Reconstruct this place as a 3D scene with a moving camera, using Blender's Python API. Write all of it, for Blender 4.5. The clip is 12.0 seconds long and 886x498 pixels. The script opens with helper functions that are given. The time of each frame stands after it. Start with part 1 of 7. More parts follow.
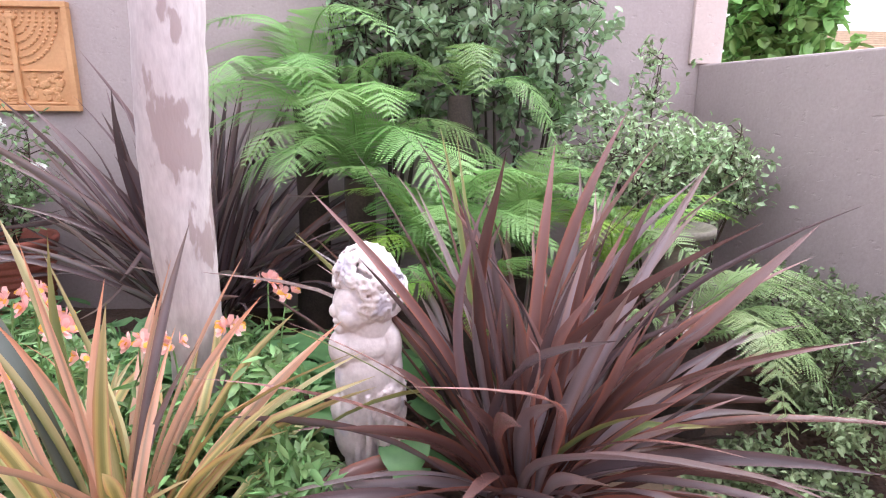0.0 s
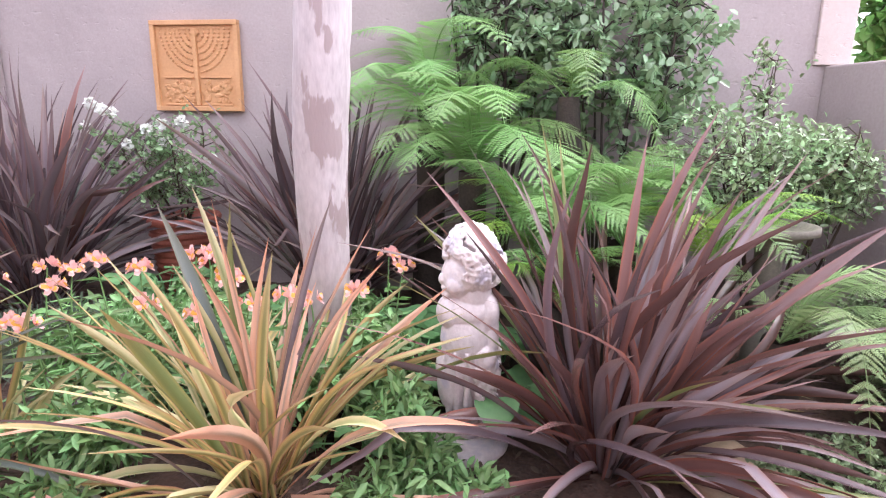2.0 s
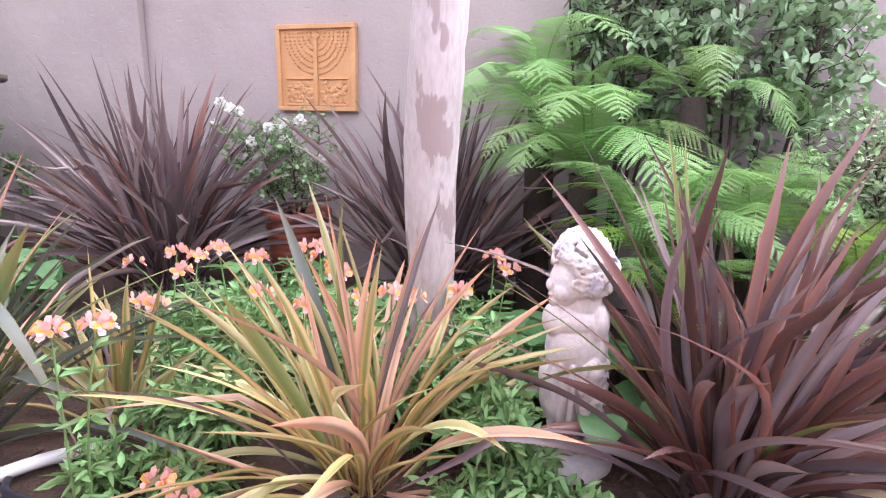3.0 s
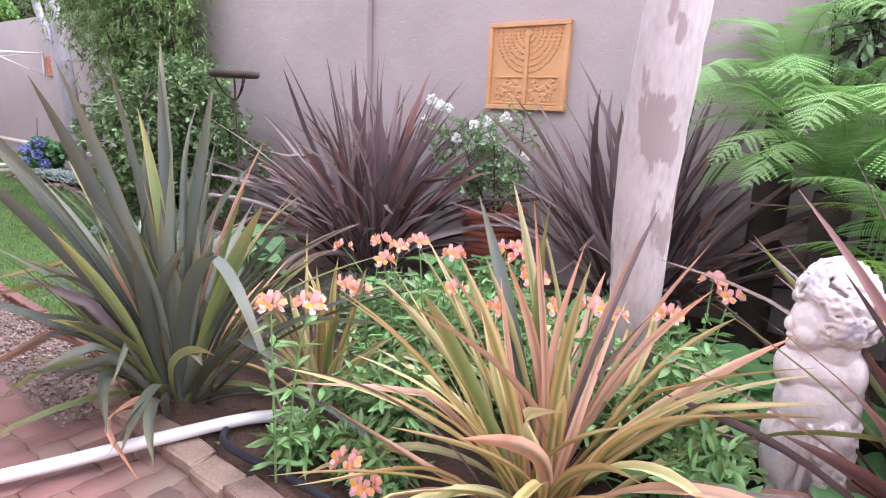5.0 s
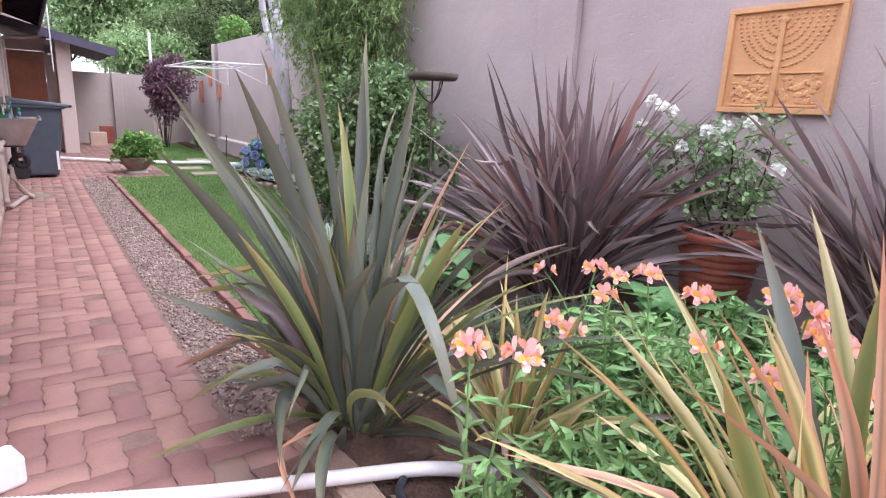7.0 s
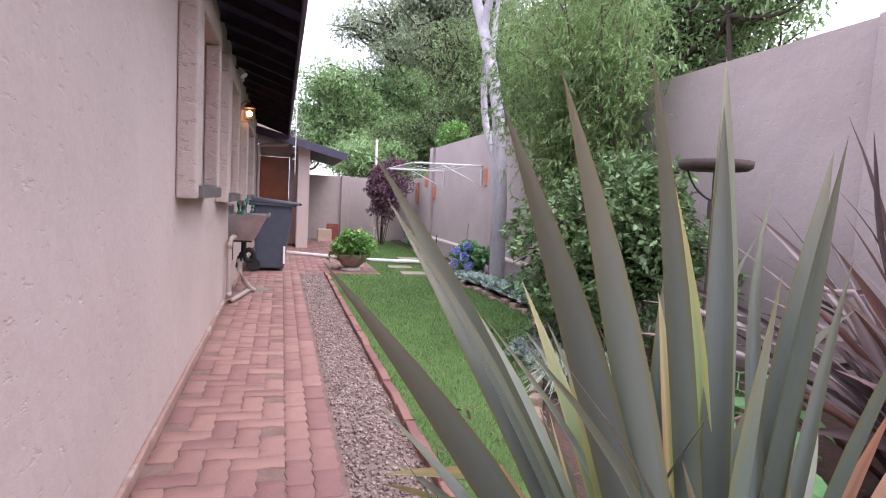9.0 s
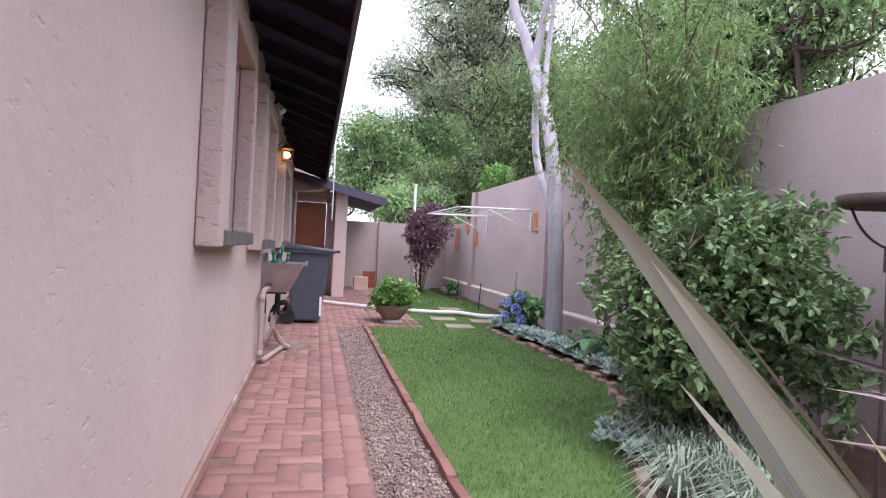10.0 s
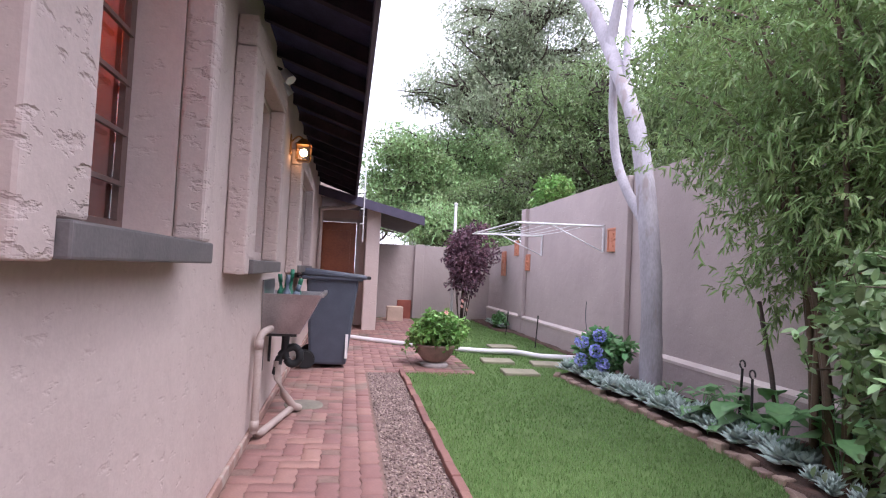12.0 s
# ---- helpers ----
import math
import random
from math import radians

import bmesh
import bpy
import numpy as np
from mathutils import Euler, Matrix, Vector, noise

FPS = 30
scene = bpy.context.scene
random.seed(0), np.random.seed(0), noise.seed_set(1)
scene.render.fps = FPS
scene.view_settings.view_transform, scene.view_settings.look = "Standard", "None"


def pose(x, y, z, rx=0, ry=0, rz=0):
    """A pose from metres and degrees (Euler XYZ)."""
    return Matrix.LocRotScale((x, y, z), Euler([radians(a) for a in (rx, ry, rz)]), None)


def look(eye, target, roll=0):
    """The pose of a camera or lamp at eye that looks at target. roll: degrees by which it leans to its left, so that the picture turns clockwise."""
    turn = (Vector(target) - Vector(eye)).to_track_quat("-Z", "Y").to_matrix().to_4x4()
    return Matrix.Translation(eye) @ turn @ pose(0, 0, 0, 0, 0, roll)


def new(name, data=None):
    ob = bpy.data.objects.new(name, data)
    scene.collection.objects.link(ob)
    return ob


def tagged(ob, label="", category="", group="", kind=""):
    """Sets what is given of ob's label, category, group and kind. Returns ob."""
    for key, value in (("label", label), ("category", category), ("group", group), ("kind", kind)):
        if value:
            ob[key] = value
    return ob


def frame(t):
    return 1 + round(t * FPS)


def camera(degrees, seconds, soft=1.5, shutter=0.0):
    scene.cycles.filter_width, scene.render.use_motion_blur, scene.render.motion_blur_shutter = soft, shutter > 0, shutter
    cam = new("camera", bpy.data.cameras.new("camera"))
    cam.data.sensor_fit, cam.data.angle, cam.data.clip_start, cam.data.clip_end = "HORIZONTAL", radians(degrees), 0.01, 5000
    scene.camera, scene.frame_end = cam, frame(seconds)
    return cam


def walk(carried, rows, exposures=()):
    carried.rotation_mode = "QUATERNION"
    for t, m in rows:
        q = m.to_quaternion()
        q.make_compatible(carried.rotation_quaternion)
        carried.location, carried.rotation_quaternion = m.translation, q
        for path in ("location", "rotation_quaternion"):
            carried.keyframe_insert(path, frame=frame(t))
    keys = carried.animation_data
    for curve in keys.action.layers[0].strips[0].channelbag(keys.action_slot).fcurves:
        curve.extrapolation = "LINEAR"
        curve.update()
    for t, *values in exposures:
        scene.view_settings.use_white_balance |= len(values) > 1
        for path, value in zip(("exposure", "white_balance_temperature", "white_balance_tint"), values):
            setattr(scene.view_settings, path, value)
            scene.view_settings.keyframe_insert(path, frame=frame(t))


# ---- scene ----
cam = camera(74.9, 12.0, soft=1.15)
PATH = [
    (0, (0.277, 0.417, 1.296), (0.378, 2.356, 0.818), 0.5),
    (0.5, (0.3, 0.338, 1.294), (0.365, 2.28, 0.819), 0.5),
    (1, (0.319, 0.241, 1.296), (0.296, 2.184, 0.823), 0.5),
    (1.5, (0.338, 0.167, 1.283), (0.186, 2.106, 0.815), 0.6),
    (2, (0.329, 0.14, 1.273), (0.039, 2.063, 0.808), 0.7),
    (2.5, (0.302, 0.162, 1.267), (-0.153, 2.054, 0.803), 0.9),
    (3, (0.289, 0.183, 1.254), (-0.332, 2.028, 0.796), 1.1),
    (5, (0.184, 0.259, 1.243), (-0.99, 1.807, 0.768), 2.5),
    (5.5, (0.159, 0.279, 1.244), (-1.137, 1.725, 0.762), 2.5),
    (6, (0.062, 0.318, 1.23), (-1.317, 1.682, 0.744), 2.8),
    (6.5, (-0.062, 0.394, 1.211), (-1.55, 1.642, 0.731), 2.3),
    (6.7, (-0.122, 0.416, 1.202), (-1.646, 1.619, 0.722), 2.4),
    (8.3, (-0.771, 0.651, 1.159), (-2.613, 1.373, 0.867), 2.9),
    (8.5, (-0.876, 0.66, 1.148), (-2.746, 1.324, 0.897), 2.8),
    (9, (-1.29, 0.676, 1.144), (-3.208, 1.218, 0.983), 3.1),
    (9.5, (-1.693, 0.656, 1.147), (-3.638, 1.117, 1.068), 2.9),
    (10, (-2.028, 0.633, 1.142), (-3.981, 1.063, 1.134), 3.0),
    (10.5, (-2.481, 0.65, 1.128), (-4.443, 1.033, 1.16), 3.0),
    (11, (-2.859, 0.672, 1.121), (-4.829, 1.015, 1.176), 2.9),
    (11.5, (-3.26, 0.683, 1.107), (-5.23, 1.018, 1.177), 2.8),
    (12, (-3.667, 0.714, 1.106), (-5.64, 1.032, 1.184), 2.8),
]
walk(cam, [(t, look(eye, target, roll)) for t, eye, target, roll in PATH], [(0, 1.77, 5930, 15), (1.5, 1.82, 5900, 16), (3.0, 1.88, 5850, 17), (5.0, 1.79, 5830, 16), (6.5, 1.69, 5830, 15), (8.5, 1.64, 5850, 16), (9.2, 1.47, 5850, 17), (10.5, 1.44, 5820, 18), (12, 1.48, 5800, 19)])

# ---- world and light ----
world = bpy.data.worlds.new("overcast_sky")
scene.world = world
world.use_nodes = True
wn, wl = world.node_tree.nodes, world.node_tree.links
sky = wn.new("ShaderNodeTexSky")
sky.sky_type = "NISHITA"
sky.sun_disc = False
sky.sun_elevation, sky.sun_rotation = radians(58), radians(55)
sky.dust_density, sky.air_density, sky.ozone_density = 5.0, 1.0, 1.0
cloud = wn.new("ShaderNodeMixRGB")
cloud.inputs["Fac"].default_value = 0.8
cloud.inputs["Color2"].default_value = (9.0, 8.7, 9.1, 1)
wl.new(sky.outputs["Color"], cloud.inputs["Color1"])
wl.new(cloud.outputs["Color"], wn["Background"].inputs["Color"])
wn["Background"].inputs["Strength"].default_value = 0.13
sun_data = bpy.data.lights.new("sun", "SUN")
sun_data.energy, sun_data.angle, sun_data.color = 0.9, radians(25), (1.0, 0.95, 0.88)
sun = new("sun", sun_data)
sun.matrix_world = look((0, 0, 20), (-20 * math.sin(radians(55)) / math.tan(radians(58)), -20 * math.cos(radians(55)) / math.tan(radians(58)), 0))


# ---- materials ----
def material(name, base, second=None, rough=0.7, scale=8.0, fine=90.0, bump=0.25, metal=0.0, depth=0.01, piece=0.0, spec=0.4, stain=None, transl=0.0, stretch=None):
    """Two noise scales between two colours, optional variation from piece to piece, and a bump."""
    m = bpy.data.materials.new(name)
    m.use_nodes = True
    n, l = m.node_tree.nodes, m.node_tree.links
    b = n["Principled BSDF"]
    b.inputs["Roughness"].default_value = rough
    b.inputs["Metallic"].default_value = metal
    b.inputs["Specular IOR Level"].default_value = spec
    tc = n.new("ShaderNodeTexCoord")
    place = tc.outputs["Object"]
    if stretch:
        mp = n.new("ShaderNodeMapping")
        mp.inputs["Scale"].default_value = stretch
        l.new(place, mp.inputs["Vector"])
        place = mp.outputs["Vector"]
    big, small = n.new("ShaderNodeTexNoise"), n.new("ShaderNodeTexNoise")
    big.inputs["Scale"].default_value, small.inputs["Scale"].default_value = scale, fine
    big.inputs["Detail"].default_value, small.inputs["Detail"].default_value = 5, 3
    l.new(place, big.inputs["Vector"])
    l.new(place, small.inputs["Vector"])
    add = n.new("ShaderNodeMath")
    add.operation = "MULTIPLY_ADD"
    add.inputs[1].default_value, add.inputs[2].default_value = 0.4, 0.0
    l.new(small.outputs["Fac"], add.inputs[0])
    add2 = n.new("ShaderNodeMath")
    add2.operation = "MULTIPLY_ADD"
    add2.inputs[1].default_value = 0.6
    l.new(big.outputs["Fac"], add2.inputs[0])
    l.new(add.outputs[0], add2.inputs[2])
    ramp = n.new("ShaderNodeValToRGB")
    ramp.color_ramp.elements[0].position, ramp.color_ramp.elements[1].position = 0.36, 0.64
    second = second or tuple(c * 0.7 for c in base)
    ramp.color_ramp.elements[0].color, ramp.color_ramp.elements[1].color = (*second, 1), (*base, 1)
    l.new(add2.outputs[0], ramp.inputs["Fac"])
    colour = ramp.outputs["Color"]
    if stain:
        st = n.new("ShaderNodeTexNoise")
        st.inputs["Scale"].default_value, st.inputs["Detail"].default_value = stain[1], 6
        l.new(place, st.inputs["Vector"])
        sr = n.new("ShaderNodeValToRGB")
        sr.color_ramp.elements[0].position, sr.color_ramp.elements[1].position = stain[2], stain[2] + (stain[3] if len(stain) > 3 else 0.1)
        l.new(st.outputs["Fac"], sr.inputs["Fac"])
        mx = n.new("ShaderNodeMixRGB")
        mx.inputs["Color2"].default_value = (*stain[0], 1)
        l.new(sr.outputs["Color"], mx.inputs["Fac"])
        l.new(colour, mx.inputs["Color1"])
        colour = mx.outputs["Color"]
    if piece:
        if piece > 0:
            info = n.new("ShaderNodeObjectInfo")
            rnd = info.outputs["Random"]
        else:
            info = n.new("ShaderNodeNewGeometry")
            rnd = info.outputs["Random Per Island"]
        hsv = n.new("ShaderNodeHueSaturation")
        val = n.new("ShaderNodeMapRange")
        val.inputs["To Min"].default_value, val.inputs["To Max"].default_value = 1 - abs(piece), 1 + abs(piece)
        l.new(rnd, val.inputs["Value"])
        l.new(val.outputs["Result"], hsv.inputs["Value"])
        hue = n.new("ShaderNodeMapRange")
        hue.inputs["To Min"].default_value, hue.inputs["To Max"].default_value = 0.5 - abs(piece) * 0.05, 0.5 + abs(piece) * 0.05
        l.new(rnd, hue.inputs["Value"])
        l.new(hue.outputs["Result"], hsv.inputs["Hue"])
        l.new(colour, hsv.inputs["Color"])
        colour = hsv.outputs["Color"]
    l.new(colour, b.inputs["Base Color"])
    if bump:
        bp = n.new("ShaderNodeBump")
        bp.inputs["Strength"].default_value, bp.inputs["Distance"].default_value = bump, depth
        l.new(add2.outputs[0], bp.inputs["Height"])
        l.new(bp.outputs["Normal"], b.inputs["Normal"])
    if transl:
        tr = n.new("ShaderNodeBsdfTranslucent")
        l.new(colour, tr.inputs["Color"])
        mix = n.new("ShaderNodeMixShader")
        mix.inputs["Fac"].default_value = transl
        l.new(b.outputs["BSDF"], mix.inputs[1])
        l.new(tr.outputs["BSDF"], mix.inputs[2])
        l.new(mix.outputs["Shader"], n["Material Output"].inputs["Surface"])
    return m


def striped_leaf(name, stops, tip, rough=0.4, vary=0.25):
    """A strap leaf: bands of colour across its width (uv x), another colour at its tip (uv y)."""
    m = bpy.data.materials.new(name)
    m.use_nodes = True
    n, l = m.node_tree.nodes, m.node_tree.links
    b = n["Principled BSDF"]
    b.inputs["Roughness"].default_value = rough
    uv = n.new("ShaderNodeUVMap")
    sep = n.new("ShaderNodeSeparateXYZ")
    l.new(uv.outputs["UV"], sep.inputs["Vector"])
    info = n.new("ShaderNodeObjectInfo")
    noise_t = n.new("ShaderNodeTexNoise")
    noise_t.inputs["Scale"].default_value, noise_t.inputs["Detail"].default_value = 3.0, 6
    mp = n.new("ShaderNodeMapping")
    mp.inputs["Scale"].default_value = (14, 1.5, 1)
    l.new(uv.outputs["UV"], mp.inputs["Vector"])
    comb = n.new("ShaderNodeCombineXYZ")
    mul = n.new("ShaderNodeMath")
    mul.operation = "MULTIPLY"
    mul.inputs[1].default_value = 40.0
    l.new(info.outputs["Random"], mul.inputs[0])
    l.new(mul.outputs[0], comb.inputs["Z"])
    l.new(comb.outputs["Vector"], mp.inputs["Location"])
    l.new(mp.outputs["Vector"], noise_t.inputs["Vector"])
    wob = n.new("ShaderNodeMath")
    wob.operation = "MULTIPLY_ADD"
    wob.inputs[1].default_value = 0.3
    l.new(noise_t.outputs["Fac"], wob.inputs[0])
    sub = n.new("ShaderNodeMath")
    sub.operation = "SUBTRACT"
    sub.inputs[1].default_value = 0.15
    l.new(sep.outputs["X"], sub.inputs[0])
    l.new(sub.outputs[0], wob.inputs[2])
    ramp = n.new("ShaderNodeValToRGB")
    el = ramp.color_ramp.elements
    for k, (pos, col) in enumerate(stops):
        e = el[k] if k < 2 else el.new(pos)
        e.position = pos
        e.color = (*col, 1)
    l.new(wob.outputs[0], ramp.inputs["Fac"])
    tipmix = n.new("ShaderNodeMixRGB")
    tipmix.inputs["Color2"].default_value = (*tip, 1)
    tr = n.new("ShaderNodeMapRange")
    tr.inputs["From Min"].default_value, tr.inputs["From Max"].default_value = 0.72, 1.0
    l.new(sep.outputs["Y"], tr.inputs["Value"])
    l.new(tr.outputs["Result"], tipmix.inputs["Fac"])
    l.new(ramp.outputs["Color"], tipmix.inputs["Color1"])
    hsv = n.new("ShaderNodeHueSaturation")
    val = n.new("ShaderNodeMapRange")
    val.inputs["To Min"].default_value, val.inputs["To Max"].default_value = 1 - vary, 1 + vary
    l.new(info.outputs["Random"], val.inputs["Value"])
    l.new(val.outputs["Result"], hsv.inputs["Value"])
    l.new(tipmix.outputs["Color"], hsv.inputs["Color"])
    l.new(hsv.outputs["Color"], b.inputs["Base Color"])
    bp = n.new("ShaderNodeBump")
    bp.inputs["Strength"].default_value, bp.inputs["Distance"].default_value = 0.3, 0.003
    l.new(noise_t.outputs["Fac"], bp.inputs["Height"])
    l.new(bp.outputs["Normal"], b.inputs["Normal"])
    trn = n.new("ShaderNodeBsdfTranslucent")
    l.new(hsv.outputs["Color"], trn.inputs["Color"])
    mix = n.new("ShaderNodeMixShader")
    mix.inputs["Fac"].default_value = 0.18
    l.new(b.outputs["BSDF"], mix.inputs[1])
    l.new(trn.outputs["BSDF"], mix.inputs[2])
    l.new(mix.outputs["Shader"], n["Material Output"].inputs["Surface"])
    return m


def plaster_material(name, base, second, pits=0.5, share=0.27):
    """Painted textured plaster: fine grain, soft weather stains and torn horizontal trowel pits."""
    m = material(name, base, second, rough=0.85, scale=1.3, fine=60, bump=0.0, spec=0.2)
    n, l = m.node_tree.nodes, m.node_tree.links
    b = n["Principled BSDF"]
    tc = n["Texture Coordinate"]
    mp = n.new("ShaderNodeMapping")
    mp.inputs["Scale"].default_value = (13, 13, 27)
    l.new(tc.outputs["Object"], mp.inputs["Vector"])
    pit = n.new("ShaderNodeTexNoise")
    pit.inputs["Scale"].default_value, pit.inputs["Detail"].default_value, pit.inputs["Roughness"].default_value = 1.0, 4, 0.55
    l.new(mp.outputs["Vector"], pit.inputs["Vector"])
    ramp = n.new("ShaderNodeValToRGB")
    ramp.color_ramp.elements[0].position, ramp.color_ramp.elements[1].position = share, share + 0.12
    l.new(pit.outputs["Fac"], ramp.inputs["Fac"])
    grain = n.new("ShaderNodeTexNoise")
    grain.inputs["Scale"].default_value, grain.inputs["Detail"].default_value = 120, 3
    l.new(tc.outputs["Object"], grain.inputs["Vector"])
    swell = n.new("ShaderNodeTexNoise")
    swell.inputs["Scale"].default_value = 6
    l.new(tc.outputs["Object"], swell.inputs["Vector"])
    b1, b2, b3 = (n.new("ShaderNodeBump") for _ in range(3))
    b1.inputs["Strength"].default_value, b1.inputs["Distance"].default_value = pits, 0.006
    b2.inputs["Strength"].default_value, b2.inputs["Distance"].default_value = 0.35, 0.002
    b3.inputs["Strength"].default_value, b3.inputs["Distance"].default_value = 0.5, 0.02
    l.new(ramp.outputs["Color"], b1.inputs["Height"])
    l.new(grain.outputs["Fac"], b2.inputs["Height"])
    l.new(swell.outputs["Fac"], b3.inputs["Height"])
    l.new(b3.outputs["Normal"], b2.inputs["Normal"])
    l.new(b2.outputs["Normal"], b1.inputs["Normal"])
    l.new(b1.outputs["Normal"], b.inputs["Normal"])
    return m


M = {}
M["plaster"] = plaster_material("house_plaster", (0.60, 0.49, 0.45), (0.53, 0.43, 0.395))
M["surround"] = plaster_material("coarse_surround_plaster", (0.58, 0.47, 0.43), (0.50, 0.405, 0.37), 0.95, 0.33)
M["wallpaint"] = plaster_material("garden_wall_plaster", (0.43, 0.36, 0.345), (0.355, 0.295, 0.285))
M["plinth"] = material("plinth_paint", (0.40, 0.25, 0.21), (0.30, 0.19, 0.16), stain=((0.45, 0.38, 0.33), 5, 0.55))
M["ledge"] = material("ledge_cement", (0.62, 0.54, 0.50), (0.48, 0.41, 0.38), scale=4)
M["sill"] = material("sill_paint", (0.16, 0.14, 0.14), (0.11, 0.10, 0.10), rough=0.6)
M["fascia"] = material("fascia_paint", (0.075, 0.062, 0.10), (0.055, 0.046, 0.078), rough=0.5, bump=0.1)
M["soffit"] = material("soffit_boards", (0.05, 0.045, 0.085), (0.03, 0.028, 0.055), rough=0.9, spec=0.1)
M["rafter"] = material("rafter_wood", (0.045, 0.03, 0.04), (0.025, 0.02, 0.028), rough=0.9, spec=0.1)
M["rooftile"] = material("roof_tile", (0.13, 0.12, 0.12), (0.08, 0.075, 0.08), rough=0.8)
M["doorwood"] = material("varnished_door_wood", (0.36, 0.10, 0.035), (0.24, 0.065, 0.025), rough=0.35, scale=3, fine=30)
M["framewhite"] = material("frame_paint", (0.55, 0.47, 0.43), (0.48, 0.40, 0.37), rough=0.5)
M["brick"] = material("clay_paver", (0.32, 0.172, 0.150), (0.25, 0.138, 0.122), rough=0.8, scale=5, fine=70, piece=0.16, stain=((0.215, 0.15, 0.125), 1.6, 0.55))
M["brickjoin"] = material("clay_paver_far", (0.32, 0.172, 0.150), (0.25, 0.138, 0.122), rough=0.8, scale=5, fine=70, piece=-0.16, stain=((0.215, 0.15, 0.125), 1.6, 0.55))
M["jointsand"] = material("joint_sand", (0.26, 0.165, 0.14), (0.17, 0.108, 0.09), rough=0.95)
M["edge"] = material("edging_brick", (0.31, 0.155, 0.13), (0.22, 0.11, 0.095), rough=0.85, piece=0.18)
M["kerb"] = material("kerb_stone", (0.36, 0.25, 0.20), (0.22, 0.155, 0.125), rough=0.9, scale=9, bump=0.6, piece=0.2, stain=((0.36, 0.31, 0.26), 6, 0.6))
M["gravel"] = material("gravel", (0.385, 0.285, 0.26), (0.215, 0.155, 0.14), rough=0.85, piece=-0.5)
M["gravelbed"] = material("gravel_bed", (0.29, 0.21, 0.18), (0.18, 0.125, 0.11), rough=0.95, fine=160, bump=0.8)
M["soil"] = material("soil", (0.115, 0.066, 0.048), (0.05, 0.032, 0.025), rough=0.95, scale=5, fine=60, bump=1.0, depth=0.03)
M["lawnsoil"] = material("lawn_soil", (0.11, 0.18, 0.05), (0.08, 0.13, 0.035), rough=0.95, fine=160, bump=0.8)
M["grass"] = material("grass_blade", (0.19, 0.305, 0.10), (0.13, 0.225, 0.065), rough=0.6, scale=1.4, fine=12, bump=0, piece=-0.2, transl=0.3)
M["stepstone"] = material("stepping_stone", (0.31, 0.285, 0.20), (0.22, 0.20, 0.14), rough=0.9)
M["bark"] = material("smooth_pale_bark", (0.56, 0.49, 0.485), (0.39, 0.33, 0.325), rough=0.75, scale=7, fine=36, bump=0.6, stain=((0.34, 0.265, 0.255), 5.5, 0.56, 0.02), stretch=(1.6, 1.6, 0.5))
M["greybark"] = material("grey_bark", (0.37, 0.345, 0.37), (0.25, 0.23, 0.25), rough=0.8, scale=4, fine=40, bump=0.6, stain=((0.25, 0.21, 0.21), 6, 0.57), stretch=(1.5, 1.5, 0.5))
M["darkbark"] = material("dark_bark", (0.075, 0.055, 0.045), (0.035, 0.027, 0.022), rough=0.9, scale=6, bump=0.8)
M["cane"] = material("cane_stem", (0.13, 0.085, 0.055), (0.07, 0.05, 0.035), rough=0.7)
M["twig"] = material("twig", (0.085, 0.06, 0.04), (0.05, 0.035, 0.025), rough=0.8)


def leafmat(name, a, b, rough=0.45, vary=-0.4, transl=0.25, scale=2.0):
    return material(name, a, b, rough=rough, scale=scale, fine=25, bump=0.1, piece=vary, transl=transl, spec=0.45)


M["leaf_bush"] = leafmat("bush_leaf", (0.19, 0.28, 0.115), (0.095, 0.15, 0.062), rough=0.42)
M["leaf_gloss"] = leafmat("glossy_leaf", (0.38, 0.50, 0.30), (0.21, 0.31, 0.17), rough=0.25)
M["leaf_shrub"] = leafmat("variegated_leaf", (0.46, 0.57, 0.33), (0.23, 0.33, 0.16), rough=0.3, vary=-0.6)
M["leaf_bamboo"] = leafmat("bamboo_leaf", (0.25, 0.35, 0.125), (0.14, 0.21, 0.08), transl=0.38)
M["leaf_tree"] = leafmat("tree_leaf", (0.24, 0.32, 0.14), (0.14, 0.205, 0.085), vary=-0.5, transl=0.38)
M["leaf_olive"] = leafmat("olive_leaf", (0.36, 0.41, 0.27), (0.23, 0.28, 0.18), vary=-0.5, transl=0.4)
M["leaf_bright"] = leafmat("bright_tree_leaf", (0.32, 0.45, 0.20), (0.20, 0.30, 0.13), vary=-0.45, transl=0.42)
M["leaf_plum"] = leafmat("plum_leaf", (0.20, 0.10, 0.135), (0.11, 0.058, 0.082), vary=-0.5, transl=0.12)
M["leaf_ivy"] = leafmat("ivy_leaf", (0.28, 0.46, 0.13), (0.15, 0.29, 0.08))
M["leaf_herb"] = leafmat("herb_leaf", (0.28, 0.44, 0.17), (0.16, 0.29, 0.105))
M["leaf_broad"] = leafmat("broad_leaf", (0.20, 0.38, 0.15), (0.12, 0.26, 0.10), rough=0.4)
M["leaf_hedge"] = leafmat("hedge_leaf", (0.34, 0.42, 0.22), (0.20, 0.27, 0.13))
M["leaf_rose"] = leafmat("rose_leaf", (0.31, 0.43, 0.21), (0.18, 0.28, 0.13))
M["fern"] = leafmat("fern_leaf", (0.27, 0.45, 0.145), (0.185, 0.335, 0.10), vary=0.3, transl=0.34)
M["fernlime"] = leafmat("lime_fern_leaf", (0.32, 0.52, 0.08), (0.22, 0.40, 0.06), vary=0.2, transl=0.35)
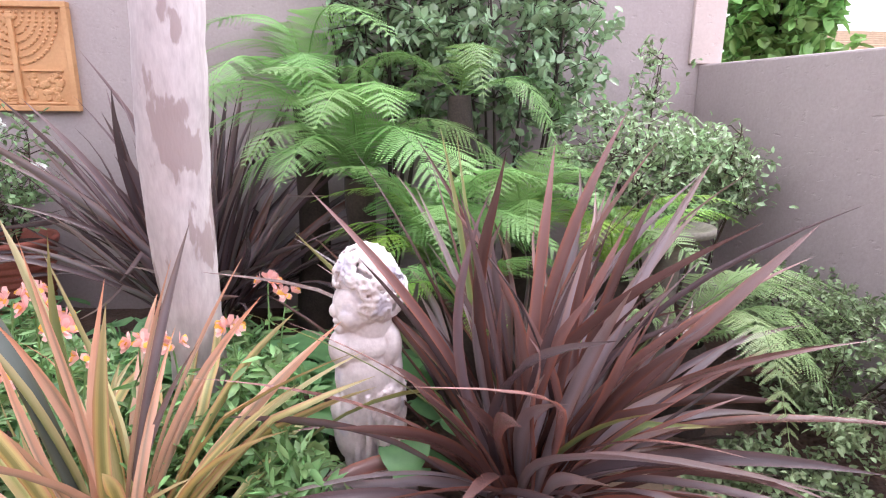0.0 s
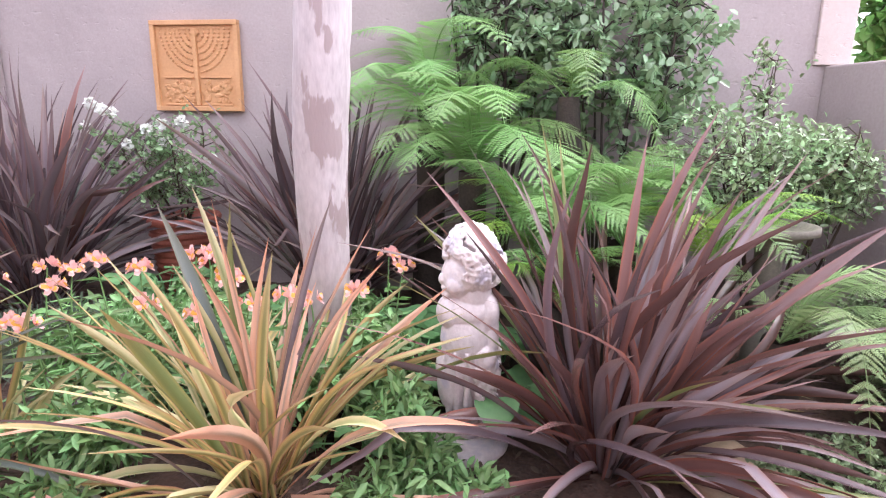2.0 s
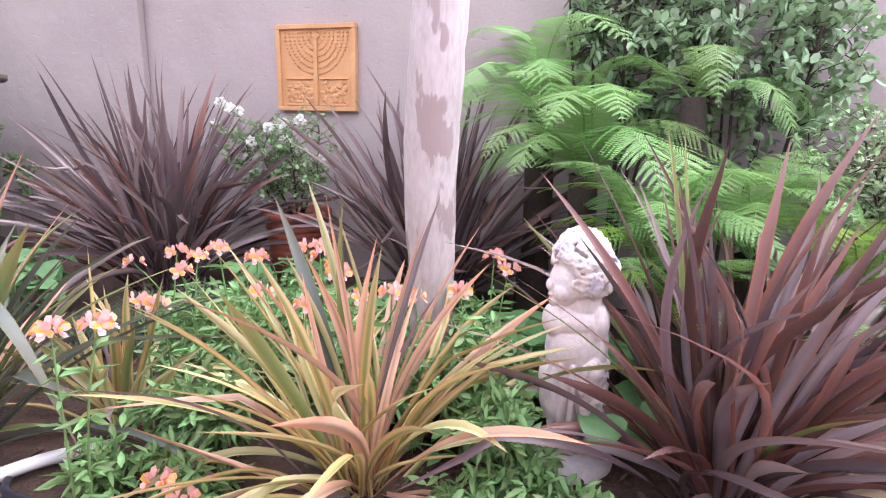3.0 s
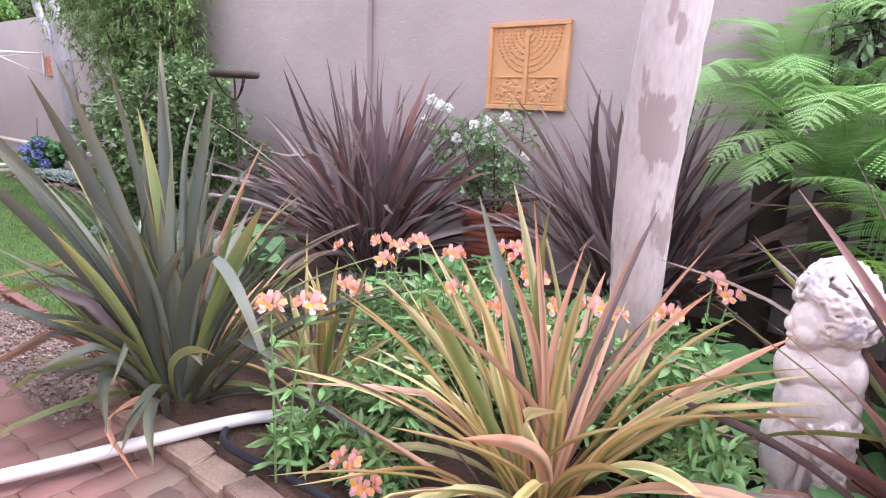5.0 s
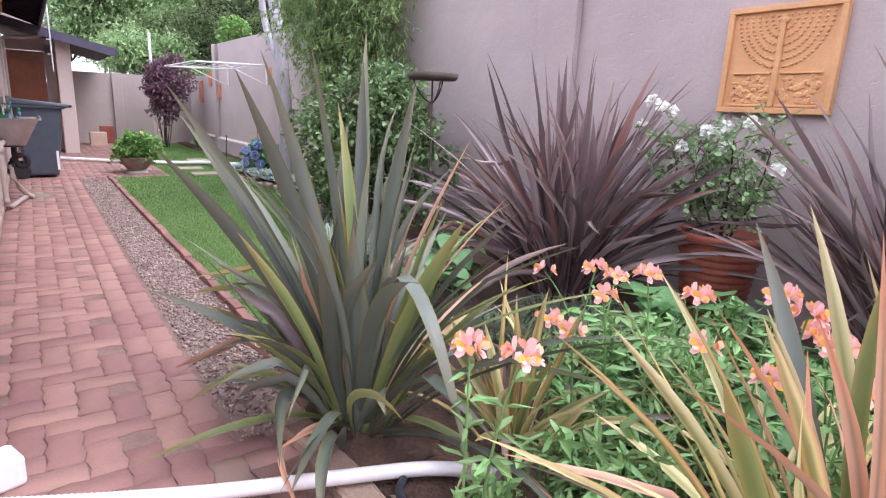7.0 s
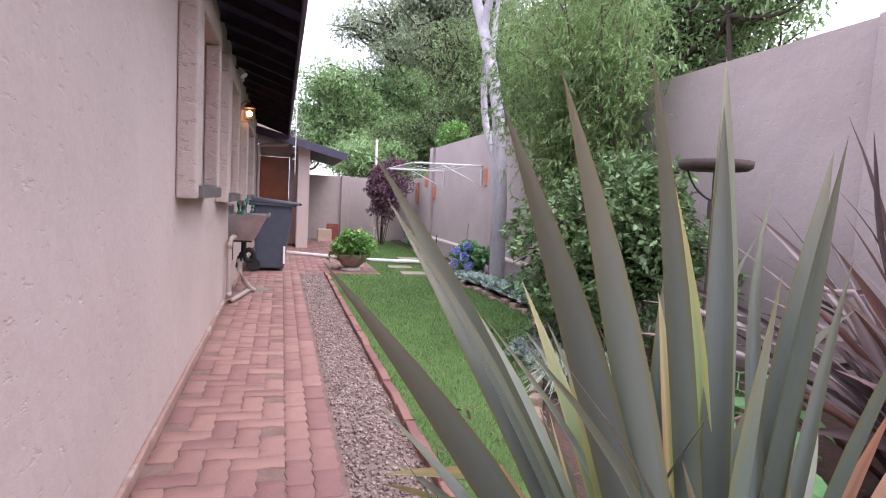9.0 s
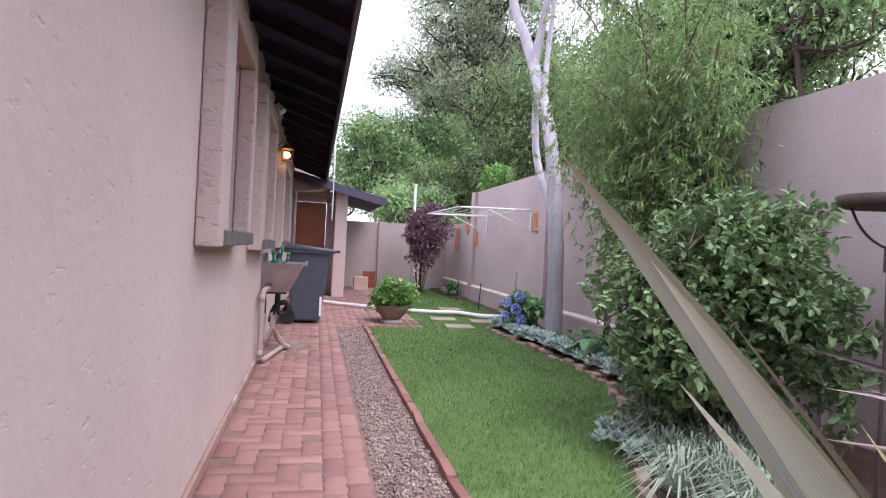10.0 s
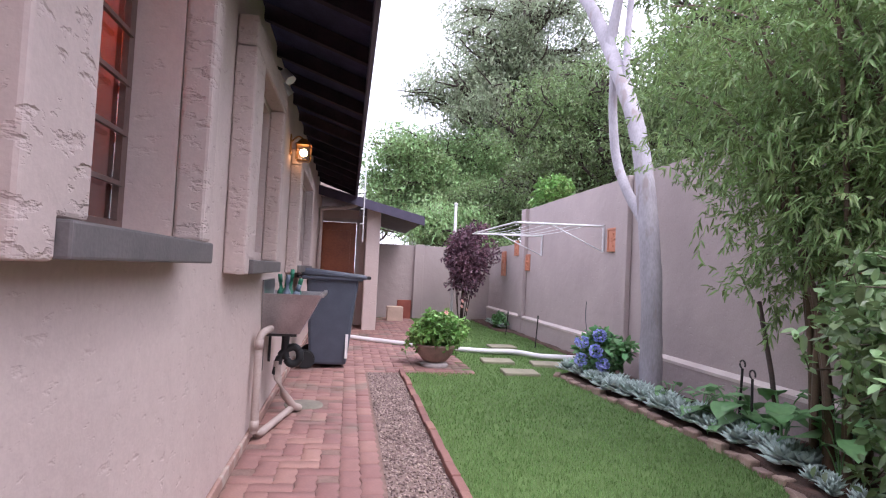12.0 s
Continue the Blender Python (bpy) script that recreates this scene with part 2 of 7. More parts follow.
M["fernpale"] = leafmat("pale_fern_leaf", (0.36, 0.48, 0.20), (0.25, 0.36, 0.15), vary=0.2, transl=0.3)
M["fescue"] = leafmat("blue_grass_blade", (0.40, 0.46, 0.36), (0.22, 0.28, 0.20), rough=0.5, vary=-0.4)
M["mondo"] = leafmat("dark_grass_blade", (0.124, 0.155, 0.093), (0.062, 0.085, 0.054), rough=0.5)
M["succulent"] = leafmat("succulent_leaf", (0.46, 0.55, 0.49), (0.30, 0.39, 0.35), rough=0.55, vary=-0.25, transl=0.05)
M["petalpink"] = leafmat("pink_petal", (0.91, 0.62, 0.57), (0.87, 0.46, 0.44), rough=0.5, vary=-0.15, transl=0.35)
M["petalyellow"] = leafmat("yellow_petal", (0.90, 0.58, 0.10), (0.85, 0.45, 0.08), rough=0.5, vary=-0.1, transl=0.3)
M["petalwhite"] = leafmat("white_petal", (0.86, 0.86, 0.82), (0.75, 0.76, 0.70), rough=0.5, vary=-0.05, transl=0.3)
M["petalblue"] = leafmat("blue_petal", (0.42, 0.46, 0.82), (0.30, 0.33, 0.70), rough=0.5, vary=-0.15, transl=0.3)
M["terracotta"] = material("terracotta", (0.33, 0.095, 0.06), (0.22, 0.06, 0.045), rough=0.6, scale=6)
M["plaque"] = material("carved_clay", (0.62, 0.34, 0.16), (0.52, 0.27, 0.12), rough=0.6, scale=5, fine=50)
M["smallplaque"] = material("fired_clay", (0.54, 0.23, 0.14), (0.44, 0.17, 0.10), rough=0.7)
M["stone"] = material("statue_stone", (0.74, 0.66, 0.64), (0.57, 0.49, 0.48), rough=0.75, scale=9, fine=60, bump=0.5, stain=((0.50, 0.46, 0.52), 7, 0.57))
M["greystone"] = material("bowl_stone", (0.42, 0.38, 0.36), (0.30, 0.27, 0.26), rough=0.9)
# Darker, browner version of the bowl stone.
M["bathstone"] = material("dark_bowl_stone", (0.25, 0.22, 0.18), (0.15, 0.135, 0.11), rough=0.95)
M["slab"] = material("paving_slab", (0.45, 0.33, 0.22), (0.34, 0.25, 0.17), rough=0.9)
M["whiteplastic"] = material("white_plastic", (0.80, 0.77, 0.78), (0.70, 0.67, 0.68), rough=0.4, bump=0.05)
M["binplastic"] = material("grey_bin_plastic", (0.075, 0.085, 0.115), (0.06, 0.068, 0.092), rough=0.45, bump=0.1)
M["rubber"] = material("black_rubber", (0.02, 0.02, 0.022), (0.012, 0.012, 0.014), rough=0.6)
M["steel"] = material("stainless_steel", (0.50, 0.49, 0.50), (0.36, 0.35, 0.36), rough=0.28, metal=0.9, bump=0.05)
M["iron"] = material("black_iron", (0.035, 0.03, 0.03), (0.02, 0.018, 0.018), rough=0.6)
M["galv"] = material("white_metal", (0.72, 0.71, 0.72), (0.62, 0.61, 0.62), rough=0.4, bump=0.05)
M["beigepipe"] = material("painted_pipe", (0.46, 0.37, 0.335), (0.36, 0.29, 0.26), rough=0.5)
M["feederwood"] = material("weathered_wood", (0.10, 0.07, 0.06), (0.05, 0.038, 0.035), rough=0.85)
M["greenplastic"] = material("green_plastic", (0.03, 0.19, 0.11), (0.02, 0.14, 0.08), rough=0.4)
M["bluegrey"] = material("blue_grey_plastic", (0.16, 0.20, 0.26), (0.12, 0.15, 0.20), rough=0.5)
M["brass"] = material("aged_brass", (0.45, 0.25, 0.09), (0.32, 0.17, 0.07), rough=0.4, metal=0.8)
M["curtain"] = material("orange_curtain", (0.65, 0.22, 0.05), (0.45, 0.13, 0.03), rough=0.8, scale=6, transl=0.55)
M["burglar"] = material("window_bar_paint", (0.16, 0.10, 0.085), (0.12, 0.075, 0.065), rough=0.5)
M["block"] = material("sandstone_block", (0.58, 0.44, 0.35), (0.48, 0.36, 0.29), rough=0.9)
M["hosegreen"] = material("dark_hose", (0.03, 0.03, 0.045), (0.02, 0.02, 0.03), rough=0.5)

glass = bpy.data.materials.new("window_glass")
glass.use_nodes = True
gb = glass.node_tree.nodes["Principled BSDF"]
gb.inputs["Roughness"].default_value, gb.inputs["Transmission Weight"].default_value = 0.03, 1.0
gb.inputs["IOR"].default_value = 1.45
M["glass"] = glass
lampglow = bpy.data.materials.new("lamp_bulb")
lampglow.use_nodes = True
lb = lampglow.node_tree.nodes["Principled BSDF"]
lb.inputs["Emission Color"].default_value, lb.inputs["Emission Strength"].default_value = (1.0, 0.55, 0.22, 1), 9.0
M["bulb"] = lampglow

PURPLE = striped_leaf("bronze_flax_leaf", [(0.0, (0.235, 0.092, 0.068)), (0.2, (0.150, 0.076, 0.068)), (0.75, (0.178, 0.094, 0.086)), (1.0, (0.27, 0.105, 0.07))], (0.25, 0.15, 0.14), rough=0.22, vary=0.65)
PURPLEDARK = striped_leaf("dark_purple_flax_leaf", [(0.0, (0.168, 0.102, 0.102)), (0.3, (0.132, 0.094, 0.102)), (0.75, (0.150, 0.108, 0.118)), (1.0, (0.180, 0.102, 0.096))], (0.20, 0.14, 0.14), rough=0.25, vary=0.5)
# Grey-mauve leaf, its colour lightened to carry the lilac sheen of the sky.
MAUVESHEEN = striped_leaf("mauve_sheen_flax_leaf", [(0.0, (0.26, 0.17, 0.16)), (0.3, (0.24, 0.19, 0.20)), (0.7, (0.29, 0.235, 0.25)), (1.0, (0.28, 0.17, 0.15))], (0.24, 0.16, 0.13), rough=0.3, vary=0.3)
REDLEAF = striped_leaf("red_flax_leaf", [(0.0, (0.30, 0.06, 0.03)), (0.5, (0.22, 0.06, 0.045)), (1.0, (0.30, 0.08, 0.04))], (0.25, 0.05, 0.03), rough=0.4)
GREENLEAF = striped_leaf("grey_green_flax_leaf", [(0.0, (0.15, 0.15, 0.075)), (0.2, (0.13, 0.152, 0.12)), (0.8, (0.146, 0.17, 0.147)), (1.0, (0.16, 0.155, 0.075))], (0.17, 0.15, 0.09), rough=0.32, vary=0.42)
OLIVELEAF = striped_leaf("olive_flax_leaf", [(0.0, (0.28, 0.28, 0.09)), (0.3, (0.17, 0.22, 0.075)), (0.8, (0.18, 0.23, 0.085)), (1.0, (0.30, 0.28, 0.10))], (0.30, 0.24, 0.09), rough=0.4)
YELLOWLEAF = striped_leaf("yellow_flax_leaf", [(0.0, (0.50, 0.26, 0.14)), (0.2, (0.54, 0.42, 0.15)), (0.42, (0.26, 0.25, 0.09)), (0.6, (0.28, 0.27, 0.10)), (0.8, (0.58, 0.48, 0.20)), (1.0, (0.52, 0.26, 0.15))], (0.52, 0.42, 0.21), rough=0.45)
PINKLEAF = striped_leaf("pink_flax_leaf", [(0.0, (0.62, 0.37, 0.26)), (0.3, (0.53, 0.30, 0.20)), (0.5, (0.30, 0.22, 0.16)), (0.7, (0.54, 0.34, 0.24)), (1.0, (0.62, 0.36, 0.25))], (0.60, 0.27, 0.16), rough=0.45)
CREAMLEAF = striped_leaf("cream_flax_leaf", [(0.0, (0.66, 0.58, 0.32)), (0.3, (0.60, 0.55, 0.27)), (0.5, (0.33, 0.36, 0.14)), (1.0, (0.66, 0.56, 0.30))], (0.58, 0.46, 0.25), rough=0.45)


# ---- building helpers ----
def link(name, mesh, mats, parent=None):
    ob = new(name, mesh)
    for m in mats if isinstance(mats, (list, tuple)) else [mats]:
        mesh.materials.append(m)
    if parent is not None:
        ob.parent = parent
    return ob


def part(name, bm, mat, parent=None, label="", smooth=False):
    me = bpy.data.meshes.new(name)
    bm.normal_update()
    bm.to_mesh(me)
    bm.free()
    if smooth:
        me.polygons.foreach_set("use_smooth", [True] * len(me.polygons))
    ob = link(name, me, mat, parent)
    return tagged(ob, label) if label else ob


def raw(name, verts, faces, mat, parent=None, smooth=False, uv=None, slots=None):
    """A mesh from numpy arrays: verts (n, 3), faces (m, k)."""
    verts, faces = np.asarray(verts, dtype=np.float32), np.asarray(faces, dtype=np.int32)
    me = bpy.data.meshes.new(name)
    k = faces.shape[1]
    me.vertices.add(len(verts))
    me.vertices.foreach_set("co", verts.ravel())
    me.loops.add(faces.size)
    me.loops.foreach_set("vertex_index", faces.ravel())
    me.polygons.add(len(faces))
    me.polygons.foreach_set("loop_start", np.arange(0, faces.size, k, dtype=np.int32))
    if uv is not None:
        layer = me.uv_layers.new(name="UVMap")
        layer.data.foreach_set("uv", np.asarray(uv, dtype=np.float32)[faces.ravel()].ravel())
    if slots is not None:
        me.polygons.foreach_set("material_index", np.asarray(slots, dtype=np.int32))
    if smooth:
        me.polygons.foreach_set("use_smooth", np.ones(len(faces), dtype=bool))
    me.update()
    me.validate()
    return link(name, me, mat, parent)


def empty(name, at=(0, 0, 0)):
    ob = new(name)
    ob.location = at
    ob.empty_display_size = 0.1
    return ob


def box(bm, x0, x1, y0, y1, z0, z1, bevel=0.0):
    r = bmesh.ops.create_cube(bm, size=1.0)
    bmesh.ops.scale(bm, vec=(x1 - x0, y1 - y0, z1 - z0), verts=r["verts"])
    bmesh.ops.translate(bm, vec=((x0 + x1) / 2, (y0 + y1) / 2, (z0 + z1) / 2), verts=r["verts"])
    if bevel:
        bmesh.ops.bevel(bm, geom=list({e for v in r["verts"] for e in v.link_edges}), offset=bevel, segments=2, profile=0.5, affect="EDGES")
    return bm


def boxed(x0, x1, y0, y1, z0, z1, bevel=0.0):
    return box(bmesh.new(), x0, x1, y0, y1, z0, z1, bevel)


def tube(points, radii, sides=8, closed=True):
    """Verts and quads of a tube along points (n, 3) with its radii."""
    p = np.asarray(points, dtype=float)
    n = len(p)
    r = np.broadcast_to(np.asarray(radii, dtype=float), (n,))
    t = np.gradient(p, axis=0)
    t /= np.linalg.norm(t, axis=1, keepdims=True) + 1e-9
    ref = np.where(np.abs(t[:, 2:3]) > 0.9, np.array([[1.0, 0, 0]]), np.array([[0, 0, 1.0]]))
    u = np.cross(t, ref)
    u /= np.linalg.norm(u, axis=1, keepdims=True) + 1e-9
    w = np.cross(t, u)
    a = np.linspace(0, 2 * np.pi, sides, endpoint=False)
    v = p[:, None] + r[:, None, None] * (np.cos(a)[None, :, None] * u[:, None] + np.sin(a)[None, :, None] * w[:, None])
    idx = np.arange(n * sides).reshape(n, sides)
    nxt = np.roll(idx, -1, axis=1)
    f = np.stack([idx[:-1], nxt[:-1], nxt[1:], idx[1:]], axis=-1).reshape(-1, 4)
    return v.reshape(-1, 3), f


def gather(pieces):
    vs, fs, k = [], [], 0
    for v, f in pieces:
        vs.append(v)
        fs.append(f + k)
        k += len(v)
    return np.concatenate(vs), np.concatenate(fs)


def bezier(a, b, c, n):
    s = np.linspace(0, 1, n)[:, None]
    a, b, c = (np.asarray(q, dtype=float) for q in (a, b, c))
    return (1 - s) ** 2 * a + 2 * s * (1 - s) * b + s ** 2 * c


def spline(points, n):
    """A smooth line through points."""
    p = np.asarray(points, dtype=float)
    k = np.linspace(0, len(p) - 1, n)
    i = np.clip(k.astype(int), 0, len(p) - 2)
    s = (k - i)[:, None]
    p0, p1, p2, p3 = p[np.clip(i - 1, 0, None)], p[i], p[i + 1], p[np.clip(i + 2, None, len(p) - 1)]
    return 0.5 * (2 * p1 + (p2 - p0) * s + (2 * p0 - 5 * p1 + 4 * p2 - p3) * s ** 2 + (3 * p1 - p0 - 3 * p2 + p3) * s ** 3)


def leaf_cloud(pos, dirs, length, width, rng, fold=0.25, droop=0.0):
    """One oval leaf, folded along its middle, at each position, pointing along dirs."""
    n = len(pos)
    d = dirs / (np.linalg.norm(dirs, axis=1, keepdims=True) + 1e-9)
    r = rng.normal(size=(n, 3)) * 0.5 + np.array([0, 0, 1.0])
    side = np.cross(d, r)
    side /= np.linalg.norm(side, axis=1, keepdims=True) + 1e-9
    up = np.cross(side, d)
    ln = (length * rng.uniform(0.65, 1.25, n))[:, None]
    wd = (width * rng.uniform(0.7, 1.2, n))[:, None] * 0.5
    tip = pos + d * ln - np.array([0, 0, 1.0]) * ln * droop
    low, high = pos + d * ln * 0.28, pos + (tip - pos) * 0.66
    lift = up * wd * fold * 2
    v = np.stack([pos, low - side * wd * 0.86 + lift * 0.8, high - side * wd * 0.84 + lift * 0.8, tip, high + side * wd * 0.84 + lift * 0.8, low + side * wd * 0.86 + lift * 0.8], axis=1).reshape(-1, 3)
    i = np.arange(n)[:, None] * 6
    f = np.concatenate([i + np.array([[0, 1, 2, 3]]), i + np.array([[0, 3, 4, 5]])], axis=1).reshape(-1, 4)
    return v, f


def twig_leaves(rng, centre, radii, twigs, per, length, width, twig_len, up=0.3, hollow=0.55, lumps=5, flat_bottom=-1.0, droop=0.15):
    """Leaves set along short twigs that end within a lumpy ellipsoid, denser at its outside. Returns leaf mesh data and twig lines."""
    c, r = np.asarray(centre, dtype=float), np.asarray(radii, dtype=float)
    d = rng.normal(size=(twigs, 3))
    d /= np.linalg.norm(d, axis=1, keepdims=True)
    d[:, 2] = np.where(d[:, 2] < flat_bottom, -d[:, 2] * 0.5, d[:, 2])
    bumps = rng.normal(size=(lumps, 3))
    bumps /= np.linalg.norm(bumps, axis=1, keepdims=True)
    swell = 0.66 + 0.55 * np.clip((d @ bumps.T).max(axis=1), 0, 1) ** 4 + rng.uniform(-0.06, 0.12, twigs)
    rad = (hollow + (1 - hollow) * rng.uniform(0, 1, twigs) ** 0.5) * swell
    tips = c + d * rad[:, None] * r
    out = d * (r / r.max()) + np.array([0, 0, up]) + rng.normal(size=(twigs, 3)) * 0.45
    out /= np.linalg.norm(out, axis=1, keepdims=True)
    s = rng.uniform(0, 1, (twigs, per))
    pos = tips[:, None] - out[:, None] * (1 - s)[..., None] * twig_len + rng.normal(size=(twigs, per, 3)) * length * 0.12
    ld = out[:, None] * 0.7 + rng.normal(size=(twigs, per, 3)) * 0.75
    return leaf_cloud(pos.reshape(-1, 3), ld.reshape(-1, 3), length, width, rng, droop=droop), (tips - out * twig_len, tips)


def shrub(name, base, centre, radii, twigs, per, length, width, mat, label, category, seed, stems=7, stem_r=0.015, stem_mat=None, twig_len=0.2, show_twigs=True, **kw):
    """A shrub: stems from its base, twigs and a crown of leaves."""
    rng = np.random.default_rng(seed)
    thing = empty(name, base)
    inv = -np.asarray(base, dtype=float)
    (v, f), (a, b) = twig_leaves(rng, centre, radii, twigs, per, length, width, twig_len, **kw)
    raw("crown", v + inv, f, mat, thing)
    lines = []
    heads = []
    for k in range(stems):
        an = 2 * np.pi * (k + rng.uniform(0, 0.7)) / stems
        head = np.asarray(centre) + np.array([math.cos(an) * radii[0] * 0.55, math.sin(an) * radii[1] * 0.55, rng.uniform(-0.2, 0.55) * radii[2]])
        foot = np.asarray(base) + np.array([math.cos(an), math.sin(an), 0]) * min(radii[0], radii[1]) * 0.12
        mid = (foot + head) / 2 + rng.normal(size=3) * 0.06 * radii[2]
        pts = spline([foot, mid, head], 7)
        lines.append(tube(pts + inv, np.linspace(stem_r, stem_r * 0.4, 7), 6))
        heads.append(pts)
    if show_twigs:
        allp = np.concatenate(heads)
        pick = rng.choice(len(b), min(len(b), 160), replace=False)
        for i in pick:
            j = np.argmin(np.linalg.norm(allp - a[i], axis=1))
            mid = (allp[j] + a[i]) / 2 + np.array([0, 0, 0.03])
            lines.append(tube(np.stack([allp[j], mid, a[i], b[i]]) + inv, [stem_r * 0.4, stem_r * 0.3, stem_r * 0.22, stem_r * 0.12], 4))
    v, f = gather(lines)
    raw("branchwork", v, f, stem_mat or M["twig"], thing, smooth=True)
    return tagged(thing, label, category)


def strap(base, ctrl, tip, width, rng, n=12, fold=0.35, twist=0.0, kink=None, spin=0.0, wave=0.0):
    """A strap leaf, V-folded along its middle, tapering to a point; uv for its stripes."""
    p = bezier(base, ctrl, tip, n)
    if wave:
        s = np.linspace(0, 1, n)
        away = np.array([tip[1] - base[1], base[0] - tip[0], 0.15])
        p += np.outer(np.sin(s * math.pi * rng.uniform(1.0, 2.2) + rng.uniform(0, 3)) * s * wave, away / (np.linalg.norm(away) + 1e-6))
    if kink is not None:
        k, drop = kink
        j = int(k * n)
        p[j:, 2] -= np.linspace(0, 1, n - j) ** 0.8 * drop
    t = np.gradient(p, axis=0)
    t /= np.linalg.norm(t, axis=1, keepdims=True) + 1e-9
    flat = np.array([tip[0] - base[0], tip[1] - base[1], 0.0])
    flat = flat / (np.linalg.norm(flat) + 1e-6)
    side0 = np.array([-flat[1], flat[0], 0.0])
    side = side0 - t * (t @ side0)[:, None]
    side /= np.linalg.norm(side, axis=1, keepdims=True) + 1e-9
    up = np.cross(t, side)
    ang = spin + np.linspace(0, twist, n)[:, None]
    side, up = side * np.cos(ang) + up * np.sin(ang), up * np.cos(ang) - side * np.sin(ang)
    s = np.linspace(0, 1, n)
    w = width * 0.5 * np.clip(np.minimum(0.5 + 1.1 * s, 1.0) * (1 - np.clip((s - 0.7) / 0.3, 0, 1) ** 1.45) * (1 - 0.1 * s), 0.012, 1)
    fo = fold * (1 - 0.5 * s)
    cols = np.array([-1, -0.5, 0, 0.5, 1.0])
    v = p[:, None] + cols[None, :, None] * (w[:, None, None] * side[:, None]) + (np.abs(cols)[None, :, None] ** 1.2) * (w * fo)[:, None, None] * up[:, None]
    uv = np.stack(np.broadcast_arrays((cols[None] + 1) / 2, s[:, None]), axis=-1)
    idx = np.arange(n * 5).reshape(n, 5)
    f = np.stack([idx[:-1, :-1], idx[:-1, 1:], idx[1:, 1:], idx[1:, :-1]], axis=-1).reshape(-1, 4)
    return v.reshape(-1, 3), f, uv.reshape(-1, 2)


def flax(base, count, length, width, mats, label, seed, lean=(8, 75), heroes=(), squash=1.0, arch=0.25, group="flax plants", bend=0.12, curve=1.0, keep=None, bare=None, turn=1.1):
    """A flax clump: a fan of strap leaves from one crown. heroes: leaves with a known tip: (tip, width, material, arch, kink)."""
    rng = np.random.default_rng(seed)
    thing = empty("flax_plant", base)
    o = np.zeros(3)
    weights = np.array([w for _, w in mats], dtype=float)
    for k in range(count):
        az = 2 * np.pi * (k * 0.381966 + rng.uniform(-0.12, 0.12))
        q = ((k + 0.5) / count) ** curve
        th = radians(lean[0] + (lean[1] - lean[0]) * q + rng.normal() * 9)
        ln = length * rng.uniform(0.55, 1.1) * (1 - 0.10 * q)
        foot = np.array([math.cos(az), math.sin(az), 0]) * rng.uniform(0.01, 0.13) * (0.4 + q) + np.array([0, 0, -0.01])
        out = np.array([math.cos(az), math.sin(az) * squash, 0])
        tip = foot + out * math.sin(th) * ln + np.array([0, 0, math.cos(th) * ln])
        ctrl = foot + out * math.sin(th * 0.7) * ln * 0.5 + np.array([0, 0, math.cos(th * 0.7) * ln * (0.5 + arch * q * rng.uniform(0.4, 1.6))])
        side = np.array([-math.sin(az), math.cos(az), 0])
        tip = tip + side * rng.normal() * bend * ln
        ctrl = ctrl + side * rng.normal() * bend * 0.4 * ln
        if bare is not None and th > radians(bare[2]) and bare[0] < math.degrees(az) % 360 < bare[1] and rng.uniform() < 0.7:
            continue
        if keep is not None and base[1] + tip[1] < keep:
            tip[1] = keep - base[1] + rng.uniform(0, 0.12)
            ctrl[1] = min(ctrl[1], 0.0) * 0.5
        if tip[2] < 0.04:
            tip[2] = rng.uniform(0.03, 0.10)
        kink = (rng.uniform(0.5, 0.7), rng.uniform(0.08, 0.22) * ln) if q > 0.35 and rng.uniform() < 0.16 else None
        if kink and tip[2] - kink[1] < 0.03:
            kink = (kink[0], max(0.0, tip[2] - 0.04))
        mat = mats[rng.choice(len(mats), p=weights / weights.sum())][0]
        v, f, uv = strap(foot, ctrl, tip, width * rng.uniform(0.5, 1.2), rng, fold=rng.uniform(0.45, 1.2), twist=rng.normal() * turn, kink=kink, spin=rng.normal() * 0.55, wave=ln * rng.normal() * 0.035)
        raw("leaf", v, f, mat, thing, smooth=True, uv=uv)
    for tip, w, mat, ar, kink, *spin in heroes:
        tip = np.asarray(tip) - np.asarray(base)
        ln = np.linalg.norm(tip)
        foot = np.array([tip[0], tip[1], 0]) / ln * 0.05
        ctrl = foot + (tip - foot) * 0.5 + np.array([0, 0, ar * ln]) - np.array([tip[0], tip[1], 0]) * 0.25 * (1 if ar >= 0 else 0)
        v, f, uv = strap(foot, ctrl, tip, w, rng, n=16, fold=0.3, twist=rng.normal() * 0.25, kink=kink, spin=spin[0] if spin else 0.0)
        raw("leaf", v, f, mat, thing, smooth=True, uv=uv)
    return tagged(thing, label, "flax plant", group)


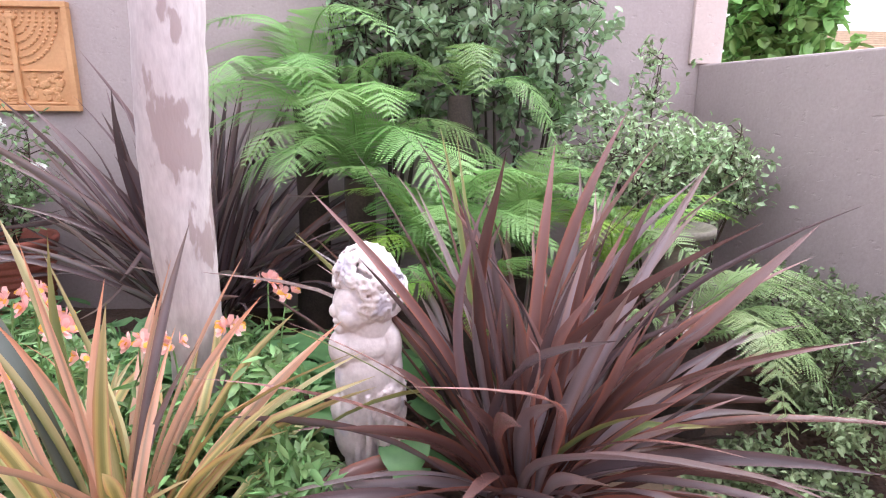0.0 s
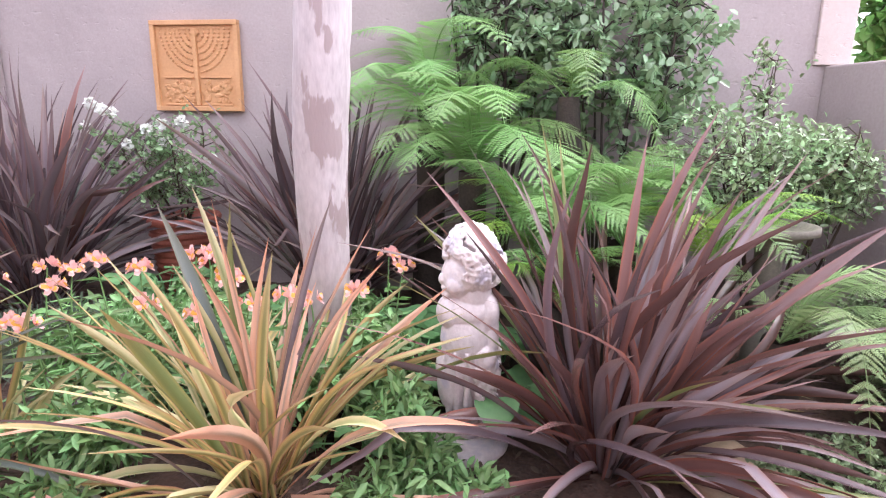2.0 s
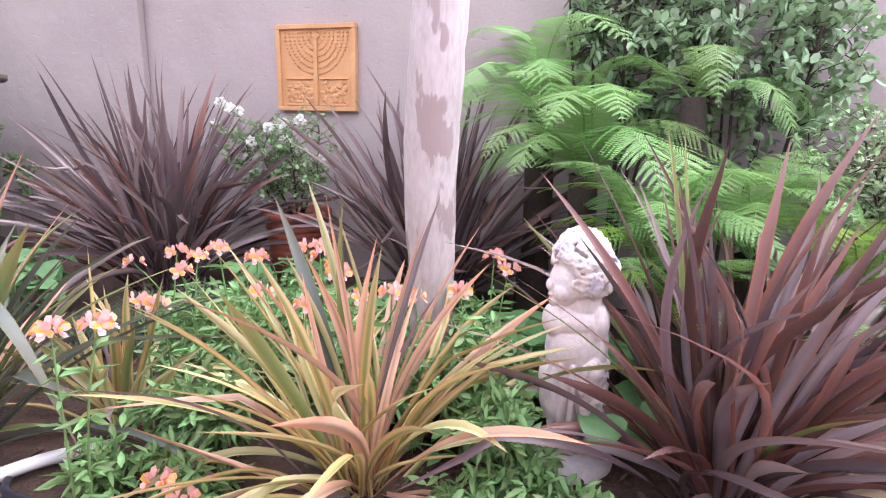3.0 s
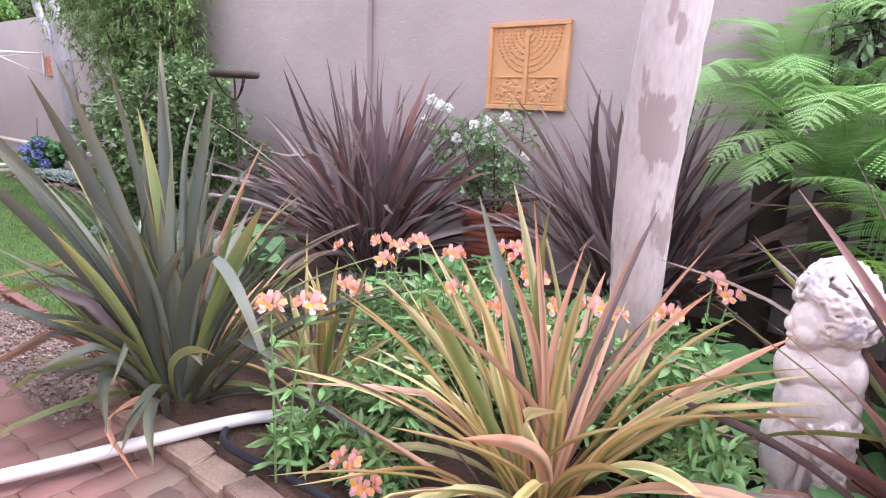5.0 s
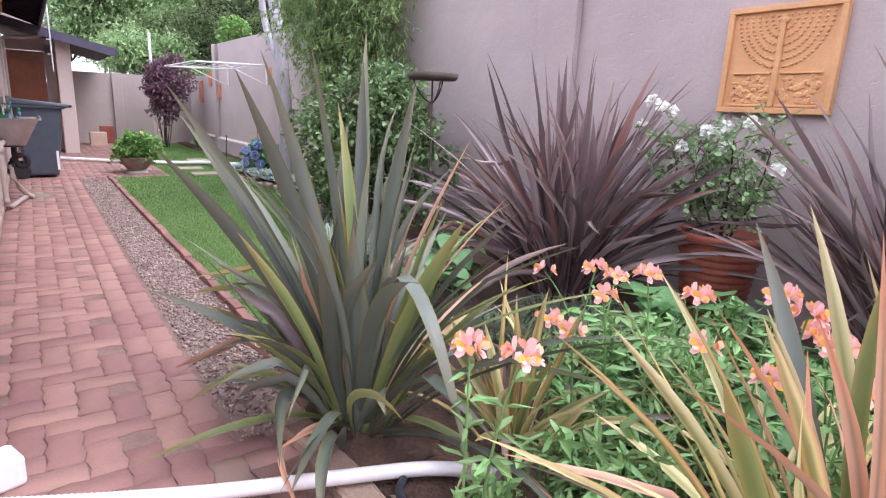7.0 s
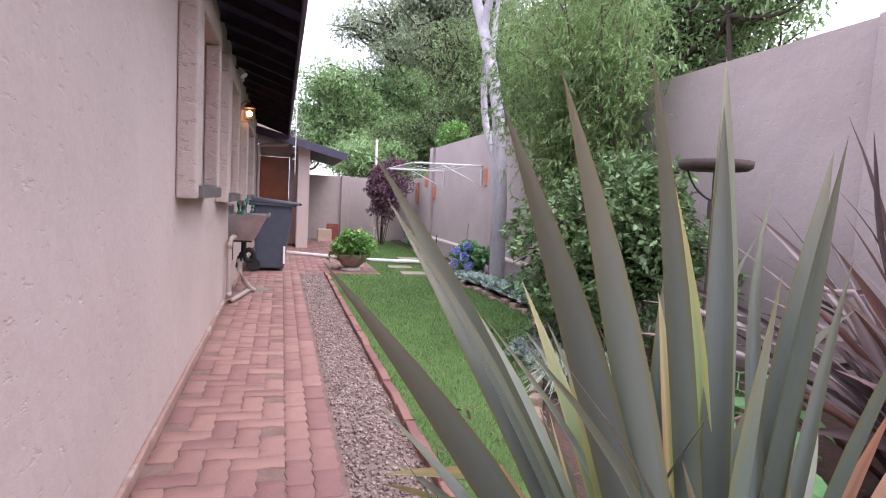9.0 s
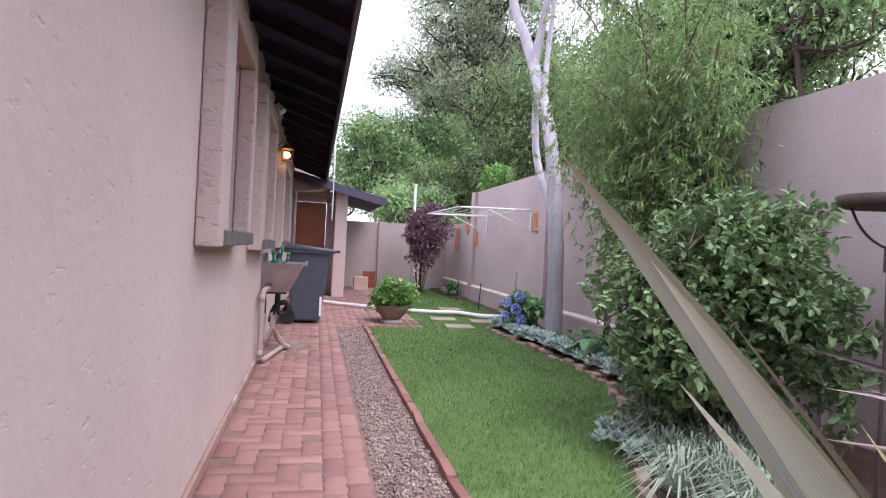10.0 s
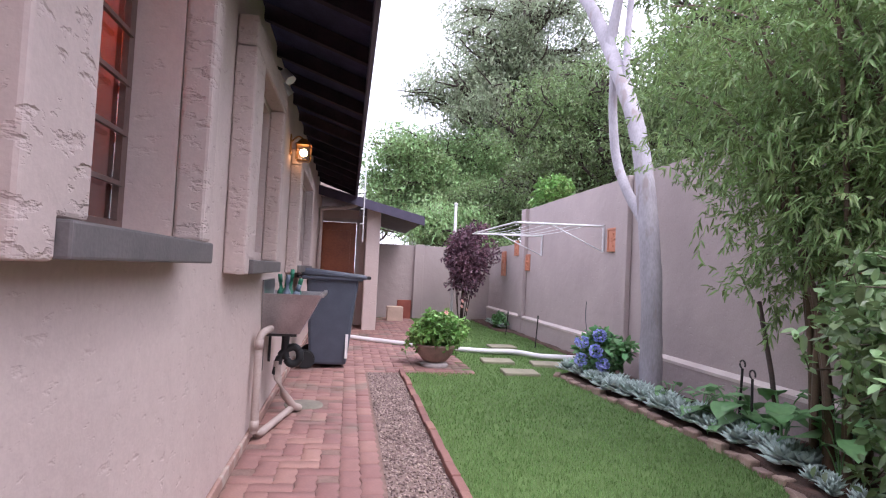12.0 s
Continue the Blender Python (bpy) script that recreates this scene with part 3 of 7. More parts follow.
def frond_mesh(rng, length, width, curl, pinnae=32, fine=15, sway=0.0):
    """A fern frond along +x, arching down: a midrib, pinnae either side, each with its row of leaflets."""
    s = np.linspace(0, 1, 40)
    ribx = length * s * (1 - 0.16 * curl * s)
    ribz = length * (0.34 * np.sin(s * 2.1) - 0.62 * curl * s ** 2.6)
    riby = sway * length * s ** 2
    rib = np.stack([ribx, riby, ribz], axis=1)
    pieces = [tube(rib, np.linspace(0.006, 0.0015, 40) * length, 4)]
    quads = []
    for k in range(pinnae):
        q = 0.1 + 0.89 * k / (pinnae - 1)
        i = min(int(q * 39), 38)
        p = rib[i]
        t = rib[i + 1] - rib[i]
        t /= np.linalg.norm(t)
        ln = width * 0.5 * (math.sin(min(q * 1.25 + 0.12, 1.0) * math.pi / 2)) * (1 - max(0, (q - 0.45) / 0.56) ** 1.5) + 0.01 * length
        for sd in (-1, 1):
            out = np.array([-t[1], t[0], 0]) * sd
            out /= np.linalg.norm(out) + 1e-9
            d = out * 0.86 + t * 0.45 + np.array([0, 0, -0.10 + rng.normal() * 0.05])
            d /= np.linalg.norm(d)
            across = np.cross(d, np.cross(t, d))
            across = t - d * (t @ d)
            across /= np.linalg.norm(across) + 1e-9
            m = fine
            u = np.linspace(0.04, 0.97, m)
            step = ln / m
            w = np.minimum(0.5 * length / pinnae * 0.74, ln * 0.2) * (1 - 0.75 * u ** 2)
            sag = -0.18 * ln * u ** 2
            c = p + d * (u * ln)[:, None] + np.array([0, 0, 1.0]) * sag[:, None]
            for sg in (-1, 1):
                a0, a1 = c - d * step * 0.42, c + d * step * 0.30
                tip = c + across * (sg * w)[:, None] + d * step * 0.55
                tip0 = c + across * (sg * w)[:, None] + d * step * 0.1
                quads.append(np.stack([a0, a1, tip, tip0], axis=1))
    qv = np.concatenate(quads).reshape(-1, 3)
    qf = np.arange(len(qv)).reshape(-1, 4)
    return gather(pieces + [(qv, qf)])


def fern(base, fronds, length, mats, label, seed, tilt=(25, 65), heroes=(), width=0.42, trunk=0.0, curl=(0.7, 1.2)):
    rng = np.random.default_rng(seed)
    thing = empty("fern", base)
    shapes = []
    for k in range(5):
        v, f = frond_mesh(rng, length, width * length, rng.uniform(*curl), sway=rng.normal() * 0.06)
        ob = raw("frond", v, f, mats[k % len(mats)], thing)
        shapes.append(ob)
    spots = [(360 * (k * 0.381966) + rng.normal() * 8, rng.uniform(*tilt), rng.uniform(0.75, 1.1)) for k in range(fronds)] + list(heroes)
    for k, (az, el, sc) in enumerate(spots):
        ob = shapes[k] if k < 5 else new("frond", shapes[int(rng.integers(5))].data)
        ob.parent = thing
        ob.matrix_basis = pose(0, 0, trunk, 0, 0, az) @ pose(0, 0, 0, rng.normal() * 8, -(el - 25), 0) @ Matrix.Diagonal((sc, sc, sc, 1))
    if trunk > 0.05:
        pts = spline([(0, 0, -0.02), (0.02, 0.01, trunk * 0.5), (0, 0, trunk + 0.02)], 10)
        v, f = tube(pts, np.linspace(0.10, 0.07, 10) + rng.normal(size=10) * 0.006, 12)
        raw("trunk", v, f, M["darkbark"], thing, smooth=True)
    return tagged(thing, label, "fern")


# ---- ground ----
def structure(ob, label, category="structure"):
    return tagged(ob, label, category, kind="structure")


ground = part("ground", boxed(-160, 140, -150, 150, -0.6, -0.06), M["soil"])
structure(ground, "dark earth ground round the garden", "ground")


def sheet(name, x0, x1, y0, y1, z, mat, n=(40, 40), rough=0.0, seed=1, thick=0.05):
    """A slab with an uneven top."""
    rng = np.random.default_rng(seed)
    nx, ny = n
    xs, ys = np.meshgrid(np.linspace(x0, x1, nx), np.linspace(y0, y1, ny), indexing="ij")
    zs = np.full_like(xs, z)
    if rough:
        zs += np.array([[noise.fractal(Vector((a * 2.3, b * 2.3, seed)), 0.9, 2.0, 4) * rough for a, b in zip(ra, rb)] for ra, rb in zip(xs, ys)])
    top = np.stack([xs, ys, zs], axis=-1).reshape(-1, 3)
    i = np.arange(nx * ny).reshape(nx, ny)
    f = np.stack([i[:-1, :-1], i[1:, :-1], i[1:, 1:], i[:-1, 1:]], axis=-1).reshape(-1, 4)
    return raw(name, top, f, mat, smooth=True)


path_bed = part("pavement", boxed(-17.0, 3.2, -2.2, 1.32, -0.055, -0.006), M["jointsand"])
structure(path_bed, "red interlocking clay brick paving of the path and yard", "pavement")
yard_bed = part("pavement_yard", boxed(-17.0, -9.92, 1.322, 2.15, -0.055, -0.006), M["jointsand"])
structure(yard_bed, "red clay brick paving of the back yard", "pavement")
lawn = sheet("lawn", -17.0, -3.0, 1.36, 3.96, -0.006, M["lawnsoil"], (60, 20), 0.008)
structure(lawn, "short green mown lawn beside the path", "lawn")
BX = np.linspace(-17.0, 3.2, 200)
BE = np.interp(BX, [-17, -14.6, -14.3, -10.4, -9.9, -7, -6, -5.2, -4.4, -3.6, -3.0, -2.3, -2.25], [3.6, 3.6, 3.86, 3.86, 3.10, 3.28, 3.0, 2.55, 2.2, 1.85, 1.4, 1.36, 1.16])
rows = np.linspace(0, 1, 36)
by = BE[:, None] + (4.05 - BE[:, None]) * rows[None]
bx = np.broadcast_to(BX[:, None], by.shape)
bz = np.array([[0.035 + 0.03 * noise.fractal(Vector((a * 2.3, b * 2.3, 3.0)), 0.9, 2.0, 4) for a, b in zip(ra, rb)] for ra, rb in zip(bx, by)])
bz[:, 0] = -0.04
idx = np.arange(bx.size).reshape(bx.shape)
bed = raw("garden_bed", np.stack([bx, by, bz], -1).reshape(-1, 3), np.stack([idx[:-1, :-1], idx[1:, :-1], idx[1:, 1:], idx[:-1, 1:]], -1).reshape(-1, 4), M["soil"], smooth=True)
structure(bed, "dark moist soil of the planted beds", "soil")
gravel_bed = part("gravel_strip", boxed(-9.9, -2.12, 0.965, 1.315, -0.05, -0.004), M["gravelbed"])
structure(gravel_bed, "strip of brown gravel between paving and lawn", "gravel")


# ---- walls ----
def wall_with_openings(name, x0, x1, y0, y1, z1, openings, mat):
    """A wall along x with rectangular openings (xa, xb, za, zb) right through it."""
    bm = bmesh.new()
    xs = sorted({x0, x1, *(o[0] for o in openings), *(o[1] for o in openings)})
    zs = sorted({-0.05, z1, *(o[2] for o in openings), *(o[3] for o in openings)})
    cell = {(i, k): not any(o[0] <= (xs[i] + xs[i + 1]) / 2 <= o[1] and o[2] <= (zs[k] + zs[k + 1]) / 2 <= o[3] for o in openings) for i in range(len(xs) - 1) for k in range(len(zs) - 1)}
    vert = {}

    def at(i, y, k):
        key = (i, y, k)
        if key not in vert:
            vert[key] = bm.verts.new((xs[i], y, zs[k]))
        return vert[key]

    for (i, k), solid in cell.items():
        if not solid:
            continue
        for y in (y0, y1):
            bm.faces.new((at(i, y, k), at(i + 1, y, k), at(i + 1, y, k + 1), at(i, y, k + 1)))
        for di, a, b in ((-1, (i, k), (i, k + 1)), (1, (i + 1, k), (i + 1, k + 1))):
            if not cell.get((i + di, k), False):
                bm.faces.new((at(a[0], y0, a[1]), at(b[0], y0, b[1]), at(b[0], y1, b[1]), at(a[0], y1, a[1])))
        for dk, a, b in ((-1, (i, k), (i + 1, k)), (1, (i, k + 1), (i + 1, k + 1))):
            if not cell.get((i, k + dk), False):
                bm.faces.new((at(a[0], y0, a[1]), at(b[0], y0, b[1]), at(b[0], y1, b[1]), at(a[0], y1, a[1])))
    bmesh.ops.recalc_face_normals(bm, faces=bm.faces)
    return part(name, bm, mat)


OPEN = [(-5.66, -4.82, 1.17, 2.12), (-7.62, -6.72, 1.17, 2.1), (-10.95, -9.35, 1.15, 2.0)]
house = wall_with_openings("wall_house", -14.9, -2.0, -0.12, 0.14, 2.62, OPEN, M["plaster"])
structure(house, "warm beige textured plaster wall of the house", "wall")
for nm, b in (("wall_house_end", (-2.26, -2.0, -2.4, -0.12)), ("wall_patio", (-2.0, 3.4, -2.4, -2.2))):
    structure(part(nm, boxed(*b, -0.05, 2.62), M["plaster"]), "beige plaster wall behind the paved corner", "wall")
plinth = part("plinth", boxed(-13.2, -2.0, 0.141, 0.165, -0.01, 0.055, 0.008), M["plinth"])
structure(plinth, "worn red-painted cement plinth at the wall's foot", "baseboard")
inner = part("wall_inside", boxed(-14.8, -2.3, -1.2, -1.1, -0.05, 2.6), M["plaster"])
structure(inner, "plain inner wall of the dim room", "wall")


def surround(k, xa, xb, za, zb, open_x):
    """Window k: raised plaster surround, dark sill, frame, bars and glass."""
    oa, ob_, oza, ozb = open_x
    win = empty(f"window_{k}", ((xa + xb) / 2, 0.14, za))
    inv = -Vector(win.location)

    def add(name, bm, mat, label=""):
        bmesh.ops.translate(bm, vec=inv, verts=bm.verts)
        return part(name, bm, mat, win, label)

    add("surround_side", boxed(xa, oa, 0.142, 0.24, za, zb, 0.012), M["surround"], "raised plaster band beside the window")
    bm = bmesh.new()
    rim = [(ob_, za), (xb - 0.125, za), (xb - 0.125, za - 0.074), (xb, za - 0.074), (xb, zb), (ob_, zb)]
    back = bm.faces.new([bm.verts.new((x, 0.142, z)) for x, z in rim])
    front = bmesh.ops.extrude_face_region(bm, geom=[back])
    bmesh.ops.translate(bm, vec=(0, 0.098, 0), verts=[g for g in front["geom"] if isinstance(g, bmesh.types.BMVert)])
    bmesh.ops.recalc_face_normals(bm, faces=bm.faces)
    bmesh.ops.bevel(bm, geom=list(bm.edges), offset=0.01, segments=2, profile=0.5, affect="EDGES")
    add("surround_side", bm, M["surround"], "raised plaster band with a foot beside the sill")
    add("surround_head", boxed(xa + 0.001, xb - 0.001, 0.142, 0.238, zb + 0.002, zb + 0.15, 0.012), M["surround"])
    add("window_sill", boxed(xa + 0.05, xb - 0.127, -0.02, 0.262, za - 0.07, za - 0.002, 0.006), M["sill"], "dark grey painted brick sill")
    add("window_frame", boxed(oa, ob_, -0.05, -0.01, oza, oza + 0.045), M["burglar"])
    add("window_frame", boxed(oa, ob_, -0.05, -0.01, ozb - 0.045, ozb), M["burglar"])
    add("window_frame", boxed(oa, oa + 0.045, -0.05, -0.01, oza + 0.046, ozb - 0.046), M["burglar"])
    add("window_frame", boxed(ob_ - 0.045, ob_, -0.05, -0.01, oza + 0.046, ozb - 0.046), M["burglar"])
    add("mullion", boxed((oa + ob_) / 2 - 0.02, (oa + ob_) / 2 + 0.02, -0.048, -0.012, oza + 0.046, ozb - 0.046), M["burglar"])
    for j in range(1, 6):
        z = oza + (ozb - oza) * j / 6
        add("bar", boxed(oa + 0.047, ob_ - 0.047, -0.006, 0.006, z - 0.007, z + 0.007), M["burglar"])
    pane = add("pane", boxed(oa + 0.046, ob_ - 0.046, -0.034, -0.030, oza + 0.046, ozb - 0.046), M["glass"])
    pane.visible_shadow = False
    structure(win, "small barred window in a raised plaster surround", "window")
    # curtain folds
    n = 50
    xs = np.linspace(oa, ob_, n)
    ys = -0.16 + 0.03 * np.sin(xs * 55)
    v = np.concatenate([np.stack([xs, ys, np.full(n, oza)], 1), np.stack([xs, ys, np.full(n, ozb)], 1)])
    i = np.arange(n - 1)
    cur = raw("curtain", v, np.stack([i, i + 1, i + 1 + n, i + n], 1), M["curtain"], smooth=True)
    cur.modifiers.new("thick", "SOLIDIFY").thickness = 0.004
    tagged(cur, "orange curtain hanging behind the barred window", "curtain")


surround(1, -5.76, -4.58, 1.165, 2.14, OPEN[0])
surround(2, -7.74, -6.45, 1.12, 2.12, OPEN[1])
surround(3, -11.08, -9.1, 1.10, 2.02, OPEN[2])

# a warm ceiling lamp in the room behind the barred windows
room = bpy.data.lights.new("room_lamp", "POINT")
room.energy, room.color, room.shadow_soft_size = 38.0, (1.0, 0.62, 0.32), 0.12
new("room_lamp", room).location = (-5.4, -0.62, 2.0)

# eave of the main roof
bm = bmesh.new()
box(bm, -13.9, -1.4, -0.3, 0.80, 0, 0.03)
for v in bm.verts:
    v.co.z += 2.66 - (v.co.y - 0.14) * 0.34
soffit = part("roof_soffit", bm, M["soffit"])
structure(soffit, "dark painted boards under the overhanging eave", "roof")
bm = bmesh.new()
box(bm, -14.0, -1.3, -2.2, 0.80, 0, 0.08)
for v in bm.verts:
    v.co.z += 2.70 - (v.co.y - 0.14) * 0.34
structure(part("roof_main", bm, M["rooftile"]), "dark grey tiled roof of the house", "roof")
fascia = part("fascia", boxed(-14.0, -1.35, 0.765, 0.795, 2.30, 2.50, 0.006), M["fascia"])
structure(fascia, "dark brown painted fascia board with gutter", "trim")
for k in range(21):
    x = -1.8 - 0.6 * k
    bm = boxed(x - 0.025, x + 0.025, -0.1, 0.763, 0, 0.10)
    for v in bm.verts:
        v.co.z += 2.555 - (v.co.y - 0.14) * 0.34
    tagged(part("rafter", bm, M["rafter"]), "dark brown timber rafter under the eave", "rafter", "rafters", "structure")

# back wing with the door
wing = bmesh.new()
box(wing, -15.1, -14.9, -0.1, 0.06, -0.05, 2.36)
box(wing, -15.1, -14.9, 0.06, 0.86, 2.0, 2.2)
box(wing, -15.1, -14.9, 0.86, 1.24, -0.05, 2.1)
structure(part("wall_wing", wing, M["plaster"]), "beige plaster wall round the back door", "wall")
structure(part("pier", boxed(-14.4, -14.1, 0.99, 1.24, -0.02, 2.22, 0.015), M["plaster"]), "beige plaster pier beside the back door", "pillar")
structure(part("wall_wing_side", boxed(-17.0, -14.402, 1.06, 1.238, -0.05, 2.2), M["plaster"]), "beige plaster side wall of the wing", "wall")
structure(part("wall_wing_upper", boxed(-14.3, -14.2, -0.1, 0.74, 2.36, 2.64), M["plaster"]), "beige plaster above the back door under the eave", "wall")
door = empty("door_1", (-14.96, 0.46, 0.0))


def dpart(name, b, mat, label="", under=None):
    bm = boxed(*b)
    bmesh.ops.translate(bm, vec=(14.96, -0.46, 0), verts=bm.verts)
    return part(name, bm, mat, under or door, label)


leaf = dpart("door_leaf", (-14.98, -14.94, 0.10, 0.82, 0.01, 1.955, 0.004), M["doorwood"], "red-brown varnished wooden door leaf")
for z0, z1 in ((0.15, 0.85), (1.0, 1.8)):
    dpart("panel", (-14.939, -14.93, 0.2, 0.72, z0, z1, 0.004), M["doorwood"], under=leaf)
dpart("frame", (-14.99, -14.88, 0.825, 0.90, 0, 2.03), M["framewhite"], "pale painted door frame")
dpart("frame", (-14.99, -14.88, 0.02, 0.095, 0, 2.03), M["framewhite"])
dpart("frame", (-14.99, -14.88, 0.02, 0.90, 1.96, 2.032), M["framewhite"])
dpart("door_handle", (-14.93, -14.90, 0.13, 0.24, 1.02, 1.05, 0.006), M["brass"], "brass lever handle", leaf)
structure(door, "closed red-brown wooden back door in a pale frame", "door")
bm = bmesh.new()
box(bm, -17.2, -13.78, -1.2, 1.97, 0, 0.10)
for v in bm.verts:
    v.co.z += 2.20 - (v.co.y - 0.9) * 0.235
structure(part("roof_wing", bm, M["rooftile"]), "grey tiled low roof over the back door", "roof")
bm = bmesh.new()
box(bm, -13.775, -13.74, -0.2, 1.99, 0, 0.16)
for v in bm.verts:
    v.co.z += 2.15 - (v.co.y - 0.9) * 0.235
structure(part("verge_board", bm, M["fascia"]), "dark grey verge board of the low roof", "trim")
v, f = tube(spline([(-13.95, 0.86, 2.36), (-13.97, 0.82, 2.22), (-14.0, 0.55, 2.14), (-14.0, 0.2, 2.10), (-14.0, 0.19, 1.9), (-14.0, 0.19, 0.05)], 40), 0.035, 8)
tagged(raw("downpipe", v, f, M["beigepipe"], smooth=True), "beige painted downpipe bent back to the wall", "pipe")
v, f = tube([(-13.72, 0.92, 1.55), (-13.72, 0.92, 3.6)], 0.012, 6)
pole = empty("aerial_pole", (-13.72, 0.92, 1.55))
raw("pole", v - np.array([-13.72, 0.92, 1.55]), f, M["galv"], pole)
part("bracket", boxed(-0.03, 0.02, -0.06, 0.01, 0.56, 0.58), M["galv"], pole)
part("bracket", boxed(-0.03, 0.02, -0.06, 0.01, 0.30, 0.32), M["galv"], pole)
tagged(pole, "thin white metal aerial pole fixed to the roof edge", "pole")

# garden walls
wall_n = bmesh.new()
box(wall_n, -14.34, 2.12, 4.0, 4.22, -0.05, 2.36)
structure(part("wall_north", wall_n, M["wallpaint"]), "tall mauve-beige textured plaster boundary wall", "wall")
structure(part("wall_north_low", boxed(-17.0, -14.342, 4.002, 4.21, -0.05, 1.72), M["wallpaint"]), "lower mauve-beige stretch of the boundary wall", "wall")
for x0, x1 in ((-3.92, -3.5), (-10.35, -10.05), (-14.34, -14.1)):
    structure(part("wall_pilaster", boxed(x0, x1, 3.93, 3.998, -0.05, 2.358, 0.01), M["wallpaint"]), "shallow plaster pilaster on the boundary wall", "pilaster")
# End pier takes the paler house plaster so that its face looks lit.
structure(part("wall_end_pier", boxed(1.935, 2.13, 3.975, 4.235, 1.558, 2.40, 0.006), M["plaster"]), "plaster pier at the boundary wall's end, coloured paler to look lit", "pillar")
bm = boxed(-16.9, -5.2, 3.94, 3.998, 0.0, 0.36)
for v in bm.verts:
    if v.co.z > 0.2 and v.co.y < 3.97:
        v.co.z -= 0.05
structure(part("wall_plinth", bm, M["wallpaint"]), "projecting plaster footing along the boundary wall", "baseboard")
bm = boxed(-16.9, -5.2, 3.93, 3.996, 0.335, 0.362)
for v in bm.verts:
    if v.co.y < 3.97:
        v.co.z -= 0.03
structure(part("wall_ledge", bm, M["ledge"]), "pale cement ledge on the footing", "trim")
end = bmesh.new()
box(end, -17.2, -17.0, 0.9, 4.2, -0.05, 1.68)
structure(part("wall_west", end, M["wallpaint"]), "mauve-beige plaster wall closing the yard", "wall")
structure(part("wall_west_pilaster", boxed(-16.998, -16.92, 2.2, 2.42, -0.05, 1.70, 0.01), M["wallpaint"]), "plaster pilaster on the yard wall", "pilaster")
side_len = 6.4
side = part("wall_east", boxed(0, 0.22, -side_len, 0, -0.05, 1.555, 0.012), M["wallpaint"])
side.matrix_world = pose(2.0, 3.995, 0, 0, 0, 12)
structure(side, "lower plaster side wall with a smooth top", "wall")
for k in range(24):
    y = 1.35 + 0.04 * k
    v, f = tube([(-17.1, y, 1.66), (-17.1, y, 1.80)], [0.006, 0.002], 4)
    if k < 22:
        tagged(raw("wall_spike", v, f, M["iron"]), "short black iron spike on the wall top", "spike", "spikes on the wall")


# ---- the bed by the paved corner ----
flax((0.62, 2.06, 0.02), 235, 1.2, 0.042, [(PURPLE, 7), (PURPLEDARK, 3), (MAUVESHEEN, 2.6), (REDLEAF, 0.15), (OLIVELEAF, 0.5)], "large bronze-purple flax with long arching strap leaves", 11, lean=(3, 84), arch=0.16, bend=0.27, bare=(118, 288, 30),
     heroes=[((0.70, 2.15, 1.20), 0.045, PURPLE, 0.0, None), ((0.0, 1.55, 0.87), 0.036, PURPLE, 0.05, None), ((-0.18, 1.75, 0.83), 0.04, OLIVELEAF, 0.08, None), ((-0.30, 1.80, 0.62), 0.036, PURPLE, 0.12, None), ((-0.22, 1.60, 0.36), 0.04, MAUVESHEEN, 0.16, None),
             ((1.45, 2.0, 0.88), 0.055, PURPLE, 0.1, None), ((1.75, 1.75, 0.45), 0.055, PURPLE, 0.2, None), ((1.5, 1.45, 0.30), 0.05, PURPLEDARK, 0.2, None),
             ((0.28, 2.3, 1.05), 0.045, MAUVESHEEN, 0.02, None), ((0.95, 2.25, 1.12), 0.045, PURPLE, 0.0, None), ((1.2, 2.2, 1.0), 0.05, MAUVESHEEN, 0.05, None),
             ((0.35, 1.35, 0.55), 0.05, PURPLE, 0.1, None), ((0.95, 1.4, 0.62), 0.055, PURPLE, 0.15, None), ((1.25, 1.6, 0.78), 0.055, PURPLE, 0.12, None)])
flax((-0.50, 1.72, 0.03), 105, 0.94, 0.038, [(YELLOWLEAF, 5), (PINKLEAF, 3.5), (CREAMLEAF, 5), (OLIVELEAF, 0.5), (MAUVESHEEN, 0.7)], "variegated yellow and salmon-pink flax clump", 23, lean=(5, 86), arch=0.2, bend=0.26,
     heroes=[((-0.33, 1.85, 0.92), 0.048, PINKLEAF, 0.0, None), ((-0.15, 1.85, 0.93), 0.046, PINKLEAF, 0.0, None), ((-0.02, 1.8, 0.60), 0.05, YELLOWLEAF, 0.06, None),
             ((-0.95, 1.95, 0.95), 0.05, GREENLEAF, 0.02, None), ((-1.15, 1.65, 0.40), 0.05, CREAMLEAF, 0.15, None), ((-0.75, 1.2, 0.18), 0.055, CREAMLEAF, 0.2, None)])
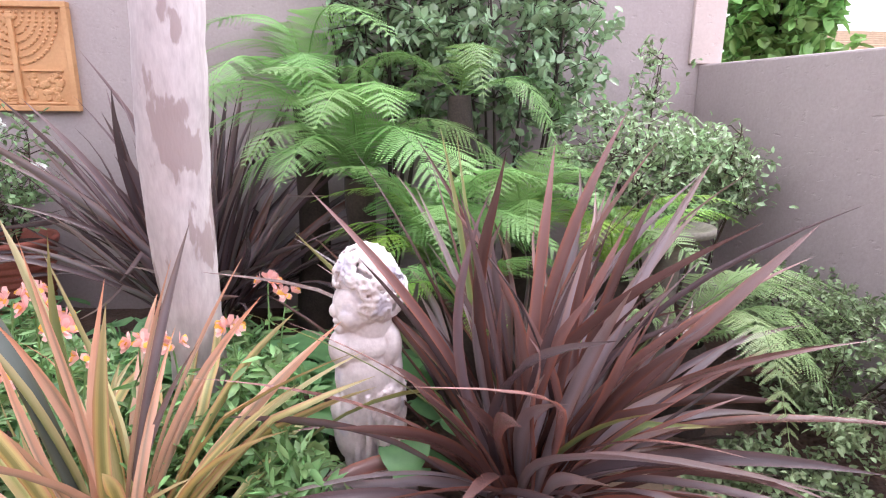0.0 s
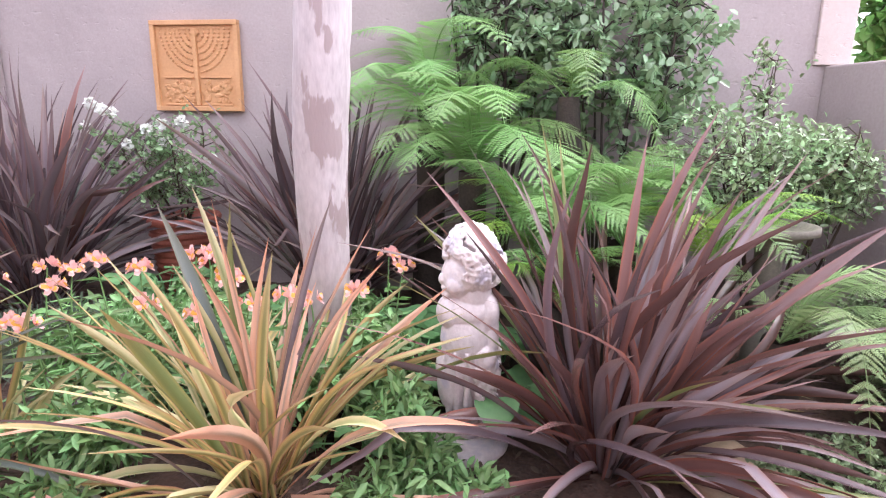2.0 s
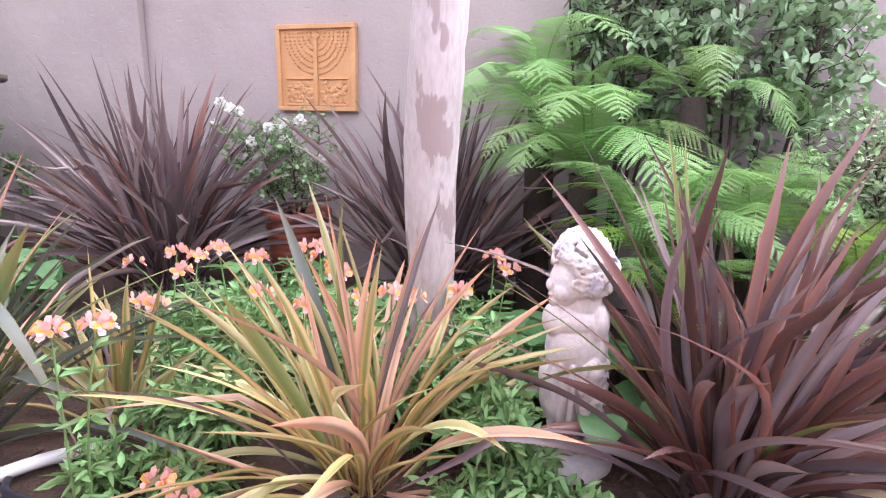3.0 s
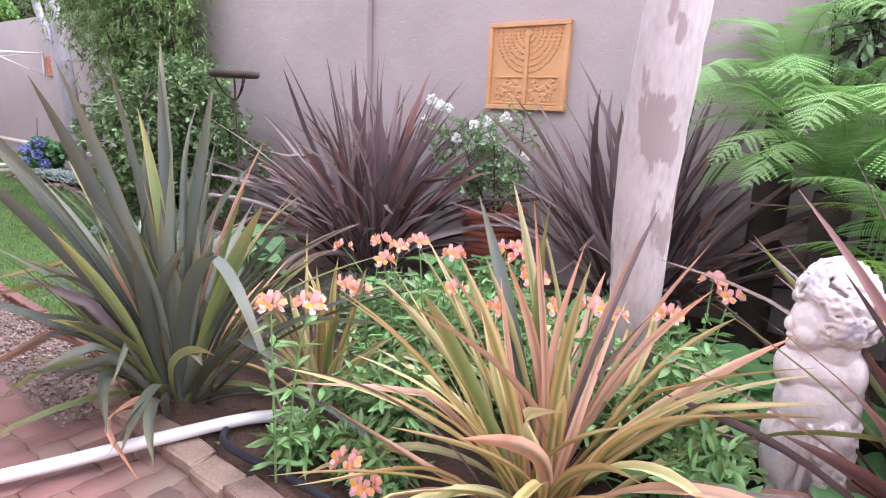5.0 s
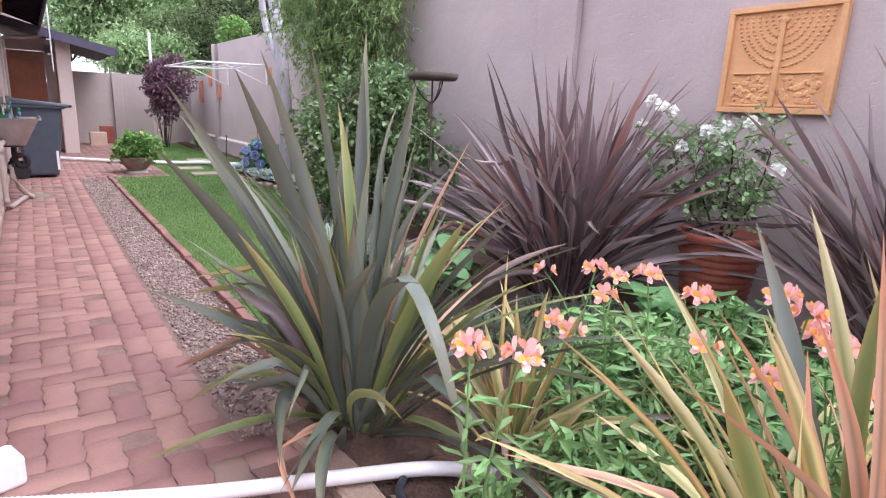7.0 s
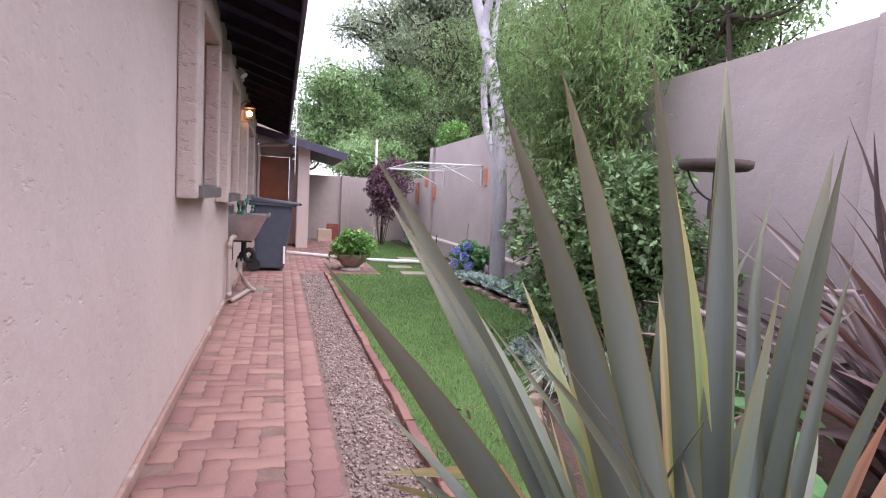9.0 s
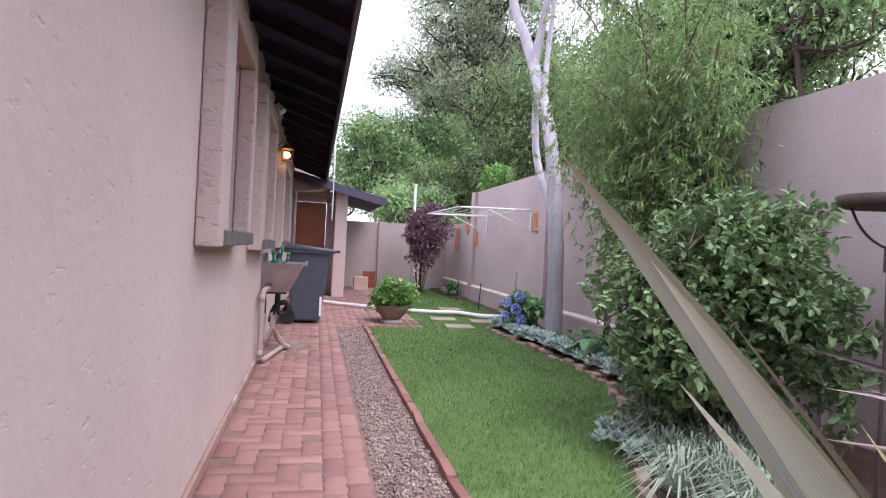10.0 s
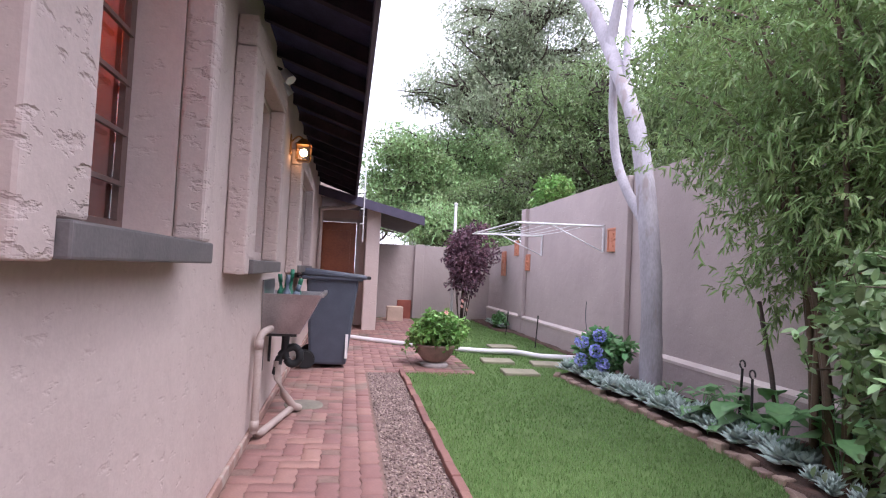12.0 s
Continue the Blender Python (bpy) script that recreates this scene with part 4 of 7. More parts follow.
flax((-1.97, 1.34, 0.03), 92, 1.12, 0.05, [(GREENLEAF, 9), (OLIVELEAF, 2.2), (PINKLEAF, 0.7), (YELLOWLEAF, 0.8), (MAUVESHEEN, 0.6)], "big grey-green flax with stiff upright strap leaves beside the path", 37, lean=(4, 84), arch=0.16, bend=0.2, curve=1.1, keep=0.84, turn=0.6,
     heroes=[((-2.57, 0.87, 1.24), 0.056, GREENLEAF, 0.0, None, -1.05), ((-2.42, 0.88, 1.14), 0.052, GREENLEAF, 0.0, None, -1.0), ((-2.55, 1.23, 0.97), 0.045, OLIVELEAF, 0.0, None), ((-2.29, 1.53, 1.465), 0.056, GREENLEAF, 0.0, None, 0.3), ((-2.25, 1.50, 1.36), 0.05, GREENLEAF, 0.0, None), ((-2.10, 1.23, 1.39), 0.06, GREENLEAF, 0.0, None, 1.0), ((-2.05, 1.05, 1.34), 0.064, GREENLEAF, 0.0, None, 1.2),
             ((-2.09, 0.98, 1.29), 0.064, GREENLEAF, 0.0, None, 1.2), ((-2.10, 1.64, 1.30), 0.057, GREENLEAF, 0.0, None, 1.0), ((-1.85, 1.72, 1.10), 0.05, PINKLEAF, 0.0, None), ((-2.03, 0.73, 1.06), 0.056, GREENLEAF, 0.0, None, 1.1), ((-1.56, 1.65, 0.94), 0.052, PINKLEAF, 0.0, None),
             ((-1.22, 1.12, 0.82), 0.064, GREENLEAF, 0.26, None), ((-1.82, 1.50, 1.12), 0.064, GREENLEAF, 0.0, None), ((-2.35, 0.88, 1.12), 0.06, GREENLEAF, 0.0, None), ((-2.62, 1.05, 1.0), 0.06, GREENLEAF, 0.05, None), ((-2.16, 1.68, 1.28), 0.06, GREENLEAF, 0.0, None),
             ((-1.35, 1.55, 0.85), 0.055, GREENLEAF, 0.05, None), ((-1.24, 1.32, 0.22), 0.052, GREENLEAF, 1.5, None), ((-1.2, 1.8, 0.72), 0.05, OLIVELEAF, 0.12, None), ((-2.5, 0.78, 0.10), 0.052, GREENLEAF, 0.7, None), ((-2.75, 1.0, 0.30), 0.052, GREENLEAF, 0.55, None), ((-1.6, 0.95, 0.12), 0.045, GREENLEAF, 0.45, None), ((-2.0, 0.60, 0.10), 0.06, OLIVELEAF, 0.22, None), ((-1.72, 0.98, 0.20), 0.04, PINKLEAF, 0.12, None), ((-2.5, 0.75, 0.5), 0.06, GREENLEAF, 0.1, None),
             ((-2.65, 0.9, 0.66), 0.06, GREENLEAF, 0.1, None), ((-2.3, 0.72, 0.22), 0.06, GREENLEAF, 0.18, None), ((-2.2, 1.35, 1.0), 0.05, YELLOWLEAF, 0.0, None), ((-1.9, 1.55, 0.9), 0.05, PINKLEAF, 0.0, None)])
flax((-2.33, 1.40, 0.03), 9, 1.15, 0.06, [(GREENLEAF, 8), (OLIVELEAF, 1), (YELLOWLEAF, 1)], "tall grey-green flax with narrow upright leaves beside the lawn", 39, lean=(2, 40), arch=0.1, bend=0.12, keep=0.98, turn=0.6)
flax((-2.72, 3.2, 0.03), 250, 1.5, 0.044, [(PURPLEDARK, 9), (PURPLE, 1.2), (MAUVESHEEN, 3.5), (GREENLEAF, 0.4)], "dark purple flax clump in front of the wall", 41, lean=(2, 66), arch=0.15, bend=0.18, bare=(290, 360, 48))
flax((-0.88, 3.45, 0.03), 250, 1.42, 0.044, [(PURPLEDARK, 9), (PURPLE, 1.5), (MAUVESHEEN, 3)], "dark purple flax clump behind the pale tree trunk", 43, lean=(2, 68), arch=0.15, bend=0.18, bare=(140, 260, 42))
flax((-1.55, 1.75, 0.03), 46, 0.66, 0.036, [(CREAMLEAF, 5), (YELLOWLEAF, 3), (OLIVELEAF, 2), (MAUVESHEEN, 1)], "small cream-striped flax clump", 47, lean=(10, 85), arch=0.25)

# the pale tree
tree = empty("tree", (-0.52, 2.4, 0.0))
o = np.array([-0.52, 2.4, 0.0])
trunk = spline([(-0.48, 2.42, -0.05), (-0.50, 2.41, 0.3), (-0.505, 2.40, 0.6), (-0.51, 2.38, 1.05), (-0.475, 2.36, 1.6), (-0.45, 2.36, 2.4), (-0.5, 2.4, 3.4)], 48) - o
rng = np.random.default_rng(5)
rad = np.interp(np.linspace(0, 1, 48), [0, 0.1, 0.3, 0.6, 1], [0.115, 0.095, 0.098, 0.112, 0.09]) * (1 + rng.normal(size=48) * 0.02)
tv, tf = tube(trunk, rad, 28)
tv = tv + np.array([[noise.noise(Vector(p) * 9) * 0.008, noise.noise(Vector(p) * 9 + Vector((7, 0, 0))) * 0.008, 0] for p in tv])
raw("trunk", tv, tf, M["bark"], tree, smooth=True)
limbs = []
for az, hh in ((30, 4.6), (150, 4.8), (270, 4.9)):
    d = np.array([math.cos(radians(az)), math.sin(radians(az)), 0])
    limbs.append(tube(spline([trunk[-6], trunk[-1] + d * 0.3 + np.array([0, 0, 0.5]), d * 0.9 + np.array([0, 0, hh])], 10), np.linspace(0.07, 0.02, 10), 8))
v, f = gather(limbs)
raw("crown_framework", v, f, M["bark"], tree, smooth=True)
(v, f), _ = twig_leaves(rng, (0, 0, 4.9), (1.3, 1.3, 0.9), 500, 9, 0.10, 0.022, 0.4)
raw("crown", v, f, M["leaf_tree"], tree)
tagged(tree, "tree with smooth pale flaking bark", "tree")

# ferns and shrubs at the back
fern((0.0, 3.35, 0.03), 10, 1.0, [M["fern"]], "green tree fern with broad arching fronds", 3, tilt=(20, 65), trunk=0.9, width=0.50, curl=(0.45, 0.85),
     heroes=[(262, 30, 0.85), (295, 36, 0.95), (238, 34, 0.85), (318, 24, 0.95), (185, 42, 1.0), (282, 58, 1.0), (205, 50, 1.05)])
fern((-0.3, 3.65, 0.03), 13, 1.0, [M["fern"]], "green tree fern close to the wall", 9, tilt=(20, 75), trunk=1.25, width=0.5)
fern((0.5, 3.3, 0.03), 6, 0.7, [M["fern"]], "slender tree fern in front of the shrub", 12, tilt=(15, 60), trunk=1.3, width=0.46)
fern((0.36, 2.85, 0.03), 20, 0.74, [M["fern"], M["fern"], M["fern"], M["fern"], M["fernlime"]], "fresh green fern clump", 15, tilt=(30, 85), width=0.46, trunk=0.58, curl=(0.5, 1.0))
fern((0.78, 2.95, 0.03), 18, 0.74, [M["fern"]], "bright green fern clump", 17, tilt=(35, 85), width=0.46, trunk=0.62, curl=(0.5, 1.0))
fern((1.12, 2.72, 0.03), 11, 0.66, [M["fernlime"], M["fernlime"], M["fern"]], "lime-green fern with upright fronds", 19, tilt=(45, 88), width=0.40, trunk=0.55, curl=(0.4, 0.8))
fern((1.35, 2.5, 0.03), 6, 0.74, [M["fernpale"]], "pale green fern with long drooping fronds", 27, tilt=(25, 60), width=0.36, trunk=0.35, heroes=[(-12, 62, 1.0), (-30, 40, 0.95), (-48, 30, 0.9), (15, 58, 0.9), (-20, 52, 1.0)])
fern((0.50, 2.55, 0.03), 14, 0.56, [M["fern"], M["fern"], M["fernlime"]], "low bright fern between statue and flax", 21, tilt=(40, 88), width=0.44, trunk=0.42, curl=(0.5, 1.0))
shrub("shrub", (0.75, 3.65, 0.03), (0.78, 3.58, 1.72), (0.62, 0.36, 0.66), 330, 10, 0.066, 0.042, M["leaf_gloss"], "tall loose shrub with glossy dark leaves", "shrub", 51, stems=8, stem_r=0.013, stem_mat=M["darkbark"], twig_len=0.2, lumps=8, droop=0.05)
shrub("shrub", (0.1, 3.78, 0.03), (0.12, 3.72, 1.85), (0.55, 0.24, 0.55), 130, 11, 0.07, 0.032, M["leaf_gloss"], "dark leafy shrub against the wall", "shrub", 52, stems=6, stem_r=0.018, stem_mat=M["darkbark"], twig_len=0.24, droop=0.05)
shrub("shrub", (1.6, 3.35, 0.03), (1.58, 3.25, 1.0), (0.66, 0.40, 0.36), 620, 12, 0.038, 0.020, M["leaf_shrub"], "airy shrub with small pale-edged shining leaves", "shrub", 53, stems=9, stem_r=0.010, twig_len=0.25, lumps=8)
shrub("shrub", (1.4, 3.5, 0.03), (1.47, 3.35, 1.42), (0.10, 0.06, 0.30), 22, 9, 0.045, 0.02, M["leaf_shrub"], "thin shoot of small shining leaves", "shrub", 54, stems=2, stem_r=0.006, twig_len=0.12)
shrub("hedge", (1.98, 2.55, 0.03), (1.95, 2.5, 0.36), (0.42, 0.75, 0.34), 900, 12, 0.028, 0.015, M["leaf_hedge"], "low clipped hedge of tiny dark leaves", "hedge", 55, stems=9, stem_r=0.008, twig_len=0.1)
shrub("ground_cover", (1.42, 2.05, 0.03), (1.45, 2.02, 0.07), (0.40, 0.30, 0.10), 360, 9, 0.03, 0.022, M["leaf_hedge"], "creeping ground cover of small round leaves", "plant", 56, stems=5, stem_r=0.004, twig_len=0.06)

# statue of a cherub on its base
bm = bmesh.new()


def ball(x, y, z, rx, ry, rz, sub=3):
    r = bmesh.ops.create_icosphere(bm, subdivisions=sub, radius=1.0)
    bmesh.ops.scale(bm, vec=(rx, ry, rz), verts=r["verts"])
    bmesh.ops.translate(bm, vec=(x, y, z), verts=r["verts"])


def coil(c, out, size, turns, r):
    """A curl of stone: a flat spiral of rope lying on the surface that faces out."""
    out = np.asarray(out, dtype=float)
    out /= np.linalg.norm(out)
    u = np.cross(out, (0.2, 0.3, 0.93))
    u /= np.linalg.norm(u)
    w = np.cross(out, u)
    a = np.linspace(0, turns * 2 * np.pi, 16) + size * 900
    q = np.linspace(0.25, 1.0, 16)[:, None] * size
    p = np.asarray(c) + q * (np.cos(a)[:, None] * u + np.sin(a)[:, None] * w) + out * (1 - q / size) * r * 1.2
    v, f = tube(p, np.linspace(r, r * 0.7, 16), 6)
    vs = [bm.verts.new(t) for t in v]
    for face in f:
        if len(set(face)) > 2:
            try:
                bm.faces.new([vs[i] for i in face])
            except ValueError:
                pass


# head, face in half profile, neck and shoulders
ball(0.004, 0.0, 0.738, 0.106, 0.111, 0.121)
ball(-0.045, -0.03, 0.69, 0.075, 0.08, 0.09)
ball(-0.116, -0.045, 0.682, 0.017, 0.018, 0.024, 2)
ball(-0.103, -0.045, 0.648, 0.019, 0.026, 0.011, 2)
ball(-0.092, -0.04, 0.622, 0.028, 0.032, 0.022, 2)
ball(-0.070, -0.085, 0.665, 0.036, 0.03, 0.036, 2)
ball(0.015, 0.0, 0.62, 0.088, 0.085, 0.10)
ball(-0.01, 0.0, 0.545, 0.128, 0.098, 0.072)
ball(-0.088, -0.03, 0.545, 0.052, 0.062, 0.066)
ball(0.082, -0.02, 0.535, 0.052, 0.064, 0.085)
# trunk of the body, belly and the arm held close
ball(0.0, 0.0, 0.47, 0.108, 0.088, 0.15)
ball(-0.01, -0.01, 0.43, 0.110, 0.094, 0.13)
ball(0.002, 0.0, 0.36, 0.116, 0.096, 0.15)
ball(0.100, -0.02, 0.44, 0.036, 0.052, 0.12)
ball(0.075, -0.075, 0.36, 0.045, 0.04, 0.05)
# hip, thighs and legs under the drapery
ball(-0.022, -0.005, 0.31, 0.118, 0.098, 0.10)
ball(-0.06, -0.02, 0.245, 0.072, 0.078, 0.13)
ball(0.055, 0.0, 0.25, 0.076, 0.078, 0.14)
ball(-0.02, -0.01, 0.14, 0.075, 0.07, 0.13)
ball(0.04, 0.0, 0.12, 0.064, 0.066, 0.13)
ball(0.005, 0.0, 0.04, 0.092, 0.085, 0.07)
rng = np.random.default_rng(77)
for k in range(260):
    d = rng.normal(size=3)
    d /= np.linalg.norm(d)
    if d[2] < -0.75 or (d[0] < -0.25 and d[2] < 0.28 and d[1] < 0.5):
        continue
    grow = 1.0 + 0.16 * (d[0] > 0) * (d[2] < 0.3)
    size = rng.uniform(0.014, 0.03)
    coil((0.008 + d[0] * 0.118 * grow, d[1] * 0.122, 0.745 + d[2] * 0.134), d, size, rng.uniform(1.1, 1.7), size * 0.40)
# garland and folds of drapery falling from the hip
for k in range(54):
    a, z = rng.uniform(-1.5, 0.4), rng.uniform(0.17, 0.40)
    d = np.array([math.cos(a), math.sin(a), 0.15])
    if k % 3:
        r0 = rng.uniform(0.010, 0.020)
        ball(0.014 + d[0] * 0.124, d[1] * 0.106, z, r0, r0, r0 * rng.uniform(0.9, 1.7), 1)
    else:
        coil((0.014 + d[0] * 0.126, d[1] * 0.108, z), d, rng.uniform(0.016, 0.026), 1.3, 0.009)
for k in range(7):
    a = -2.5 + 0.42 * k
    x, y = math.cos(a), math.sin(a)
    line = spline([(x * 0.118, y * 0.100, 0.39), (x * 0.124 + 0.004, y * 0.106, 0.30), (x * 0.108, y * 0.098, 0.18), (x * 0.092, y * 0.086, 0.06)], 14)
    v, f = tube(line, np.linspace(0.010, 0.015, 14), 8)
    vs = [bm.verts.new(t) for t in v]
    for face in f:
        bm.faces.new([vs[q] for q in face])
    bm.faces.new(vs[:8][::-1])
    bm.faces.new(vs[-8:])
statue = part("statue", bm, M["stone"], smooth=True)
tagged(statue, "weathered white stone cherub statue with curly hair", "statue")
statue.matrix_world = pose(0.125, 2.12, 0.075, 0, 0, 12) @ Matrix.Diagonal((0.84, 0.84, 0.92, 1))
rm = statue.modifiers.new("fuse", "REMESH")
rm.mode, rm.voxel_size, rm.use_smooth_shade = "VOXEL", 0.004, True
sm = statue.modifiers.new("soften", "SMOOTH")
sm.factor, sm.iterations = 0.3, 1
base = bmesh.new()
r = bmesh.ops.create_cone(base, cap_ends=True, segments=28, radius1=0.17, radius2=0.15, depth=0.10)
bmesh.ops.bevel(base, geom=[e for e in base.edges if abs(e.verts[0].co.z - e.verts[1].co.z) < 1e-5], offset=0.012, segments=2, affect="EDGES")
plinth_ob = part("stone_pedestal", base, M["stone"], smooth=True)
plinth_ob.location = (0.13, 2.12, 0.04)
tagged(plinth_ob, "round weathered stone base under the statue", "pedestal")

# carved plaque on the wall
plaque = empty("wall_plaque", (-1.967, 3.998, 1.548))
plaque.scale = (0.922, 1.0, 0.914)


def ppart(name, b, mat=M["plaque"], bev=0.004):
    return part(name, boxed(*b, bev), mat, plaque)


W, H = 0.345, 0.325
ppart("panel", (-W + 0.03, W - 0.03, -0.022, 0.0, -H + 0.03, H - 0.03))
for b in ((-W, W, -0.045, 0, H - 0.035, H), (-W, W, -0.045, 0, -H, -H + 0.035), (-W, -W + 0.035, -0.044, 0, -H + 0.0352, H - 0.0352), (W - 0.035, W, -0.044, 0, -H + 0.0352, H - 0.0352)):
    ppart("frame", b)
bm = bmesh.new()
box(bm, -0.016, 0.016, -0.042, -0.02, -H + 0.04, H - 0.06, 0.005)
rng = np.random.default_rng(8)
for ring in range(1, 8):
    rr = 0.039 * ring
    n = max(4, int(rr * math.pi / 0.0245))
    for k in range(n + 1):
        a = math.pi + math.pi * k / n
        x, z = rr * math.cos(a), 0.262 + rr * math.sin(a) * 1.12
        if abs(x) > 0.022 and abs(x) < 0.30:
            r = bmesh.ops.create_icosphere(bm, subdivisions=1, radius=0.0098)
            bmesh.ops.scale(bm, vec=(1.15, 1.0, 0.9), verts=r["verts"])
            bmesh.ops.translate(bm, vec=(x, -0.025, z), verts=r["verts"])
r = bmesh.ops.create_icosphere(bm, subdivisions=2, radius=0.035)
bmesh.ops.scale(bm, vec=(1, 0.5, 0.8), verts=r["verts"])
bmesh.ops.translate(bm, vec=(0, -0.028, 0.235), verts=r["verts"])
part("candlestick", bm, M["plaque"], plaque)
bm = bmesh.new()
for sx in (-1, 1):
    for k in range(40):
        x, z = sx * rng.uniform(0.04, 0.26), rng.uniform(-0.27, -0.09)
        r = bmesh.ops.create_icosphere(bm, subdivisions=1, radius=1.0)
        bmesh.ops.scale(bm, vec=(rng.uniform(0.012, 0.03), 0.012, rng.uniform(0.01, 0.03)), verts=r["verts"])
        bmesh.ops.translate(bm, vec=(x, -0.022, z), verts=r["verts"])
    box(bm, min(sx * 0.03, sx * 0.27), max(sx * 0.03, sx * 0.27), -0.036, -0.02, -0.285, -0.27, 0.004)
    box(bm, min(sx * 0.03, sx * 0.27), max(sx * 0.03, sx * 0.27), -0.036, -0.02, -0.085, -0.075, 0.003)
part("relief", bm, M["plaque"], plaque)
tagged(plaque, "square carved orange clay plaque with branched candlestick relief", "wall plaque")

# rose in a ribbed terracotta pot
pot = empty("flower_pot", (-1.93, 3.6, 0.05))
pot.scale = (0.86, 0.86, 0.95)
prof = [(0.0, 0.0), (0.17, 0.0), (0.185, 0.03)]
for k in range(11):
    z = 0.05 + 0.042 * k
    prof += [(0.19 + 0.055 * k / 10, z), (0.202 + 0.055 * k / 10, z + 0.014), (0.19 + 0.055 * k / 10, z + 0.03)]
prof += [(0.27, 0.52), (0.28, 0.55), (0.27, 0.57), (0.245, 0.56), (0.235, 0.50), (0.0, 0.50)]


def lathe(name, prof, mat, parent=None, seg=36, at=(0, 0, 0), label=""):
    p = np.asarray(prof, dtype=float)
    a = np.linspace(0, 2 * np.pi, seg, endpoint=False)
    v = np.stack([p[:, 0:1] * np.cos(a), p[:, 0:1] * np.sin(a), np.broadcast_to(p[:, 1:2], (len(p), seg))], axis=-1).reshape(-1, 3) + np.asarray(at)
    i = np.arange(len(p) * seg).reshape(len(p), seg)
    n = np.roll(i, -1, axis=1)
    f = np.stack([i[:-1], n[:-1], n[1:], i[1:]], axis=-1).reshape(-1, 4)
    ob = raw(name, v, f, mat, parent, smooth=True)
    return tagged(ob, label) if label else ob


lathe("body", prof, M["terracotta"], pot)
lathe("soil", [(0.0, 0.515), (0.12, 0.518), (0.236, 0.512)], M["soil"], pot)
tagged(pot, "round ribbed red terracotta pot by the wall", "flower pot")
rose = shrub("rose_bush", (-1.93, 3.6, 0.55), (-1.96, 3.52, 0.90), (0.46, 0.30, 0.40), 170, 10, 0.040, 0.026, M["leaf_rose"], "white-flowering rose bush growing in the pot", "rose bush", 61, stems=6, stem_r=0.008, twig_len=0.16)


def bloom(centre, size, petals, mat, rng, rows=3, face=None):
    """Overlapping cupped petals round a centre; mesh data."""
    d = np.asarray(face if face is not None else (0, -0.5, 0.8), dtype=float)
    d /= np.linalg.norm(d)
    u = np.cross(d, (0.3, 0.1, 0.9))
    u /= np.linalg.norm(u)
    w = np.cross(d, u)
    pieces = []
    for r in range(rows):
        n = petals - r
        op = 1.1 - 0.35 * r
        for k in range(n):
            a = 2 * np.pi * (k + 0.5 * r + rng.uniform(-0.1, 0.1)) / n
            out = u * math.cos(a) + w * math.sin(a)
            sd = -u * math.sin(a) + w * math.cos(a)
            s = size * (1 - 0.18 * r)
            c = np.asarray(centre)
            p0 = c
            p1 = c + out * s * 0.45 * op + d * s * (0.35 + 0.2 * r)
            p2 = c + out * s * 0.8 * op + d * s * (0.55 + 0.25 * r)
            q = np.array([p0 - sd * s * 0.06, p0 + sd * s * 0.06, p1 + sd * s * 0.34, p2 + sd * s * 0.22, p2 - sd * s * 0.22, p1 - sd * s * 0.34])
            pieces.append((q, np.array([[0, 1, 2, 5], [5, 2, 3, 4]])))
    return gather(pieces)


rng = np.random.default_rng(62)
for x, y, z in ((-1.9, 3.45, 1.06), (-1.95, 3.5, 1.17), (-2.0, 3.42, 1.14), (-2.28, 3.4, 1.26), (-2.36, 3.42, 1.29), (-1.78, 3.45, 1.19), (-2.4, 3.4, 1.15), (-2.12, 3.4, 1.05), (-1.62, 3.45, 0.97), (-2.25, 3.45, 1.24)):
    pos = rng.normal(size=(46, 3))
    pos /= np.linalg.norm(pos, axis=1, keepdims=True)
    v, f = leaf_cloud(pos * 0.021, np.cross(pos, rng.normal(size=(46, 3))) + pos * 0.35, 0.03, 0.032, rng)
    pv, pf = v + np.array([x + 1.93, y - 3.6, z - 0.55]), f
    foot = np.array([(x + 1.93) * 0.5, (y - 3.6) * 0.4, (z - 0.55) * 0.55])
    v, f = tube(bezier(foot, foot + np.array([0, 0, 0.15]), (x + 1.93, y - 3.6, z - 0.55), 6), [0.004, 0.004, 0.003, 0.003, 0.002, 0.002], 5)
    raw("bloom", pv, pf, M["petalwhite"], raw("flower_stem", v, f, M["leaf_rose"], rose, smooth=True))

